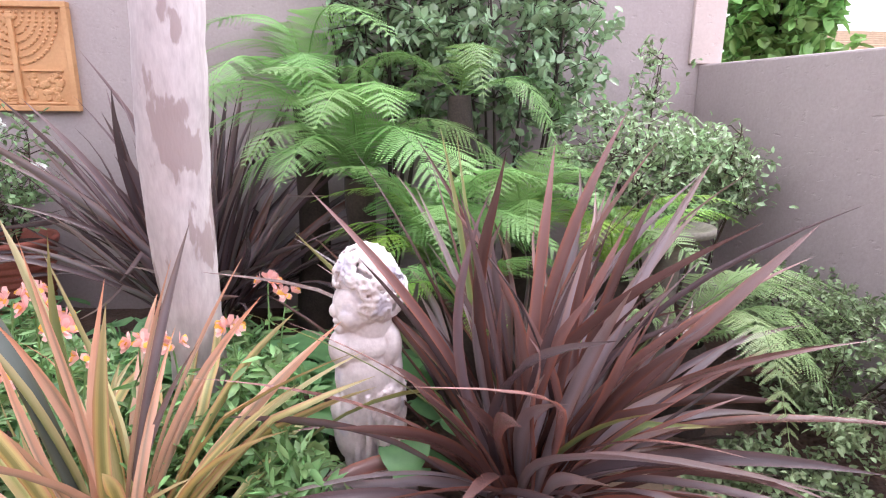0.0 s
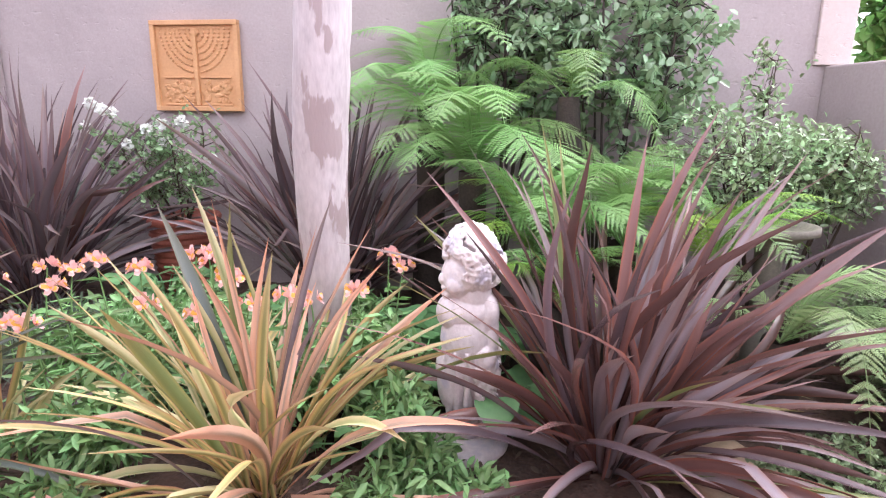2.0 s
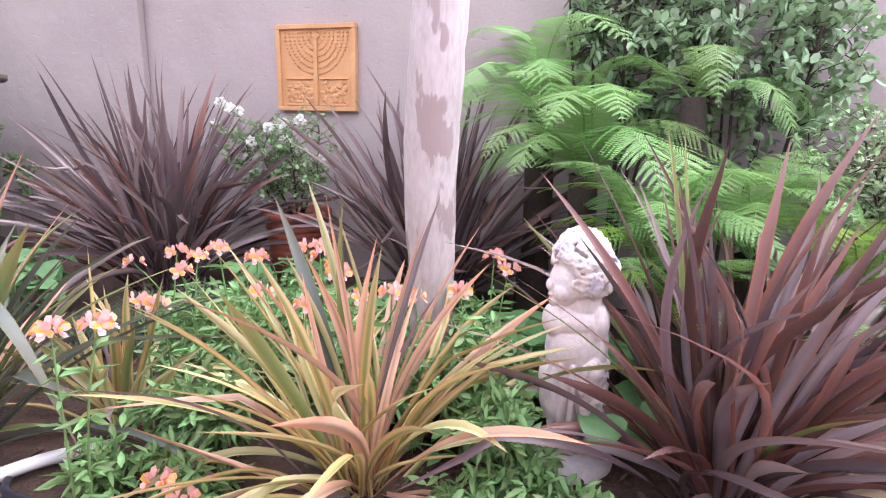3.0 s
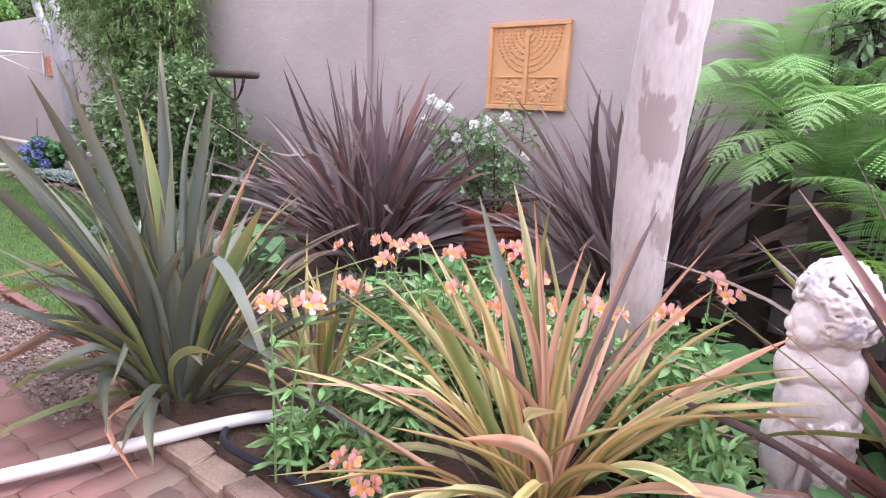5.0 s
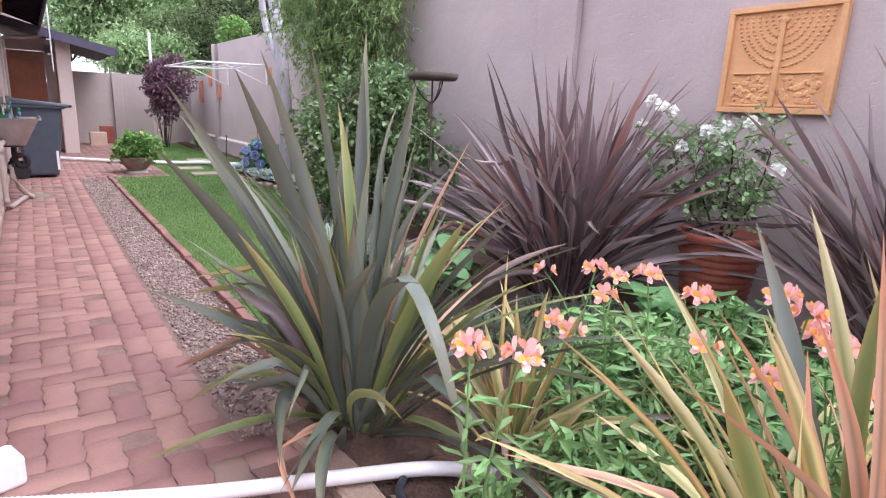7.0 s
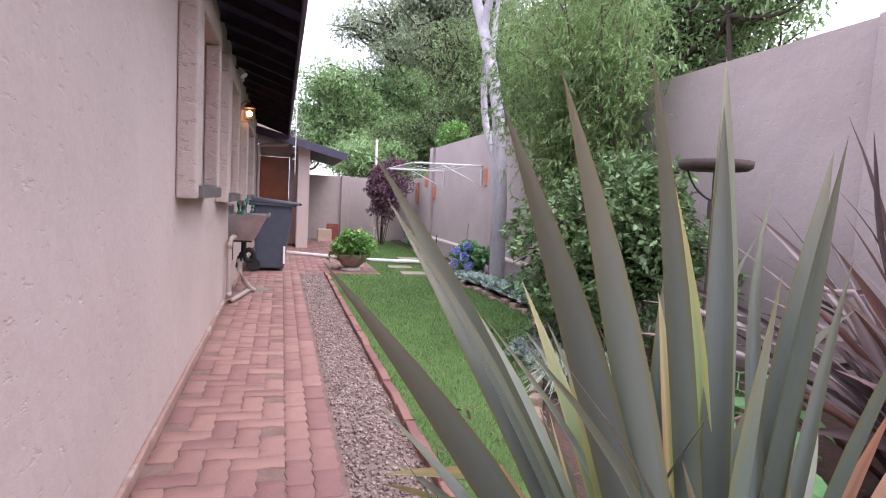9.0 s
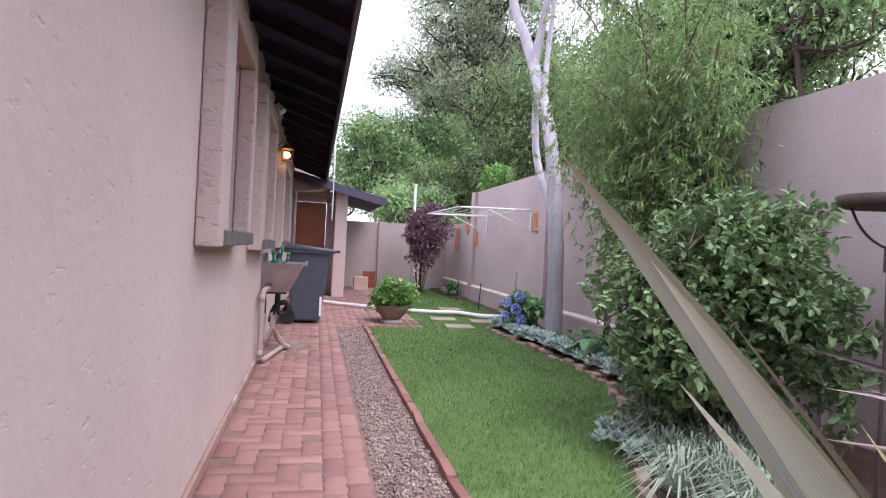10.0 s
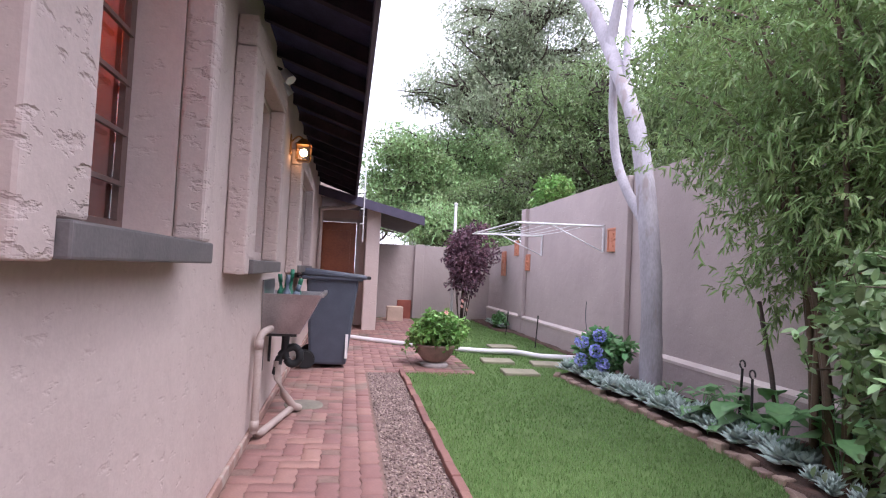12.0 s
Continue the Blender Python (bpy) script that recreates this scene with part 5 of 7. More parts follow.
# peach lilies and the herbage below them
def lily(x, y, z, seed):
    """One flowering stem: a leafy stalk with a head of striped trumpets."""
    rng = np.random.default_rng(seed)
    thing = empty("alstroemeria", (x, y, 0.03))
    lean = rng.normal(size=2) * 0.05
    top = np.array([lean[0], lean[1], z - 0.03])
    pts = bezier((0, 0, 0), (0, 0, top[2] * 0.6), top, 9)
    v, f = tube(pts, np.linspace(0.005, 0.003, 9), 5)
    stalk = raw("stem", v, f, M["leaf_herb"], thing, smooth=True)
    k = rng.uniform(0.12, 0.9, 26)
    pos = np.array([pts[int(q * 8)] for q in k])
    a = rng.uniform(0, 2 * np.pi, 26)
    v, f = leaf_cloud(pos, np.stack([np.cos(a), np.sin(a), np.full(26, 0.35)], 1), 0.085, 0.02, rng, droop=0.25)
    raw("foliage", v, f, M["leaf_herb"], thing)
    heads = rng.integers(3, 6)
    for j in range(heads):
        a = 2 * np.pi * j / heads + rng.uniform(0, 1)
        d = np.array([math.cos(a), math.sin(a), 0.45])
        c = top + d * 0.022
        pv, pf = bloom(c, 0.034, 4, None, rng, 2, d)
        yv, yf = bloom(c + d * 0.008, 0.028, 2, None, rng, 1, d + np.array([0.05, 0.1, 0]))
        v, f = gather([(pv, pf), (yv, yf)])
        raw("flower", v, f, [M["petalpink"], M["petalyellow"]], stalk, slots=[0] * len(pf) + [1] * len(yf))
    tagged(thing, "leafy stem of peach-pink lily flowers with yellow throats", "lily", "lilies in the bed")


rng = np.random.default_rng(71)
spots = [(-1.28, 2.08, 0.68), (-0.80, 2.29, 0.63), (-0.22, 2.35, 0.62), (-0.90, 2.16, 0.70), (-0.97, 2.12, 0.71), (-1.55, 2.15, 0.6), (-1.62, 2.1, 0.64), (-1.38, 2.0, 0.63), (-0.62, 2.0, 0.62), (-0.7, 1.95, 0.58),
         (-0.55, 2.05, 0.6), (-1.02, 2.0, 0.57), (-1.2, 1.25, 0.62), (-1.17, 1.28, 0.66), (-1.5, 1.85, 0.5), (-1.42, 1.88, 0.53), (-0.3, 2.25, 0.57), (-0.25, 2.4, 0.67), (-1.0, 2.35, 0.66), (-0.82, 1.9, 0.53),
         (-1.12, 2.05, 0.66), (-0.48, 2.2, 0.55), (-0.9, 1.38, 0.16), (-0.84, 1.36, 0.13), (-0.72, 2.05, 0.66), (-1.75, 2.3, 0.55)]
for k, (x, y, z) in enumerate(spots):
    lily(x, y, z, 100 + k)
for k in range(50):
    x, y = rng.uniform(-1.7, 0.15), rng.uniform(1.5, 2.95)
    if y < 1.9 and x < -1.25:
        continue
    if (x + 0.52) ** 2 + (y - 2.4) ** 2 < 0.03 or (x + 0.5) ** 2 + (y - 1.72) ** 2 < 0.05 or (x - 0.13) ** 2 + (y - 2.12) ** 2 < 0.05:
        continue
    h = rng.uniform(0.22, 0.5)
    shrub("herb", (x, y, 0.03), (x, y, h * 0.62), (0.16, 0.16, h * 0.42), 34, 9, 0.075, 0.022, M["leaf_herb"], "leafy green herb filling the bed", "plant", 200 + k, stems=4, stem_r=0.004, stem_mat=M["leaf_herb"], twig_len=0.12, show_twigs=False)

for k, (x, y, h) in enumerate(((-1.22, 1.38, 0.26), (-1.06, 1.46, 0.24), (-0.92, 1.44, 0.2), (-1.2, 1.62, 0.36), (-1.0, 1.62, 0.38), (-0.10, 1.62, 0.24), (0.02, 1.80, 0.26), (0.22, 1.72, 0.20))):
    shrub("herb", (x, y, 0.03), (x, y, h * 0.62), (0.13, 0.13, h * 0.42), 26, 9, 0.065, 0.021, M["leaf_herb"], "leafy green herb at the front of the bed", "plant", 260 + k, stems=4, stem_r=0.004, stem_mat=M["leaf_herb"], twig_len=0.11, show_twigs=False)


def broad_plant(x, y, n, size, seed, mat=None, z=0.03, height=0.25):
    """A clump of broad heart-shaped leaves on stalks."""
    rng = np.random.default_rng(seed)
    thing = empty("broad_leaf_plant", (x, y, z))
    for k in range(n):
        a, r = rng.uniform(0, 2 * np.pi), rng.uniform(0.03, 0.2)
        h = rng.uniform(0.35, 1.0) * height
        tip = np.array([math.cos(a) * r, math.sin(a) * r, h])
        v, f = tube(bezier((0, 0, 0), (tip[0] * 0.3, tip[1] * 0.3, h * 0.9), tip, 6), 0.004, 5)
        s = size * rng.uniform(0.6, 1.2)
        d = np.array([math.cos(a), math.sin(a), rng.uniform(-0.45, 0.1)])
        d /= np.linalg.norm(d)
        sd = np.cross(d, (0, 0, 1))
        sd /= np.linalg.norm(sd)
        up = np.cross(sd, d)
        rows = [(-0.12, 0.18), (-0.05, 0.42), (0.12, 0.55), (0.35, 0.53), (0.6, 0.40), (0.82, 0.2), (1.0, 0.01)]
        lv = []
        for q, w in rows:
            c = tip + d * q * s - np.array([0, 0, 1]) * 0.22 * q * q * s
            ripple = rng.normal() * 0.03 * s
            lv += [c - sd * w * s + up * (0.16 * w * s + ripple), c, c + sd * w * s + up * (0.16 * w * s - ripple)]
        lf = [[3 * i + j, 3 * i + j + 1, 3 * i + j + 4, 3 * i + j + 3] for i in range(6) for j in range(2)]
        v, f = gather([(v, f), (np.array(lv), np.array(lf))])
        raw("leaf", v, f, mat or M["leaf_broad"], thing, smooth=True)
    tagged(thing, "clump of broad green heart-shaped leaves on soil", "plant", "broad-leaved plants")


for k in range(22):
    a = rng.uniform(0, 2 * np.pi)
    broad_plant(-0.45 + rng.uniform(-0.75, 0.75), 2.55 + rng.uniform(-0.45, 0.5), 9, 0.13, 300 + k, height=0.3)
for k, (x, y) in enumerate(((-2.05, 3.15), (-1.75, 3.1), (-1.5, 3.0), (-0.1, 2.15), (-0.05, 2.3), (-0.2, 1.95))):
    broad_plant(x, y, 10, 0.15 if k < 3 else 0.08, 340 + k, height=0.35 if k < 3 else 0.2)

# stone bird bath among the ferns and the fallen slab
bath = lathe("bird_bath", [(0.0, 0.0), (0.12, 0.0), (0.10, 0.06), (0.05, 0.15), (0.04, 0.45), (0.05, 0.68), (0.11, 0.735), (0.15, 0.755), (0.15, 0.785), (0.135, 0.785), (0.11, 0.762), (0.0, 0.75)], M["bathstone"])
bath.location = (1.37, 2.78, 0.03)
bath.scale = (1.2, 1.2, 1.0)
tagged(bath, "shallow grey stone bird bath on a column", "bird bath")
slab = part("paving_slab", boxed(-0.17, 0.17, -0.17, 0.17, -0.02, 0.025, 0.008), M["slab"])
slab.matrix_world = pose(1.05, 2.0, 0.07, 2, 0, 32)
tagged(slab, "square sand-coloured paving slab lying on soil", "paving slab")

# kerb stones in front of the bed
rng = np.random.default_rng(91)
kerb = empty("kerb", (-0.6, 1.17, 0.0))
for k in range(26):
    x = -2.2 + 0.2 * k
    bm = boxed(-0.097, 0.097, -0.055, 0.055, -0.05, 0.045, 0.014)
    for v in bm.verts:
        v.co += Vector(rng.normal(size=3) * 0.004)
    ob = part("kerb_stone", bm, M["kerb"], kerb)
    ob.matrix_basis = pose(x + 0.6 + 0.0, rng.normal() * 0.006, rng.normal() * 0.006, rng.normal() * 2, rng.normal() * 2, rng.normal() * 3)
for k in range(2):
    ob = part("kerb_stone", boxed(-0.055, 0.055, -0.097, 0.097, -0.05, 0.05, 0.014), M["kerb"], kerb)
    ob.matrix_basis = pose(-2.3 + 0.6, 0.10 + 0.2 * k, 0, 0, 0, rng.normal() * 3)
structure(kerb, "row of rough brown kerb bricks edging the bed", "kerb")


def ribbed_pipe(name, points, r, mat, label, n=400, rib=0.0, sides=14):
    p = spline(points, n)
    rr = r * (1 + rib * (np.arange(n) % 2))
    v, f = tube(p, rr, sides)
    return tagged(raw(name, v, f, mat, smooth=rib == 0), label, "pipe")


ribbed_pipe("corrugated_pipe", [(-1.46, 1.60, 0.04), (-1.55, 1.40, 0.078), (-1.66, 1.13, 0.078), (-1.79, 0.84, 0.062), (-1.94, 0.56, 0.044), (-2.14, 0.20, 0.03)], 0.022, M["whiteplastic"], "white corrugated drain pipe lying over the kerb", 260, 0.11)
conn = part("pipe_connector", boxed(-0.06, 0.06, -0.07, 0.07, 0, 0.10, 0.015), M["whiteplastic"])
conn.matrix_world = pose(-2.26, 0.26, 0.0, 0, 0, 20)
tagged(conn, "white plastic pipe connector lying on the paving", "pipe fitting")
ribbed_pipe("drip_hose", [(-1.56, 1.30, 0.07), (-1.5, 1.25, 0.075), (-1.41, 1.24, 0.075), (-1.24, 1.26, 0.075), (-1.05, 1.275, 0.075), (-0.8, 1.3, 0.06)], 0.013, M["hosegreen"], "dark irrigation hose on the soil", 60)


# ---- along the path ----
def stuff(ob, label, category):
    return tagged(ob, label, category, kind="stuff")


# wheeled bin
wbin = empty("wheelie_bin", (-10.28, 0.55, 0.0))
bm = boxed(-0.22, 0.22, -0.22, 0.20, 0.04, 0.98, 0.03)
for v in bm.verts:
    k = v.co.z
    v.co.x *= 0.92 + 0.36 * k
    v.co.y = v.co.y * (0.92 + 0.42 * k) + 0.02 * k
part("body", bm, M["binplastic"], wbin)
bm = boxed(-0.31, 0.31, -0.32, 0.33, 0.955, 1.0, 0.015)
part("rim", bm, M["binplastic"], wbin)
bm = boxed(-0.32, 0.32, -0.33, 0.37, 1.002, 1.05, 0.02)
for v in bm.verts:
    if v.co.z > 1.03:
        v.co.z += 0.05 * (1 - ((v.co.y + 0.05) / 0.4) ** 2)
    if v.co.y > 0.2:
        v.co.z -= 0.03
lid = part("lid", bm, M["binplastic"], wbin, "hinged dark grey lid")
bm = bmesh.new()
box(bm, -0.12, 0.12, 0.34, 0.42, 0.975, 1.01, 0.012)
part("lid_handle", bm, M["rubber"], lid)
v, f = tube([(-0.25, -0.36, 0.98), (0.25, -0.36, 0.98)], 0.018, 10)
raw("grip_bar", v, f, M["binplastic"], wbin, smooth=True)
for sx in (-0.24, 0.24):
    bm = bmesh.new()
    bmesh.ops.create_cone(bm, cap_ends=True, segments=24, radius1=0.10, radius2=0.10, depth=0.055, matrix=pose(sx, -0.24, 0.10, 0, 90, 0))
    bmesh.ops.bevel(bm, geom=[e for e in bm.edges if len(e.link_faces) == 2 and e.calc_face_angle() > 1], offset=0.012, segments=2, affect="EDGES")
    part("wheel", bm, M["rubber"], wbin)
part("sticker", boxed(0.262, 0.266, 0.17, 0.20, 0.12, 0.38), M["whiteplastic"], wbin)
tagged(wbin, "dark grey plastic wheelie bin with closed lid", "wheelie bin")

# outside sink with its pipes
sink = empty("sink", (-8.05, 0.14, 0.0))
t, wd = 0.012, 0.26
bm = bmesh.new()
top, bot = 0.90, 0.62
ring = [(-0.30, 0.004), (0.30, 0.004), (0.30, 0.40), (-0.30, 0.40)]
ringb = [(-0.22, 0.004), (0.22, 0.004), (0.22, 0.26), (-0.22, 0.26)]
vs = [bm.verts.new((x, y, top)) for x, y in ring] + [bm.verts.new((x, y, bot)) for x, y in ringb]
inn = [bm.verts.new((x * 0.95, y * 0.93 + 0.012, top)) for x, y in ring] + [bm.verts.new((x * 0.94, y * 0.92 + 0.012, bot + 0.012)) for x, y in ringb]
for i in range(4):
    j = (i + 1) % 4
    bm.faces.new((vs[i], vs[j], vs[4 + j], vs[4 + i]))
    bm.faces.new((inn[j], inn[i], inn[4 + i], inn[4 + j]))
    bm.faces.new((vs[j], vs[i], inn[i], inn[j]))
bm.faces.new(vs[4:])
bm.faces.new(inn[4:][::-1])
bmesh.ops.recalc_face_normals(bm, faces=bm.faces)
part("basin", bm, M["steel"], sink, "dull stainless steel basin")
part("rim", boxed(-0.315, 0.315, 0.395, 0.42, 0.885, 0.915, 0.006), M["steel"], sink)
part("backsplash", boxed(-0.30, 0.30, 0.003, 0.014, 0.90, 0.99), M["steel"], sink)
v, f = tube(spline([(0.0, 0.15, 0.63), (0.0, 0.15, 0.45), (0.0, 0.19, 0.38), (0.0, 0.25, 0.40), (0.0, 0.25, 0.47), (0.0, 0.2, 0.50), (0.0, 0.12, 0.44), (0.0, 0.09, 0.3)], 50), 0.028, 10)
raw("trap", v, f, M["rubber"], sink, smooth=True, slots=None)
v, f = tube([(0.0, 0.10, 0.40), (0.0, 0.10, 0.30), (0.0, 0.11, 0.27), (-0.02, 0.15, 0.16), (-0.10, 0.22, 0.05), (-0.16, 0.26, 0.02)], 0.029, 10)
raw("waste_pipe", v, f, M["beigepipe"], sink, smooth=True)
for x in (-0.2, 0.2):
    bm = bmesh.new()
    box(bm, x - 0.012, x + 0.012, 0.004, 0.24, 0.60, 0.618, 0.002)
    box(bm, x - 0.012, x + 0.012, 0.004, 0.022, 0.36, 0.60, 0.002)
    part("bracket", bm, M["iron"], sink)
tagged(sink, "stainless steel outdoor sink fixed to the wall", "sink")
pipe = empty("standpipe", (-7.42, 0.19, 0.0))
v, f = tube([(-0.35, 0.02, 0.66), (-0.06, 0.02, 0.67), (-0.015, 0.012, 0.66), (0.0, 0.0, 0.63), (0.0, 0.0, 0.1), (0.0, 0.0, 0.06), (-0.03, 0.012, 0.032), (-0.08, 0.03, 0.03), (-0.8, 0.17, 0.03)], 0.025, 10)
raw("run", v, f, M["beigepipe"], pipe, smooth=True)
for z in (0.6, 0.1):
    bm = bmesh.new()
    bmesh.ops.create_cone(bm, cap_ends=True, segments=16, radius1=0.028, radius2=0.028, depth=0.06, matrix=pose(0, 0, z))
    part("collar", bm, M["beigepipe"], pipe, smooth=True)
tagged(pipe, "beige painted waste pipe along the wall", "pipe")
drain = lathe("drain_cover", [(0.0, 0.012), (0.13, 0.012), (0.15, 0.006), (0.155, -0.01)], M["bathstone"], seg=28)
drain.location = (-8.4, 0.42, 0.0)
tagged(drain, "round grey drain cover in the paving", "drain cover")
rng = np.random.default_rng(17)
for k, (x, z, mat) in enumerate(((-8.2, 0.30, "greenplastic"), (-8.12, 0.34, "greenplastic"), (-8.05, 0.28, "greenplastic"), (-8.16, 0.26, "greenplastic"), (-7.98, 0.30, "bluegrey"), (-7.92, 0.24, "bluegrey"))):
    ob = lathe("bottle", [(0.0, 0.0), (0.035, 0.0), (0.037, 0.12), (0.030, 0.17), (0.012, 0.20), (0.012, z * 0.8), (0.016, z * 0.8), (0.016, z), (0.0, z)], M[mat], seg=14)
    ob.matrix_world = pose(x, 0.24 + 0.04 * (k % 3), 0.64 + 0.09, rng.normal() * 6, rng.normal() * 6, 0)
    tagged(ob, "green plastic bottle standing in the sink" if mat == "greenplastic" else "blue-grey plastic bottle standing in the sink", "bottle", "bottles in the sink")

# lantern and floodlights
lan = empty("wall_lantern", (-8.95, 0.14, 2.1))
part("back_plate", boxed(-0.04, 0.04, 0.002, 0.015, -0.02, 0.16, 0.003), M["brass"], lan)
v, f = tube(spline([(0, 0.012, 0.10), (0, 0.07, 0.15), (0, 0.12, 0.12)], 12), 0.008, 6)
raw("arm", v, f, M["brass"], lan, smooth=True)
bm = bmesh.new()
bmesh.ops.create_cone(bm, cap_ends=True, segments=4, radius1=0.10, radius2=0.03, depth=0.06, matrix=pose(0, 0.12, 0.10, 0, 0, 45))
part("cap", bm, M["brass"], lan)
bm = bmesh.new()
for a in range(4):
    x, y = 0.058 * (1 if a in (0, 3) else -1), 0.058 * (1 if a < 2 else -1)
    box(bm, x - 0.006, x + 0.006, 0.12 + y - 0.006, 0.12 + y + 0.006, -0.06, 0.075)
box(bm, -0.05, 0.05, 0.07, 0.17, -0.075, -0.06, 0.004)
part("cage", bm, M["brass"], lan)
bm = bmesh.new()
bmesh.ops.create_icosphere(bm, subdivisions=2, radius=0.036, matrix=pose(0, 0.12, 0.005))
part("bulb", bm, M["bulb"], lan, "glowing warm bulb", smooth=True)
tagged(lan, "brass wall lantern with a glowing warm bulb", "lantern")
for k, (x, y) in enumerate(((-7.75, 0.20), (-7.45, 0.24))):
    fl = empty("floodlight", (x, y, 2.36))
    bm = bmesh.new()
    bmesh.ops.create_cone(bm, cap_ends=True, segments=20, radius1=0.035, radius2=0.024, depth=0.09, matrix=pose(0, 0.02, -0.05, 35, 25 * (1 - 2 * k), 0))
    part("head", bm, M["galv"], fl, smooth=False)
    v, f = tube([(0, 0, -0.02), (0, -y + 0.135, 0.02)], 0.010, 6)
    raw("stem", v, f, M["iron"], fl)
    tagged(fl, "small grey spotlight under the eave", "spotlight", "spotlights")

# brick edging of the lawn
edge = empty("lawn_edging", (-6.6, 1.335, 0.0))
rng = np.random.default_rng(93)
bm = boxed(-0.108, 0.108, -0.026, 0.026, -0.05, 0.035, 0.006)
first = part("edging_brick", bm, M["edge"], edge)
for k in range(36):
    ob = first if k == 0 else new("edging_brick", first.data)
    ob.parent = edge
    ob.matrix_basis = pose(-3.28 + 0.222 * k * 0.985, rng.normal() * 0.004, rng.normal() * 0.004, rng.normal() * 2, rng.normal() * 1.2, rng.normal() * 1.5)
structure(edge, "thin row of red bricks edging the lawn", "edging")


def bed_edge(x):
    """The front edge of the border along the lawn."""
    return float(np.interp(x, [-17, -14.6, -14.3, -10.4, -9.9, -7, -6, -5.2, -4.4, -3.6, -3.0], [3.6, 3.6, 3.86, 3.86, 3.10, 3.28, 3.0, 2.55, 2.2, 1.85, 1.3]))


border = empty("border_edging", (-6.0, 3.1, 0.0))
for k in range(43):
    x = -10.05 + 0.155 * k
    ob = part("edging_stone", boxed(-0.07, 0.07, -0.035, 0.035, -0.05, 0.035, 0.012), M["kerb"], border)
    ob.matrix_basis = pose(x + 6.0, bed_edge(x) - 3.1 + rng.normal() * 0.02, rng.normal() * 0.01, rng.normal() * 5, rng.normal() * 5, math.degrees(math.atan2(bed_edge(x + 0.1) - bed_edge(x - 0.1), 0.2)) + rng.normal() * 6)
structure(border, "uneven row of half-buried brown stones along the border", "edging")

# potted geranium bowl on the paving
bowl = empty("planter", (-10.38, 1.76, 0.0))
bowl.scale = (0.82, 0.82, 0.9)
lathe("foot", [(0.0, -0.01), (0.19, -0.01), (0.20, 0.03), (0.16, 0.06), (0.0, 0.06)], M["greystone"], bowl)
lathe("bowl", [(0.10, 0.06), (0.17, 0.08), (0.24, 0.16), (0.27, 0.24), (0.29, 0.27), (0.29, 0.29), (0.26, 0.29), (0.24, 0.24), (0.0, 0.24)], M["kerb"], bowl)
tagged(bowl, "low round clay planter bowl on a foot", "planter")
ger = shrub("geranium", (-10.38, 1.76, 0.25), (-10.38, 1.76, 0.38), (0.40, 0.40, 0.30), 460, 9, 0.055, 0.046, M["leaf_ivy"], "bushy bright green geranium in the bowl", "plant", 81, stems=7, stem_r=0.008, twig_len=0.12, show_twigs=False, hollow=0.5)
for k in range(4):
    a = rng.uniform(0, 6.28)
    c = (math.cos(a) * 0.35, math.sin(a) * 0.35, 0.42 + rng.uniform(-0.05, 0.1))
    v, f = bloom(c, 0.03, 6, None, rng, 3, (math.cos(a), math.sin(a), 0.5))
    raw("flower", v, f, M["petalpink"], ger)

# hose over the lawn, stepping stones
ribbed_pipe("white_hose", [(-12.9, 0.6, 0.03), (-12.4, 1.2, 0.03), (-11.9, 1.9, 0.03), (-11.47, 2.56, 0.045), (-11.41, 3.0, 0.05), (-11.1, 3.3, 0.045), (-11.0, 3.6, 0.05), (-10.9, 3.95, 0.05)], 0.035, M["whiteplastic"], "long white hose lying across yard and lawn", 200)
for x, y in ((-12.21, 3.06), (-10.79, 2.62), (-10.0, 2.68), (-10.62, 3.22), (-11.6, 2.95)):
    ob = part("stepping_stone", boxed(-0.16, 0.16, -0.20, 0.20, -0.03, 0.032, 0.012), M["stepstone"])
    ob.matrix_world = pose(x, y, 0.0, 0, 0, rng.normal() * 8)
    tagged(ob, "flat sand-coloured stepping stone in the lawn", "stepping stone", "stepping stones")

# block by the yard wall
ob = part("stone_block", boxed(-0.18, 0.18, -0.17, 0.17, -0.012, 0.30, 0.01), M["block"])
ob.location = (-16.3, 1.75, 0.0)
tagged(ob, "pale sandstone block standing on the paving", "block")
ob = part("paving_slab", boxed(-0.03, 0.03, -0.16, 0.16, -0.012, 0.42, 0.01), M["terracotta"])
ob.location = (-16.86, 2.0, 0.0)
tagged(ob, "reddish slab leaning on the yard wall", "slab")

# folding clothes line on the wall
line = empty("clothes_line", (-12.0, 4.0, 1.8))
for x in (1.2, -1.25):
    pts = np.array([(x, -0.01, 0.0), (x + 0.1, -1.25, -0.03)])
    v, f = tube(pts, 0.015, 8)
    raw("arm", v, f, M["galv"], line, smooth=True)
    v, f = tube([(x, -0.02, 0.02), (x, -0.02, -0.34)], 0.015, 8)
    raw("wall_bracket", v, f, M["galv"], line, smooth=True)
    v, f = tube([(x, -0.03, -0.33), (x + 0.06, -0.75, -0.03)], 0.010, 6)
    raw("strut", v, f, M["galv"], line, smooth=True)
v, f = tube([(1.35, -1.25, -0.03), (-1.2, -1.25, -0.03)], 0.013, 8)
raw("front_bar", v, f, M["galv"], line, smooth=True)
for k in range(6):
    y = -0.25 - 0.17 * k
    v, f = tube(bezier((1.25, y, 0.0), (0, y, -0.06), (-1.2, y, 0.0), 8), 0.004, 4)
    raw("cord", v, f, M["galv"], line)
tagged(line, "white folding clothes line fixed to the wall", "clothes line")
v, f = tube([(-16.3, 3.0, 1.2), (-16.3, 3.0, 2.65)], 0.035, 10)
mast = empty("white_post", (-16.3, 3.0, 0.0))
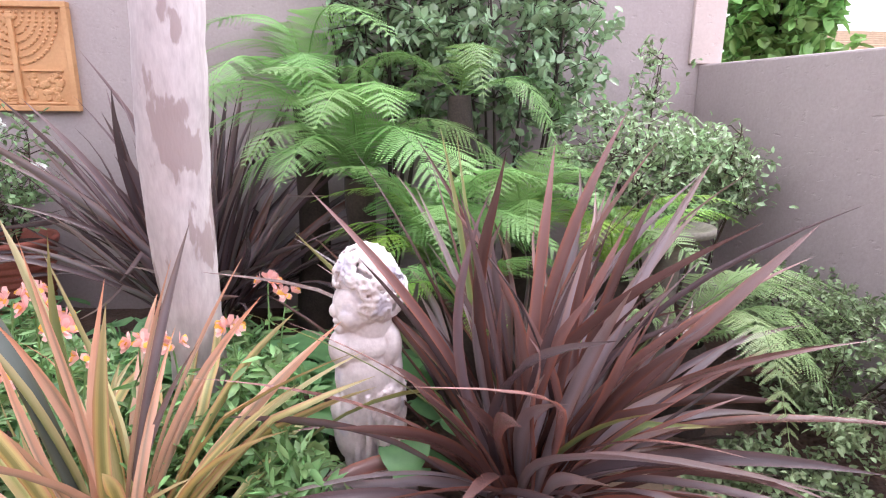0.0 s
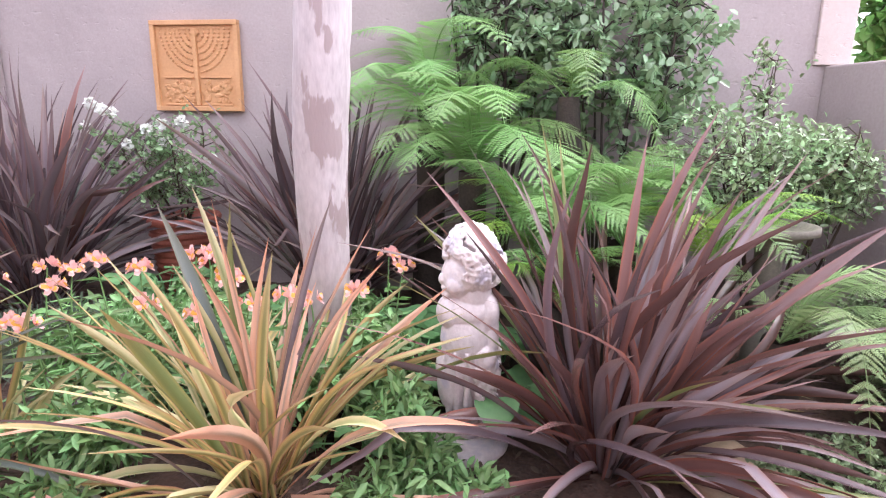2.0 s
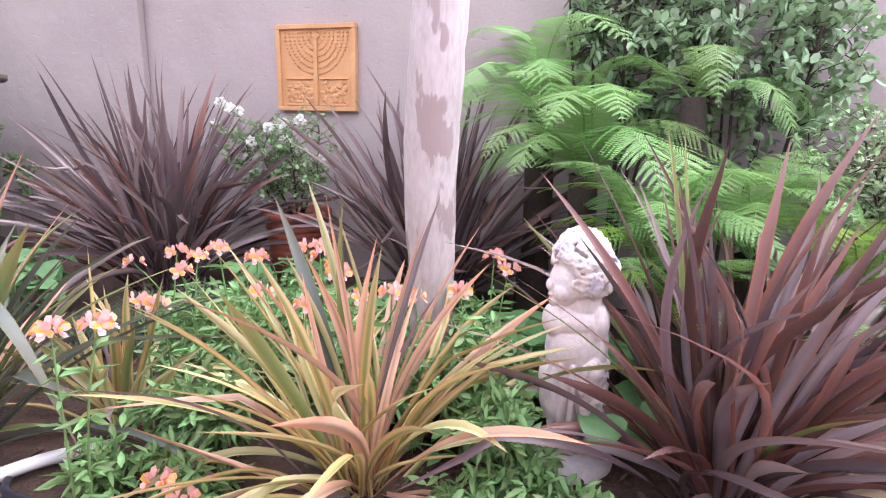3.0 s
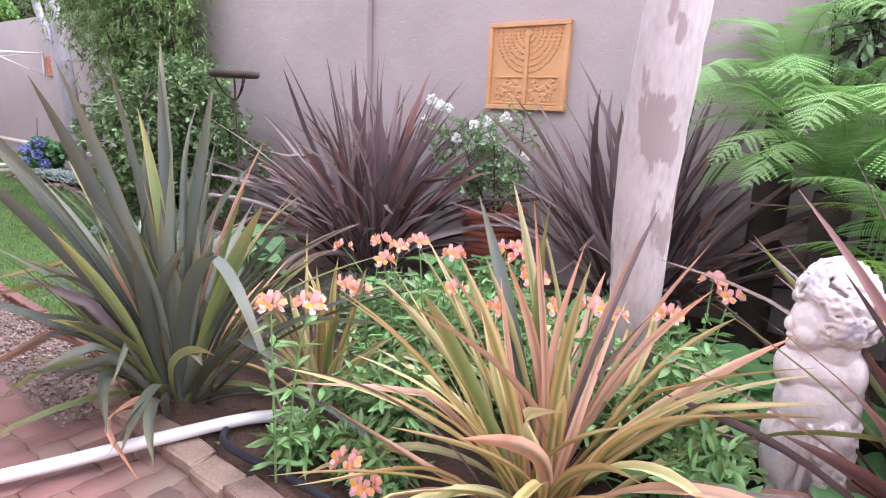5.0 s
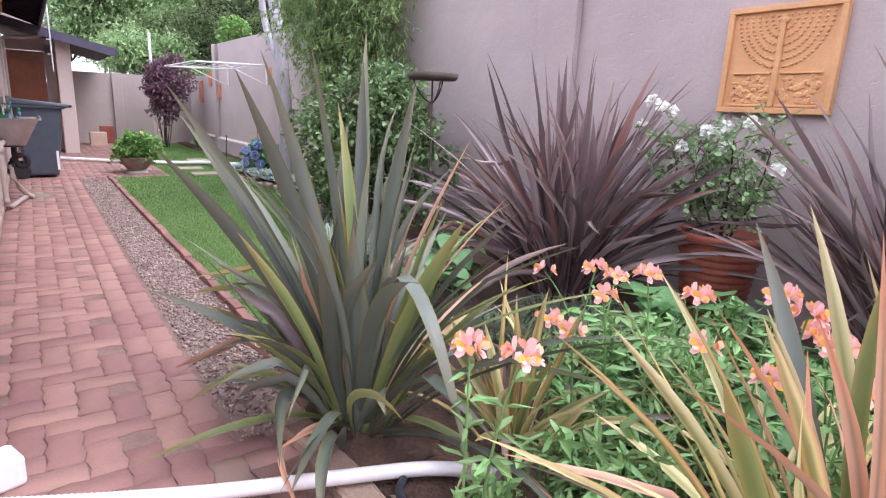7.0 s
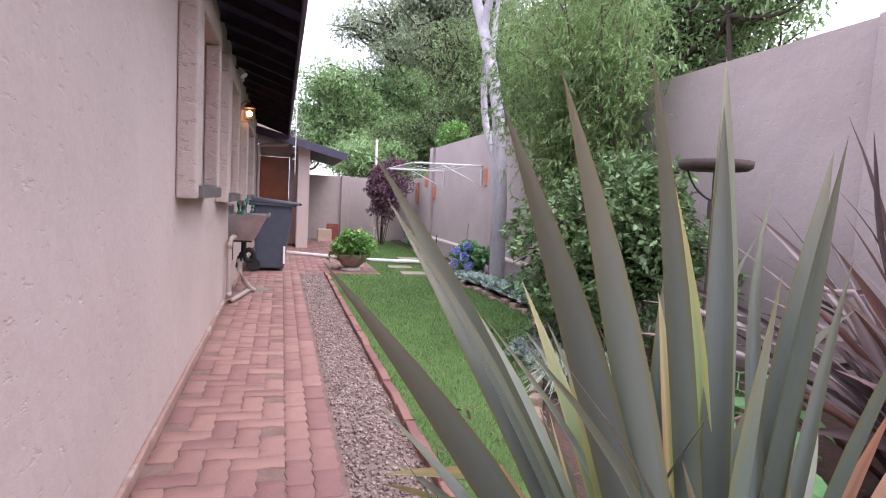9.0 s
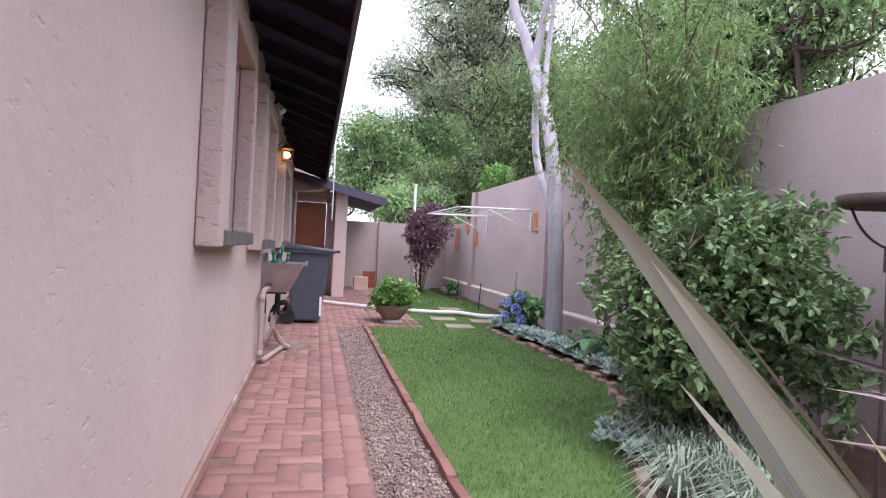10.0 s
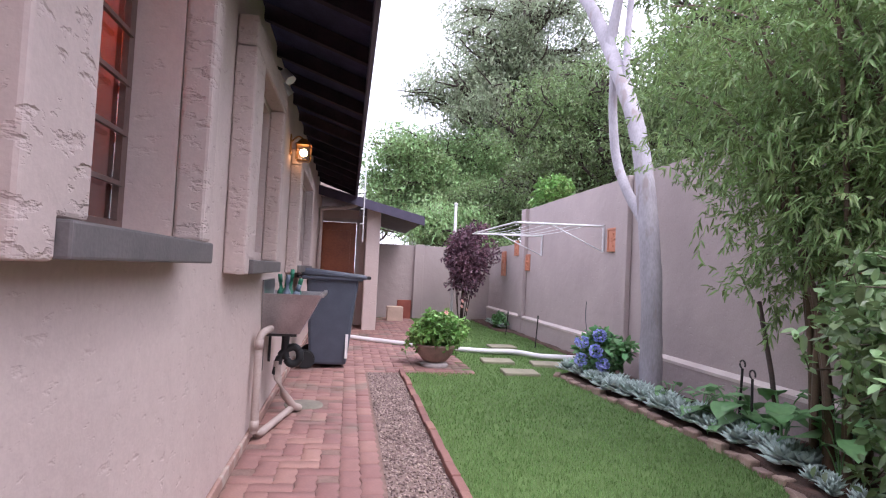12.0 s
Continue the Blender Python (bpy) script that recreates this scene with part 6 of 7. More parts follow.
v, f = tube([(0, 0, -0.02), (0, 0, 2.62)], 0.032, 10)
raw("post", v, f, M["galv"], mast, smooth=True)
lathe("cap", [(0.0, 2.66), (0.04, 2.64), (0.04, 2.60), (0.032, 2.60)], M["galv"], mast, 12)
tagged(mast, "slim white metal post standing by the plum tree", "post")

# small clay plaques
for x, z, w, h in ((-15.68, 1.34, 0.28, 0.52), (-14.76, 1.64, 0.22, 0.30), (-14.0, 1.35, 0.2, 0.30), (-10.48, 1.61, 0.34, 0.30)):
    y = 4.0 if x < -14.34 else (3.93 if -14.34 < x < -14.1 else 4.0)
    pq = empty("small_plaque", (x, 3.998, z))
    part("panel", boxed(-w / 2 + 0.02, w / 2 - 0.02, -0.022, 0, -h / 2 + 0.02, h / 2 - 0.02, 0.003), M["smallplaque"], pq)
    for b in ((-w / 2, w / 2, h / 2 - 0.025, h / 2), (-w / 2, w / 2, -h / 2, -h / 2 + 0.025)):
        part("frame", boxed(b[0], b[1], -0.035, 0, b[2], b[3], 0.003), M["smallplaque"], pq)
    for sx in (-1, 1):
        a, b2 = sorted((sx * w / 2, sx * (w / 2 - 0.025)))
        part("frame", boxed(a, b2, -0.034, 0, -h / 2 + 0.026, h / 2 - 0.026, 0.003), M["smallplaque"], pq)
    bm = bmesh.new()
    for k in range(9):
        r = bmesh.ops.create_icosphere(bm, subdivisions=1, radius=0.02)
        bmesh.ops.translate(bm, vec=(rng.uniform(-w / 4, w / 4), -0.022, rng.uniform(-h / 3, h / 3)), verts=r["verts"])
    part("relief", bm, M["smallplaque"], pq)
    tagged(pq, "small framed orange clay plaque on the wall", "wall plaque", "small clay plaques")

# bird feeder
feed = empty("bird_feeder", (-4.0, 2.98, 0.03))
lathe("tray", [(0.0, 1.37), (0.17, 1.37), (0.19, 1.385), (0.195, 1.42), (0.18, 1.42), (0.17, 1.395), (0.0, 1.39)], M["feederwood"], feed, 24)
v, f = tube(spline([(0, 0, -0.02), (0.01, 0, 0.7), (0, 0, 1.37)], 10), 0.008, 6)
raw("pole", v, f, M["feederwood"], feed, smooth=True)
for a in (0, 120, 240):
    d = np.array([math.cos(radians(a)), math.sin(radians(a)), 0])
    v, f = tube(bezier((0, 0, 1.2), d * 0.10 + np.array([0, 0, 1.24]), d * 0.14 + np.array([0, 0, 1.37]), 8), 0.006, 5)
    raw("brace", v, f, M["iron"], feed, smooth=True)
v, f = tube([(0.03, -0.03, 1.2), (0.03, -0.03, 1.10)], 0.018, 10)
raw("seed_bell", v, f, M["feederwood"], feed, smooth=True)
tagged(feed, "dark wooden bird feeder tray on an iron pole", "bird feeder")

# iron stakes and a loose cable
for x, y, h, lean in ((-7.58, 3.62, 0.48, 0.03), (-7.35, 3.55, 0.44, 0.0), (-12.3, 3.62, 0.42, 0.08), (-14.0, 3.62, 0.36, 0.1)):
    st = empty("garden_stake", (x, y, 0.02))
    v, f = tube([(0, 0, -0.03), (lean * 0.5, 0, h * 0.5), (lean, 0, h)], 0.010, 6)
    raw("rod", v, f, M["iron"], st)
    a = np.linspace(-0.5, 4.4, 12)
    v, f = tube(np.stack([lean + 0.03 * np.cos(a), 0 * a, h + 0.03 + 0.03 * np.sin(a)], 1), 0.007, 5)
    raw("hook", v, f, M["iron"], st)
    tagged(st, "short black iron garden stake with a hooked top", "garden stake", "garden stakes")
v, f = tube([(-7.12, 3.6, -0.02), (-7.25, 3.62, 0.5), (-7.42, 3.64, 1.0)], [0.018, 0.017, 0.016], 8)
tagged(raw("wooden_stake", v, f, M["feederwood"], smooth=True), "dark wooden stake leaning in the border", "stake")
v, f = tube(spline([(-10.45, 3.62, 0.02), (-10.55, 3.7, 0.35), (-10.85, 3.8, 0.6), (-10.98, 3.86, 0.8)], 20), 0.006, 5)
tagged(raw("cable", v, f, M["hosegreen"], smooth=True), "thin dark cable rising from the border", "cable")

# succulents, hydrangea and border plants
def rosette(x, y, r, seed):
    rng = np.random.default_rng(seed)
    thing = empty("succulent", (x, y, 0.045))
    pieces = []
    for row, (n, el, ln) in enumerate(((9, 15, 1.0), (8, 40, 0.85), (6, 62, 0.62), (4, 80, 0.4))):
        for k in range(n):
            a = 2 * np.pi * (k + 0.5 * row) / n + rng.normal() * 0.06
            e = radians(el + rng.normal() * 5)
            d = np.array([math.cos(a) * math.cos(e), math.sin(a) * math.cos(e), math.sin(e)])
            sd = np.array([-math.sin(a), math.cos(a), 0])
            up = np.cross(d, sd)
            c, L = np.array([0, 0, 0.03 + 0.012 * row]), r * ln
            w = L * 0.28
            q = np.array([c, c + d * L * 0.55 + sd * w - up * 0.002, c + d * L + np.array([0, 0, 0.01]), c + d * L * 0.55 - sd * w - up * 0.002, c + d * L * 0.5 + up * w * 0.35, c + d * L * 0.5 - up * w * 0.3])
            pieces.append((q, np.array([[0, 1, 4], [1, 2, 4], [2, 3, 4], [3, 0, 4], [1, 0, 5], [2, 1, 5], [3, 2, 5], [0, 3, 5]])))
    raw("rosette", *gather(pieces), M["succulent"], thing, smooth=True)
    tagged(thing, "pale blue-green fleshy rosette succulent", "succulent", "succulents along the border")


rng = np.random.default_rng(131)
for k in range(78):
    x = -10.0 + 3.4 * (k / 78) + rng.normal() * 0.03
    rosette(x, bed_edge(x) + 0.04 + rng.uniform(0, 0.26), rng.uniform(0.10, 0.17), 400 + k)
for k in range(14):
    x = rng.uniform(-6.6, -5.6)
    rosette(x, bed_edge(x) + 0.1 + rng.uniform(0, 0.2), rng.uniform(0.05, 0.10), 470 + k)
for k in range(10):
    rosette(-4.75 - rng.uniform(0, 0.6), bed_edge(-5.0) - 0.1 + rng.uniform(-0.1, 0.15), rng.uniform(0.06, 0.1), 490 + k)
hyd = shrub("hydrangea", (-9.6, 3.5, 0.03), (-9.6, 3.5, 0.32), (0.34, 0.28, 0.26), 130, 9, 0.10, 0.06, M["leaf_broad"], "hydrangea bush with pale blue flower heads", "hydrangea", 83, stems=7, stem_r=0.006, twig_len=0.14, show_twigs=False)
for dx, dy, dz in ((0.16, -0.14, 0.48), (0.26, -0.22, 0.33), (0.08, -0.30, 0.40), (0.30, -0.16, 0.20), (0.12, -0.32, 0.22)):
    pos = rng.normal(size=(80, 3))
    pos /= np.linalg.norm(pos, axis=1, keepdims=True)
    v, f = leaf_cloud(pos * 0.062 + np.array([dx, dy, dz]), np.cross(pos, rng.normal(size=(80, 3))), 0.036, 0.036, rng)
    raw("flower_head", v, f, M["petalblue"], hyd)
for k, (x, y, n, s, h) in enumerate(((-7.5, 3.5, 14, 0.16, 0.34), (-7.3, 3.55, 12, 0.18, 0.32), (-7.0, 3.5, 8, 0.2, 0.45), (-6.75, 3.55, 8, 0.2, 0.5), (-6.5, 3.45, 9, 0.2, 0.5), (-8.3, 3.5, 10, 0.09, 0.25), (-8.0, 3.6, 10, 0.09, 0.25), (-7.85, 3.5, 10, 0.09, 0.25), (-3.1, 2.6, 14, 0.15, 0.4), (-2.9, 2.3, 12, 0.15, 0.35), (-3.4, 2.7, 12, 0.14, 0.4))):
    broad_plant(x, y, n, s, 500 + k, height=h)


def tuft(x, y, r, n, mat, seed, label, group):
    rng = np.random.default_rng(seed)
    thing = empty("grass_tuft", (x, y, 0.03))
    a, th = rng.uniform(0, 2 * np.pi, n), np.radians(rng.uniform(10, 80, n))
    ln = r * rng.uniform(0.7, 1.2, n)
    out = np.stack([np.cos(a), np.sin(a), 0 * a], 1)
    foot = out * 0.03 * rng.uniform(0, 1, n)[:, None]
    p1 = foot + out * (np.sin(th) * ln * 0.55)[:, None] + np.array([0, 0, 1.0]) * (np.cos(th * 0.7) * ln * 0.6)[:, None]
    p2 = foot + out * (np.sin(th) * ln)[:, None] + np.array([0, 0, 1.0]) * (np.cos(th) * ln * 0.55)[:, None]
    sd = np.stack([-np.sin(a), np.cos(a), 0 * a], 1) * 0.004
    v = np.stack([foot - sd, foot + sd, p1 + sd, p1 - sd, p2 + sd * 0.3, p2 - sd * 0.3], 1).reshape(-1, 3)
    i = np.arange(n)[:, None] * 6
    f = np.concatenate([i + np.array([[0, 1, 2, 3]]), i + np.array([[3, 2, 4, 5]])], 1).reshape(-1, 4)
    raw("foliage", v, f, mat, thing)
    tagged(thing, label, "ornamental grass", group)


for k in range(34):
    x = rng.uniform(-5.6, -3.9)
    y = bed_edge(x) + 0.12 + rng.uniform(0, 0.45)
    tuft(x, y, rng.uniform(0.26, 0.38), 120, M["fescue"], 600 + k, "silvery blue-green tuft of ornamental grass", "silver grass tufts")
for k in range(14):
    tuft(rng.uniform(-2.4, -1.6), rng.uniform(2.2, 2.9), rng.uniform(0.22, 0.32), 120, M["mondo"], 650 + k, "dark green tuft of fine grass", "dark grass tufts")

# large bushes
bush = shrub("bush", (-5.12, 3.22, 0.03), (-5.27, 3.06, 0.86), (0.80, 0.62, 0.64), 760, 12, 0.062, 0.034, M["leaf_bush"], "dense spreading bush with oval green leaves", "bush", 86, stems=10, stem_r=0.018, twig_len=0.22, hollow=0.5, lumps=9)
rng = np.random.default_rng(186)
for c, r, n in (((-4.87, 3.11, 1.14), (0.45, 0.4, 0.42), 130), ((-5.67, 2.91, 1.08), (0.42, 0.4, 0.34), 100), ((-5.0, 2.71, 0.62), (0.48, 0.35, 0.42), 120), ((-4.57, 3.16, 0.78), (0.4, 0.4, 0.5), 110), ((-5.32, 3.26, 1.36), (0.4, 0.3, 0.3), 90)):
    (v, f), _ = twig_leaves(rng, np.array(c) - np.array([-5.12, 3.22, 0.03]), r, int(n * 1.4), 12, 0.064, 0.036, 0.2, hollow=0.4, lumps=6, up=0.6)
    raw("crown", v, f, M["leaf_bush"], bush)


def bamboo():
    rng = np.random.default_rng(87)
    thing = empty("bamboo", (-6.5, 3.6, 0.03))
    o = np.array([-6.5, 3.6, 0.03])
    pieces, tips = [], []
    for k in range(26):
        a = rng.uniform(0, 2 * np.pi)
        foot = np.array([math.cos(a) * 0.32, math.sin(a) * 0.14, -0.02])
        b = rng.uniform(0, 2 * np.pi)
        top = np.array([-0.5 + math.cos(b) * 1.25, -0.15 + math.sin(b) * 0.42, rng.uniform(2.3, 3.7)])
        p = bezier(foot, foot * 1.2 + np.array([0, 0, top[2] * 0.8]), top, 14)
        pieces.append(tube(p, np.linspace(0.022, 0.006, 14), 6))
        tips.append(p[4:])
    for v, f in pieces:
        raw("cane", v, f, M["cane"], thing, smooth=True)
    tips = np.concatenate(tips)
    n = 3000
    c = tips[rng.integers(0, len(tips), n)] + rng.normal(size=(n, 3)) * np.array([0.22, 0.17, 0.2])
    c[:, 1] = np.clip(c[:, 1], np.where(c[:, 2] < 1.5, -0.35, -1.1), 0.33)
    c[:, 2] = np.where((c[:, 2] < 1.2) & (c[:, 0] > -0.3), c[:, 2] + 1.2, c[:, 2])
    out = rng.normal(size=(n, 3)) + np.array([0, -0.3, -0.25])
    out /= np.linalg.norm(out, axis=1, keepdims=True)
    s = rng.uniform(0, 1, (n, 12))
    pos = c[:, None] + out[:, None] * s[..., None] * 0.26
    ld = out[:, None] * 0.8 + rng.normal(size=(n, 12, 3)) * 0.55 + np.array([0, 0, -0.25])
    raw("foliage", *leaf_cloud(pos.reshape(-1, 3), ld.reshape(-1, 3), 0.068, 0.015, rng, droop=0.2), M["leaf_bamboo"], thing)
    tagged(thing, "tall arching clump of bamboo with fine leaves", "bamboo")


bamboo()

# pale two-stemmed tree in the border
def forked_tree():
    base = (-8.8, 3.6, 0.0)
    thing = empty("tree", base)
    rng = np.random.default_rng(88)

    def stem(points, n):
        """Points as (along, across, height) from the foot."""
        return spline([(a, b, h) for a, b, h in points], n)

    main = stem([(0, 0, -0.05), (-0.02, 0, 0.4), (-0.06, 0, 1.1), (-0.20, 0, 1.9), (-0.34, 0, 2.4), (-0.57, 0, 2.9), (-1.13, 0, 3.73), (-1.72, 0, 4.5), (-2.3, 0, 5.2), (-2.65, 0, 6.4)], 60)
    left = stem([(-0.22, 0, 1.68), (-0.65, 0, 2.09), (-0.92, 0, 2.5), (-1.04, 0, 3.02), (-1.06, 0, 3.5), (-1.2, 0, 4.02)], 30)
    up = stem([(-1.2, 0, 3.85), (-1.13, 0.1, 4.6), (-0.9, 0.25, 5.9)], 20)
    twin = stem([(-0.75, 0, 3.2), (-0.95, 0.12, 4.2), (-0.8, 0.2, 5.6)], 20)
    raw("trunk", *tube(main, np.linspace(0.108, 0.07, 60) * (1 + rng.normal(size=60) * 0.03), 18), M["greybark"], thing, smooth=True)
    for line, r0, r1 in ((left, 0.056, 0.045), (up, 0.07, 0.035), (twin, 0.045, 0.025)):
        raw("limb", *tube(line, np.linspace(r0, r1, len(line)), 14), M["greybark"], thing, smooth=True)
    (v, f), _ = twig_leaves(rng, (-2.2, 0.1, 7.0), (2.0, 1.6, 1.2), 700, 10, 0.12, 0.03, 0.4)
    raw("crown", v, f, M["leaf_tree"], thing)
    tagged(thing, "tree with a pale grey forked trunk", "tree")


forked_tree()

# plum tree
plum = shrub("plum_tree", (-15.6, 3.1, 0.0), (-15.6, 3.1, 1.42), (0.70, 0.62, 0.84), 820, 10, 0.075, 0.04, M["leaf_plum"], "small round tree with dark purple leaves", "tree", 89, stems=4, stem_r=0.012, stem_mat=M["darkbark"], twig_len=0.2, hollow=0.35)
v, f = tube([(0, 0, -0.02), (0.01, 0, 0.4), (0, 0.01, 0.9)], [0.04, 0.035, 0.03], 10)
raw("trunk", v, f, M["darkbark"], plum, smooth=True)
for k in range(9):
    rosette(-15.9 + 0.14 * k, 3.75, 0.1, 700 + k)
shrub("low_plant", (-14.9, 3.75, 0.03), (-14.9, 3.75, 0.2), (0.3, 0.18, 0.16), 70, 8, 0.07, 0.035, M["leaf_broad"], "low green plant at the wall's foot", "plant", 91, stems=4, stem_r=0.005, twig_len=0.1, show_twigs=False)
shrub("creeper", (-13.3, 4.3, 2.30), (-13.6, 4.25, 2.55), (0.95, 0.3, 0.32), 520, 10, 0.08, 0.05, M["leaf_ivy"], "mound of light green creeper on the wall top", "creeper", 92, stems=6, stem_r=0.01, twig_len=0.15)
shrub("creeper", (3.1, 4.9, 0.0), (3.02, 4.9, 2.0), (0.44, 0.5, 0.95), 420, 10, 0.12, 0.09, M["leaf_ivy"], "bright green large-leaved creeper behind the side wall", "creeper", 94, stems=7, stem_r=0.015, twig_len=0.2)


# ---- trees and roof beyond the wall ----
def far_tree(base, top, blobs, leaf, lw, mat, label, seed, twigs=90, trunk_r=0.2, wood=None):
    """A tree beyond the wall: trunk, limbs to each clump, clumps of leaves. blobs: (centre, radii)."""
    rng = np.random.default_rng(seed)
    thing = empty("tree", base)
    o = np.asarray(base, dtype=float)
    pts = spline([(0, 0, -0.1), (rng.normal() * 0.2, rng.normal() * 0.2, top * 0.4), (rng.normal() * 0.4, rng.normal() * 0.4, top)], 24)
    raw("trunk", *tube(pts, np.linspace(trunk_r, trunk_r * 0.3, 24), 12), wood or M["darkbark"], thing, smooth=True)
    limbs, leaves = [], []
    for c, r in blobs:
        c = np.asarray(c, dtype=float) - o
        i = int(np.clip(np.argmin(abs(pts[:, 2] - (c[2] - 0.4 * np.linalg.norm(c[:2])))), 3, 23))
        mid = (pts[i] + c) / 2 + rng.normal(size=3) * 0.35
        limb = spline([pts[i], mid, c], 12)
        limbs.append(tube(limb, np.linspace(trunk_r * 0.45, trunk_r * 0.1, 12), 8))
        for k in range(4):
            e = c + rng.normal(size=3) * np.asarray(r) * 0.6
            limbs.append(tube(spline([limb[6 + k], (limb[8] + e) / 2 + rng.normal(size=3) * 0.2, e], 8), np.linspace(trunk_r * 0.18, trunk_r * 0.04, 8), 6))
        m = int(twigs * 11 * (r[0] * r[1] * r[2]) ** 0.5)
        d = rng.normal(size=(m, 3))
        d *= (rng.uniform(0, 1, m) ** 0.42 / np.linalg.norm(d, axis=1))[:, None]
        grain = np.array([noise.noise(Vector(q) * 2.6 + Vector(c)) for q in d])
        d = d[grain > rng.uniform(-0.5, 0.3, m)] * 1.18
        leaves.append(leaf_cloud(c + d * np.asarray(r), rng.normal(size=d.shape) + d * 0.5, leaf, lw, rng, droop=0.2))
    raw("crown_framework", *gather(limbs), wood or M["darkbark"], thing, smooth=True)
    raw("crown", *gather(leaves), mat, thing)
    tagged(thing, label, "tree", "trees beyond the wall")


rng = np.random.default_rng(140)


def clumps(cx, cy, cz, rx, ry, rz, n, size):
    out = []
    for k in range(n):
        d = rng.normal(size=3)
        d *= rng.uniform(0.3, 1.0) / np.linalg.norm(d)
        s = size * rng.uniform(0.7, 1.2)
        out.append(((cx + d[0] * rx, cy + d[1] * ry, cz + d[2] * rz), (s, s, s * 0.75)))
    return out


far_tree((-25, 3.0, 0), 5.5, clumps(-25, 2.6, 4.4, 1.4, 1.7, 2.0, 34, 0.8), 0.14, 0.07, M["leaf_bright"], "light green leafy tree beyond the yard wall", 141, 190)
far_tree((-26, 7.2, 0), 11.0, clumps(-26, 6.9, 8.4, 2.4, 4.4, 4.9, 80, 1.05), 0.15, 0.06, M["leaf_olive"], "large grey-green tree with dark crooked limbs", 142, 170, 0.36)
far_tree((-20.5, 8.0, 0), 7.0, clumps(-20.5, 8.0, 5.4, 1.8, 3.2, 3.4, 50, 0.8), 0.14, 0.05, M["leaf_tree"], "mid-green tree above the garden wall", 143, 160)
far_tree((-15.5, 9.5, 0), 8.0, clumps(-15.5, 9.0, 6.2, 2.9, 2.3, 3.6, 54, 0.85), 0.15, 0.055, M["leaf_tree"], "tall green tree behind the garden wall", 144, 150, 0.26)
far_tree((-11.5, 8.8, 0), 6.5, clumps(-11.6, 8.6, 5.0, 2.8, 1.7, 2.4, 44, 0.78), 0.13, 0.05, M["leaf_bright"], "green tree rising behind the tall wall", 145, 150, 0.2)
far_tree((-9.8, 8.3, 0), 6.0, clumps(-10.4, 8.8, 5.7, 2.8, 0.9, 1.6, 19, 0.6), 0.12, 0.05, M["leaf_bright"], "tree with bare dark trunk behind the tall wall", 146, 90, 0.09)
far_tree((-24.5, 4.9, 0), 5.8, clumps(-24.5, 4.7, 4.7, 1.4, 1.5, 1.7, 20, 0.85), 0.15, 0.06, M["leaf_bright"], "light green tree with a rounded crown beyond the walls", 151, 170, 0.16)
far_tree((-30, 1.2, 0), 4.2, clumps(-30, 1.6, 3.8, 1.4, 1.6, 1.2, 10, 0.8), 0.2, 0.06, M["leaf_olive"], "thin grey-green tree far beyond the roof", 147, 60)
far_tree((-34, 13, 0), 11.0, clumps(-34, 12.5, 8.5, 3, 6, 5.5, 36, 1.8), 0.28, 0.11, M["leaf_tree"], "large dark tree in the distance", 148, 80, 0.3)
far_tree((-20, 3.6, 0), 2.6, clumps(-20, 3.4, 2.3, 1.0, 1.7, 0.9, 18, 0.62), 0.13, 0.06, M["leaf_bright"], "light green bushy tree just over the yard wall", 149, 200, 0.12)
far_tree((-23, 5.6, 0), 4.0, clumps(-23, 5.4, 3.4, 1.2, 1.8, 1.4, 18, 0.8), 0.14, 0.055, M["leaf_tree"], "dense green tree behind the corner of the walls", 150, 180, 0.14)
# neighbour's roof
nb = empty("neighbour_house", (16, 16, 0))
bm = bmesh.new()
for y0, y1, s in ((14.0, 16.2, 1), (16.2, 18.4, -1)):
    r = bmesh.ops.create_cube(bm, size=1.0)
    for v in r["verts"]:
        y = y0 if v.co.y < 0 else y1
        z = (2.5 + 0.36 * (2.2 - abs(y - 16.2))) + (0.06 if v.co.z > 0 else -0.06)
        v.co = Vector((v.co.x * 13.0, y - 16, z))
part("roof", bm, M["slab"], nb, "pale tiled roof")
for k in range(10):
    y = 14.0 + k * 0.22
    z = 2.5 + 0.36 * (2.2 - abs(y - 16.2)) + 0.06
    part("tile_course", boxed(-6.5, 6.5, y - 16, y - 15.95, z, z + 0.045), M["slab"], nb)
part("wall", boxed(-6.2, 6.2, -1.7, 2.1, -0.06, 2.4), M["wallpaint"], nb)
tagged(nb, "neighbour's house with a pale tiled roof", "house")


# ---- pieces of the ground ----
def paver_mesh():
    """An interlocking brick with zigzag long sides and chamfered top."""
    L, W, gap, a = 0.222, 0.111, 0.0028, 0.012
    xs = np.linspace(-L / 2 + gap / 2, L / 2 - gap / 2, 5)
    zig = np.array([-a / 2, a / 2, -a / 2, a / 2, -a / 2])
    rim = [(x, -W / 2 + gap / 2 + z) for x, z in zip(xs, zig)] + [(x, W / 2 - gap / 2 + z) for x, z in zip(xs[::-1], zig[::-1])]
    rim = np.array(rim)
    inner = rim * np.array([0.988, 0.975])
    top = np.concatenate([inner, np.zeros((10, 1))], 1)
    mid = np.concatenate([rim, np.full((10, 1), -0.002)], 1)
    low = np.concatenate([rim, np.full((10, 1), -0.02)], 1)
    v = np.concatenate([top, mid, low])
    f = [[i, i + 1, 8 - i, 9 - i] for i in range(4)]
    for r in (0, 10):
        f += [[r + i, r + 10 + i, r + 10 + (i + 1) % 10, r + (i + 1) % 10] for i in range(10)]
    return v, np.array(f)


pv, pf = paver_mesh()
rng = np.random.default_rng(150)
near, rest = [], []


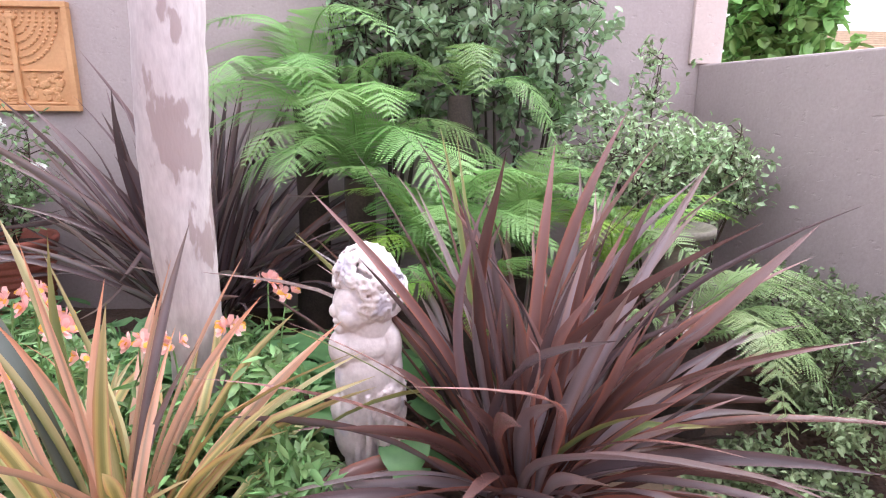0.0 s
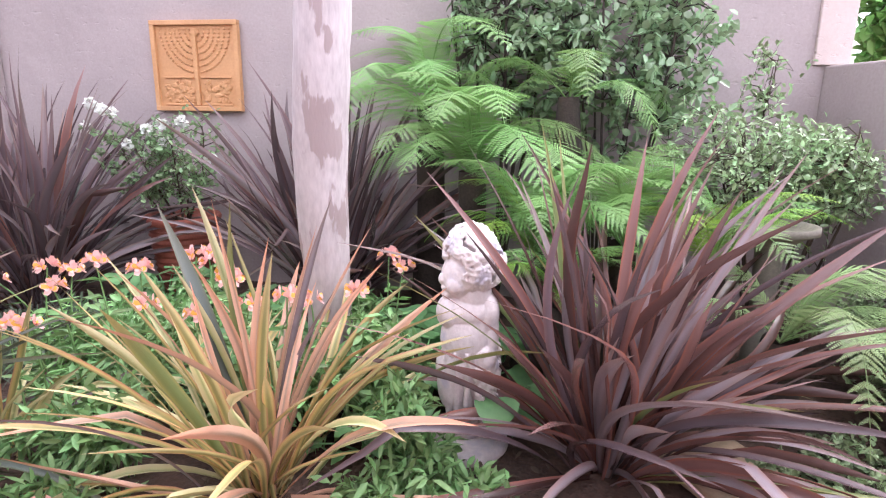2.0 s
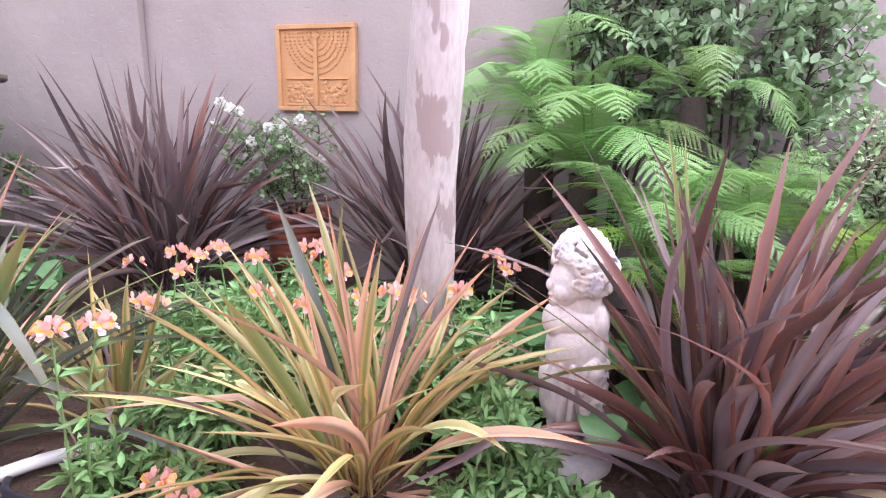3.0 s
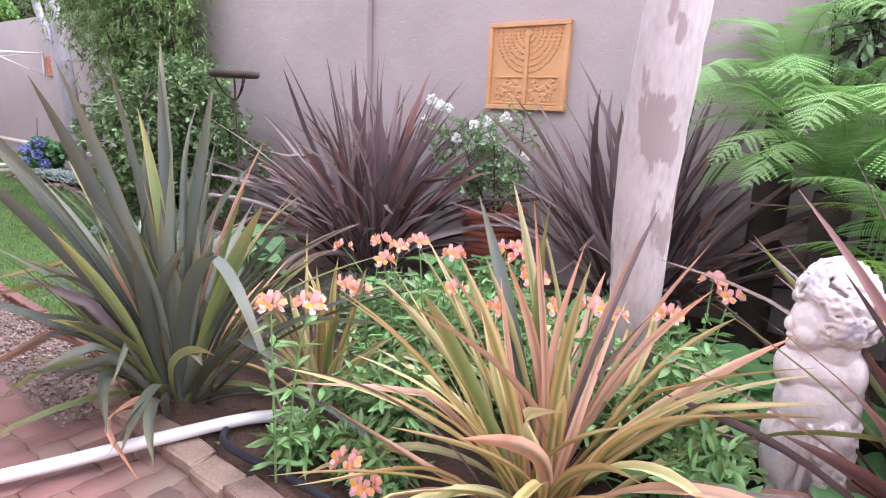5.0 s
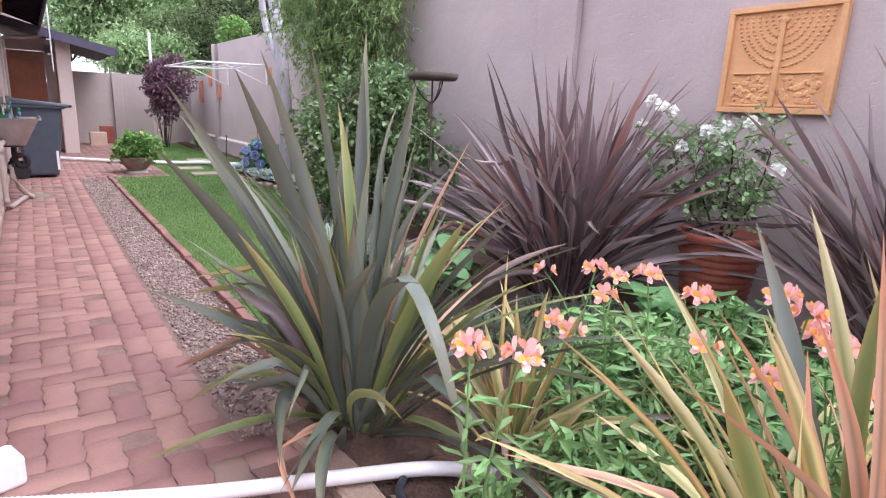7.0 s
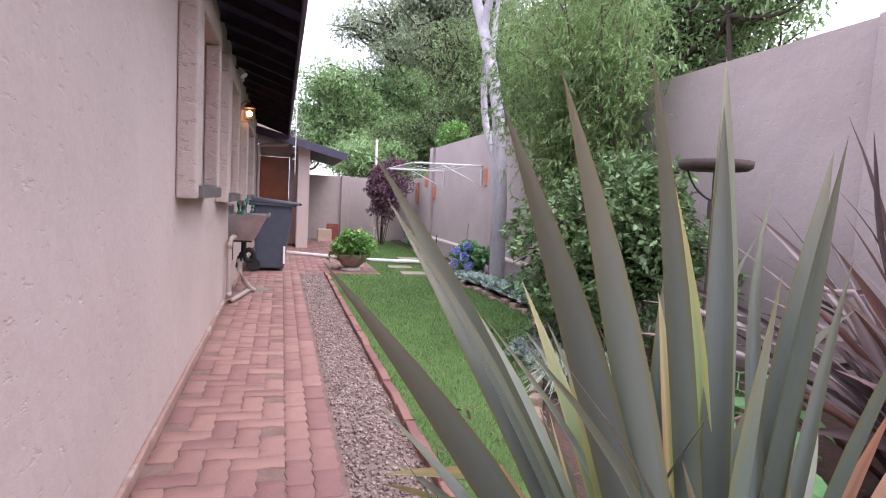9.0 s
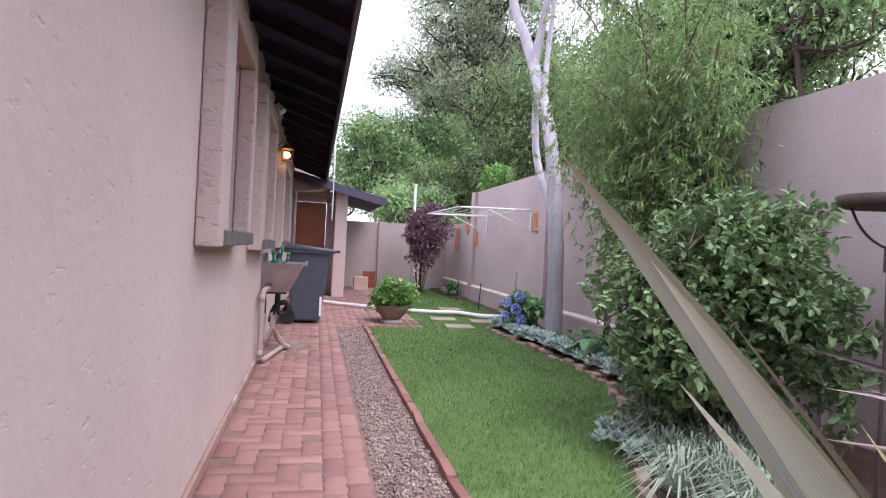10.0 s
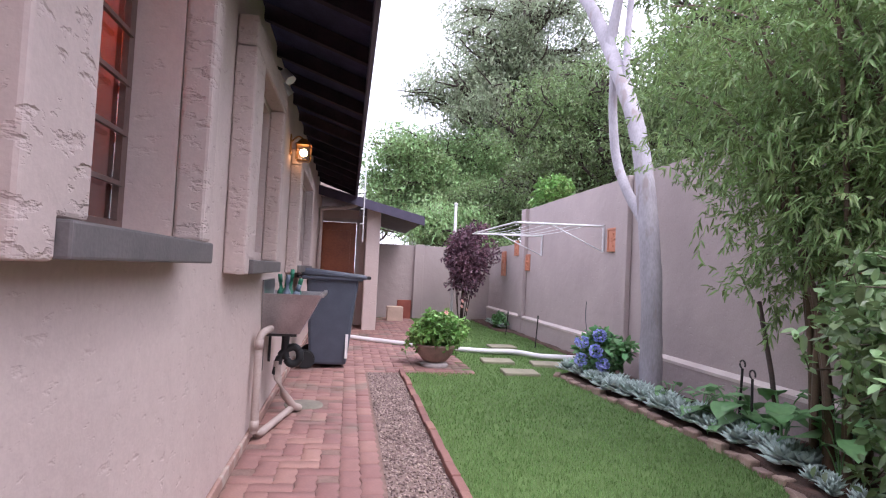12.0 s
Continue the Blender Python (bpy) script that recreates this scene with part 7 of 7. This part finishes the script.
def paved(x, y):
    """Whether a paver lies at this place."""
    if x < -16.9 or x > 2.6 or y > 2.12 or (y < 0.2 and x < -1.95) or (x < -14.95 and y < 1.3):
        return False
    if y > 0.93 and -9.93 < x < -2.15:
        return False
    if x > -2.3 and y > 1.06:
        return False
    return (x + 8.4) ** 2 + (y - 0.42) ** 2 >= 0.03


UNIT = 0.111
for i in range(-154, 26):
    for j in range(-8, 20):
        x, y = i * UNIT, 0.225 + j * UNIT
        if -9.93 < x < -2.2 and y > 0.75:
            # two courses laid along the path beside the gravel
            if (i + j) % 2 == 0 and paved(x, y):
                (near if -7.4 < x and len(near) < 300 else rest).append((x, y, 0))
            continue
        # herringbone
        k = (i - j) % 4
        if k == 0:
            spot = (x + UNIT / 2, y, 0)
        elif k == 3:
            spot = (x, y + UNIT / 2, 90)
        else:
            continue
        if not paved(spot[0], spot[1]) or (spot[2] and -9.93 < x < -2.2 and y > 0.66):
            continue
        (near if -6.9 < x < -2.0 and y > 0.15 and len(near) < 300 else rest).append(spot)
shared = None
for x, y, q in near:
    if shared is None:
        ob = raw("paver", pv, pf, M["brick"], path_bed)
        shared = ob.data
    else:
        ob = new("paver", shared)
        ob.parent = path_bed
    ob.matrix_basis = pose(x, y, rng.normal() * 0.0018, rng.normal() * 0.7, rng.normal() * 0.7, q + rng.normal() * 0.8)
rv, rf = [], []
turned = np.stack([-pv[:, 1], pv[:, 0], pv[:, 2]], 1)
for k, (x, y, q) in enumerate(rest):
    rv.append((turned if q else pv) + np.array([x, y, rng.normal() * 0.0018]))
    rf.append(pf + k * len(pv))
far_pavers = raw("pavers_rest", np.concatenate(rv), np.concatenate(rf), M["brickjoin"], path_bed)
tagged(far_pavers, "interlocking red clay pavers of the yard", kind="stuff")

# gravel
n = 9500
c = np.stack([rng.uniform(-9.88, -2.14, n), rng.uniform(0.97, 1.305, n), rng.uniform(-0.004, 0.006, n)], 1)
octa = np.array([[1, 0, 0], [-1, 0, 0], [0, 1, 0], [0, -1, 0], [0, 0, 1], [0, 0, -1]], dtype=float)
of = np.array([[0, 2, 4], [2, 1, 4], [1, 3, 4], [3, 0, 4], [2, 0, 5], [1, 2, 5], [3, 1, 5], [0, 3, 5]])
sz = rng.uniform(0.006, 0.012, (n, 1, 1)) * rng.uniform(0.6, 1.3, (n, 6, 1))
v = (octa[None] * sz * np.array([1, 1, 0.7]) + c[:, None])
v += rng.normal(size=v.shape) * 0.0018
stuff(raw("gravel", v.reshape(-1, 3), (np.arange(n)[:, None, None] * 6 + of[None]).reshape(-1, 3), M["gravel"], smooth=False), "loose brown and pinkish gravel stones", "gravel")

# grass
xs = np.concatenate([rng.uniform(-7.5, -3.2, 60000), rng.uniform(-17, -7.5, 70000)])
ys = rng.uniform(1.365, 3.92, len(xs))
lim = np.array([bed_edge(q) for q in xs])
ok = (ys < lim + rng.normal(size=len(xs)) * 0.02) & ~((xs < -9.95) & (ys < 2.16)) & ~((xs + 10.38) ** 2 + (ys - 1.76) ** 2 < 0.09)
xs, ys = xs[ok], ys[ok]
n = len(xs)
a = rng.uniform(0, 2 * np.pi, n)
hgt = rng.uniform(0.012, 0.032, n)
tipo = np.stack([np.cos(a), np.sin(a)], 1) * (hgt * rng.uniform(0.1, 0.8, n))[:, None]
wd = 0.0026 + 0.0016 * (xs < -7.5)
foot = np.stack([xs, ys, np.full(n, -0.004)], 1)
sd = np.stack([-np.sin(a), np.cos(a), 0 * a], 1) * wd[:, None]
tip = foot + np.concatenate([tipo, hgt[:, None]], 1)
v = np.stack([foot - sd, foot + sd, tip], 1).reshape(-1, 3)
stuff(raw("grass", v, np.arange(3 * n).reshape(-1, 3), M["grass"]), "short fresh green lawn grass", "grass")

# fallen leaves and bits on the soil
n = 700
xs, ys = rng.uniform(-4.2, 2.2, n), rng.uniform(1.25, 3.6, n)
pos = np.stack([xs, ys, np.full(n, 0.062)], 1)
v, f = leaf_cloud(pos, np.stack([rng.normal(size=n), rng.normal(size=n), rng.normal(size=n) * 0.15], 1), 0.05, 0.018, rng)
stuff(raw("leaf_litter", v, f, M["cane"]), "dry brown leaf litter on the soil", "leaf litter")
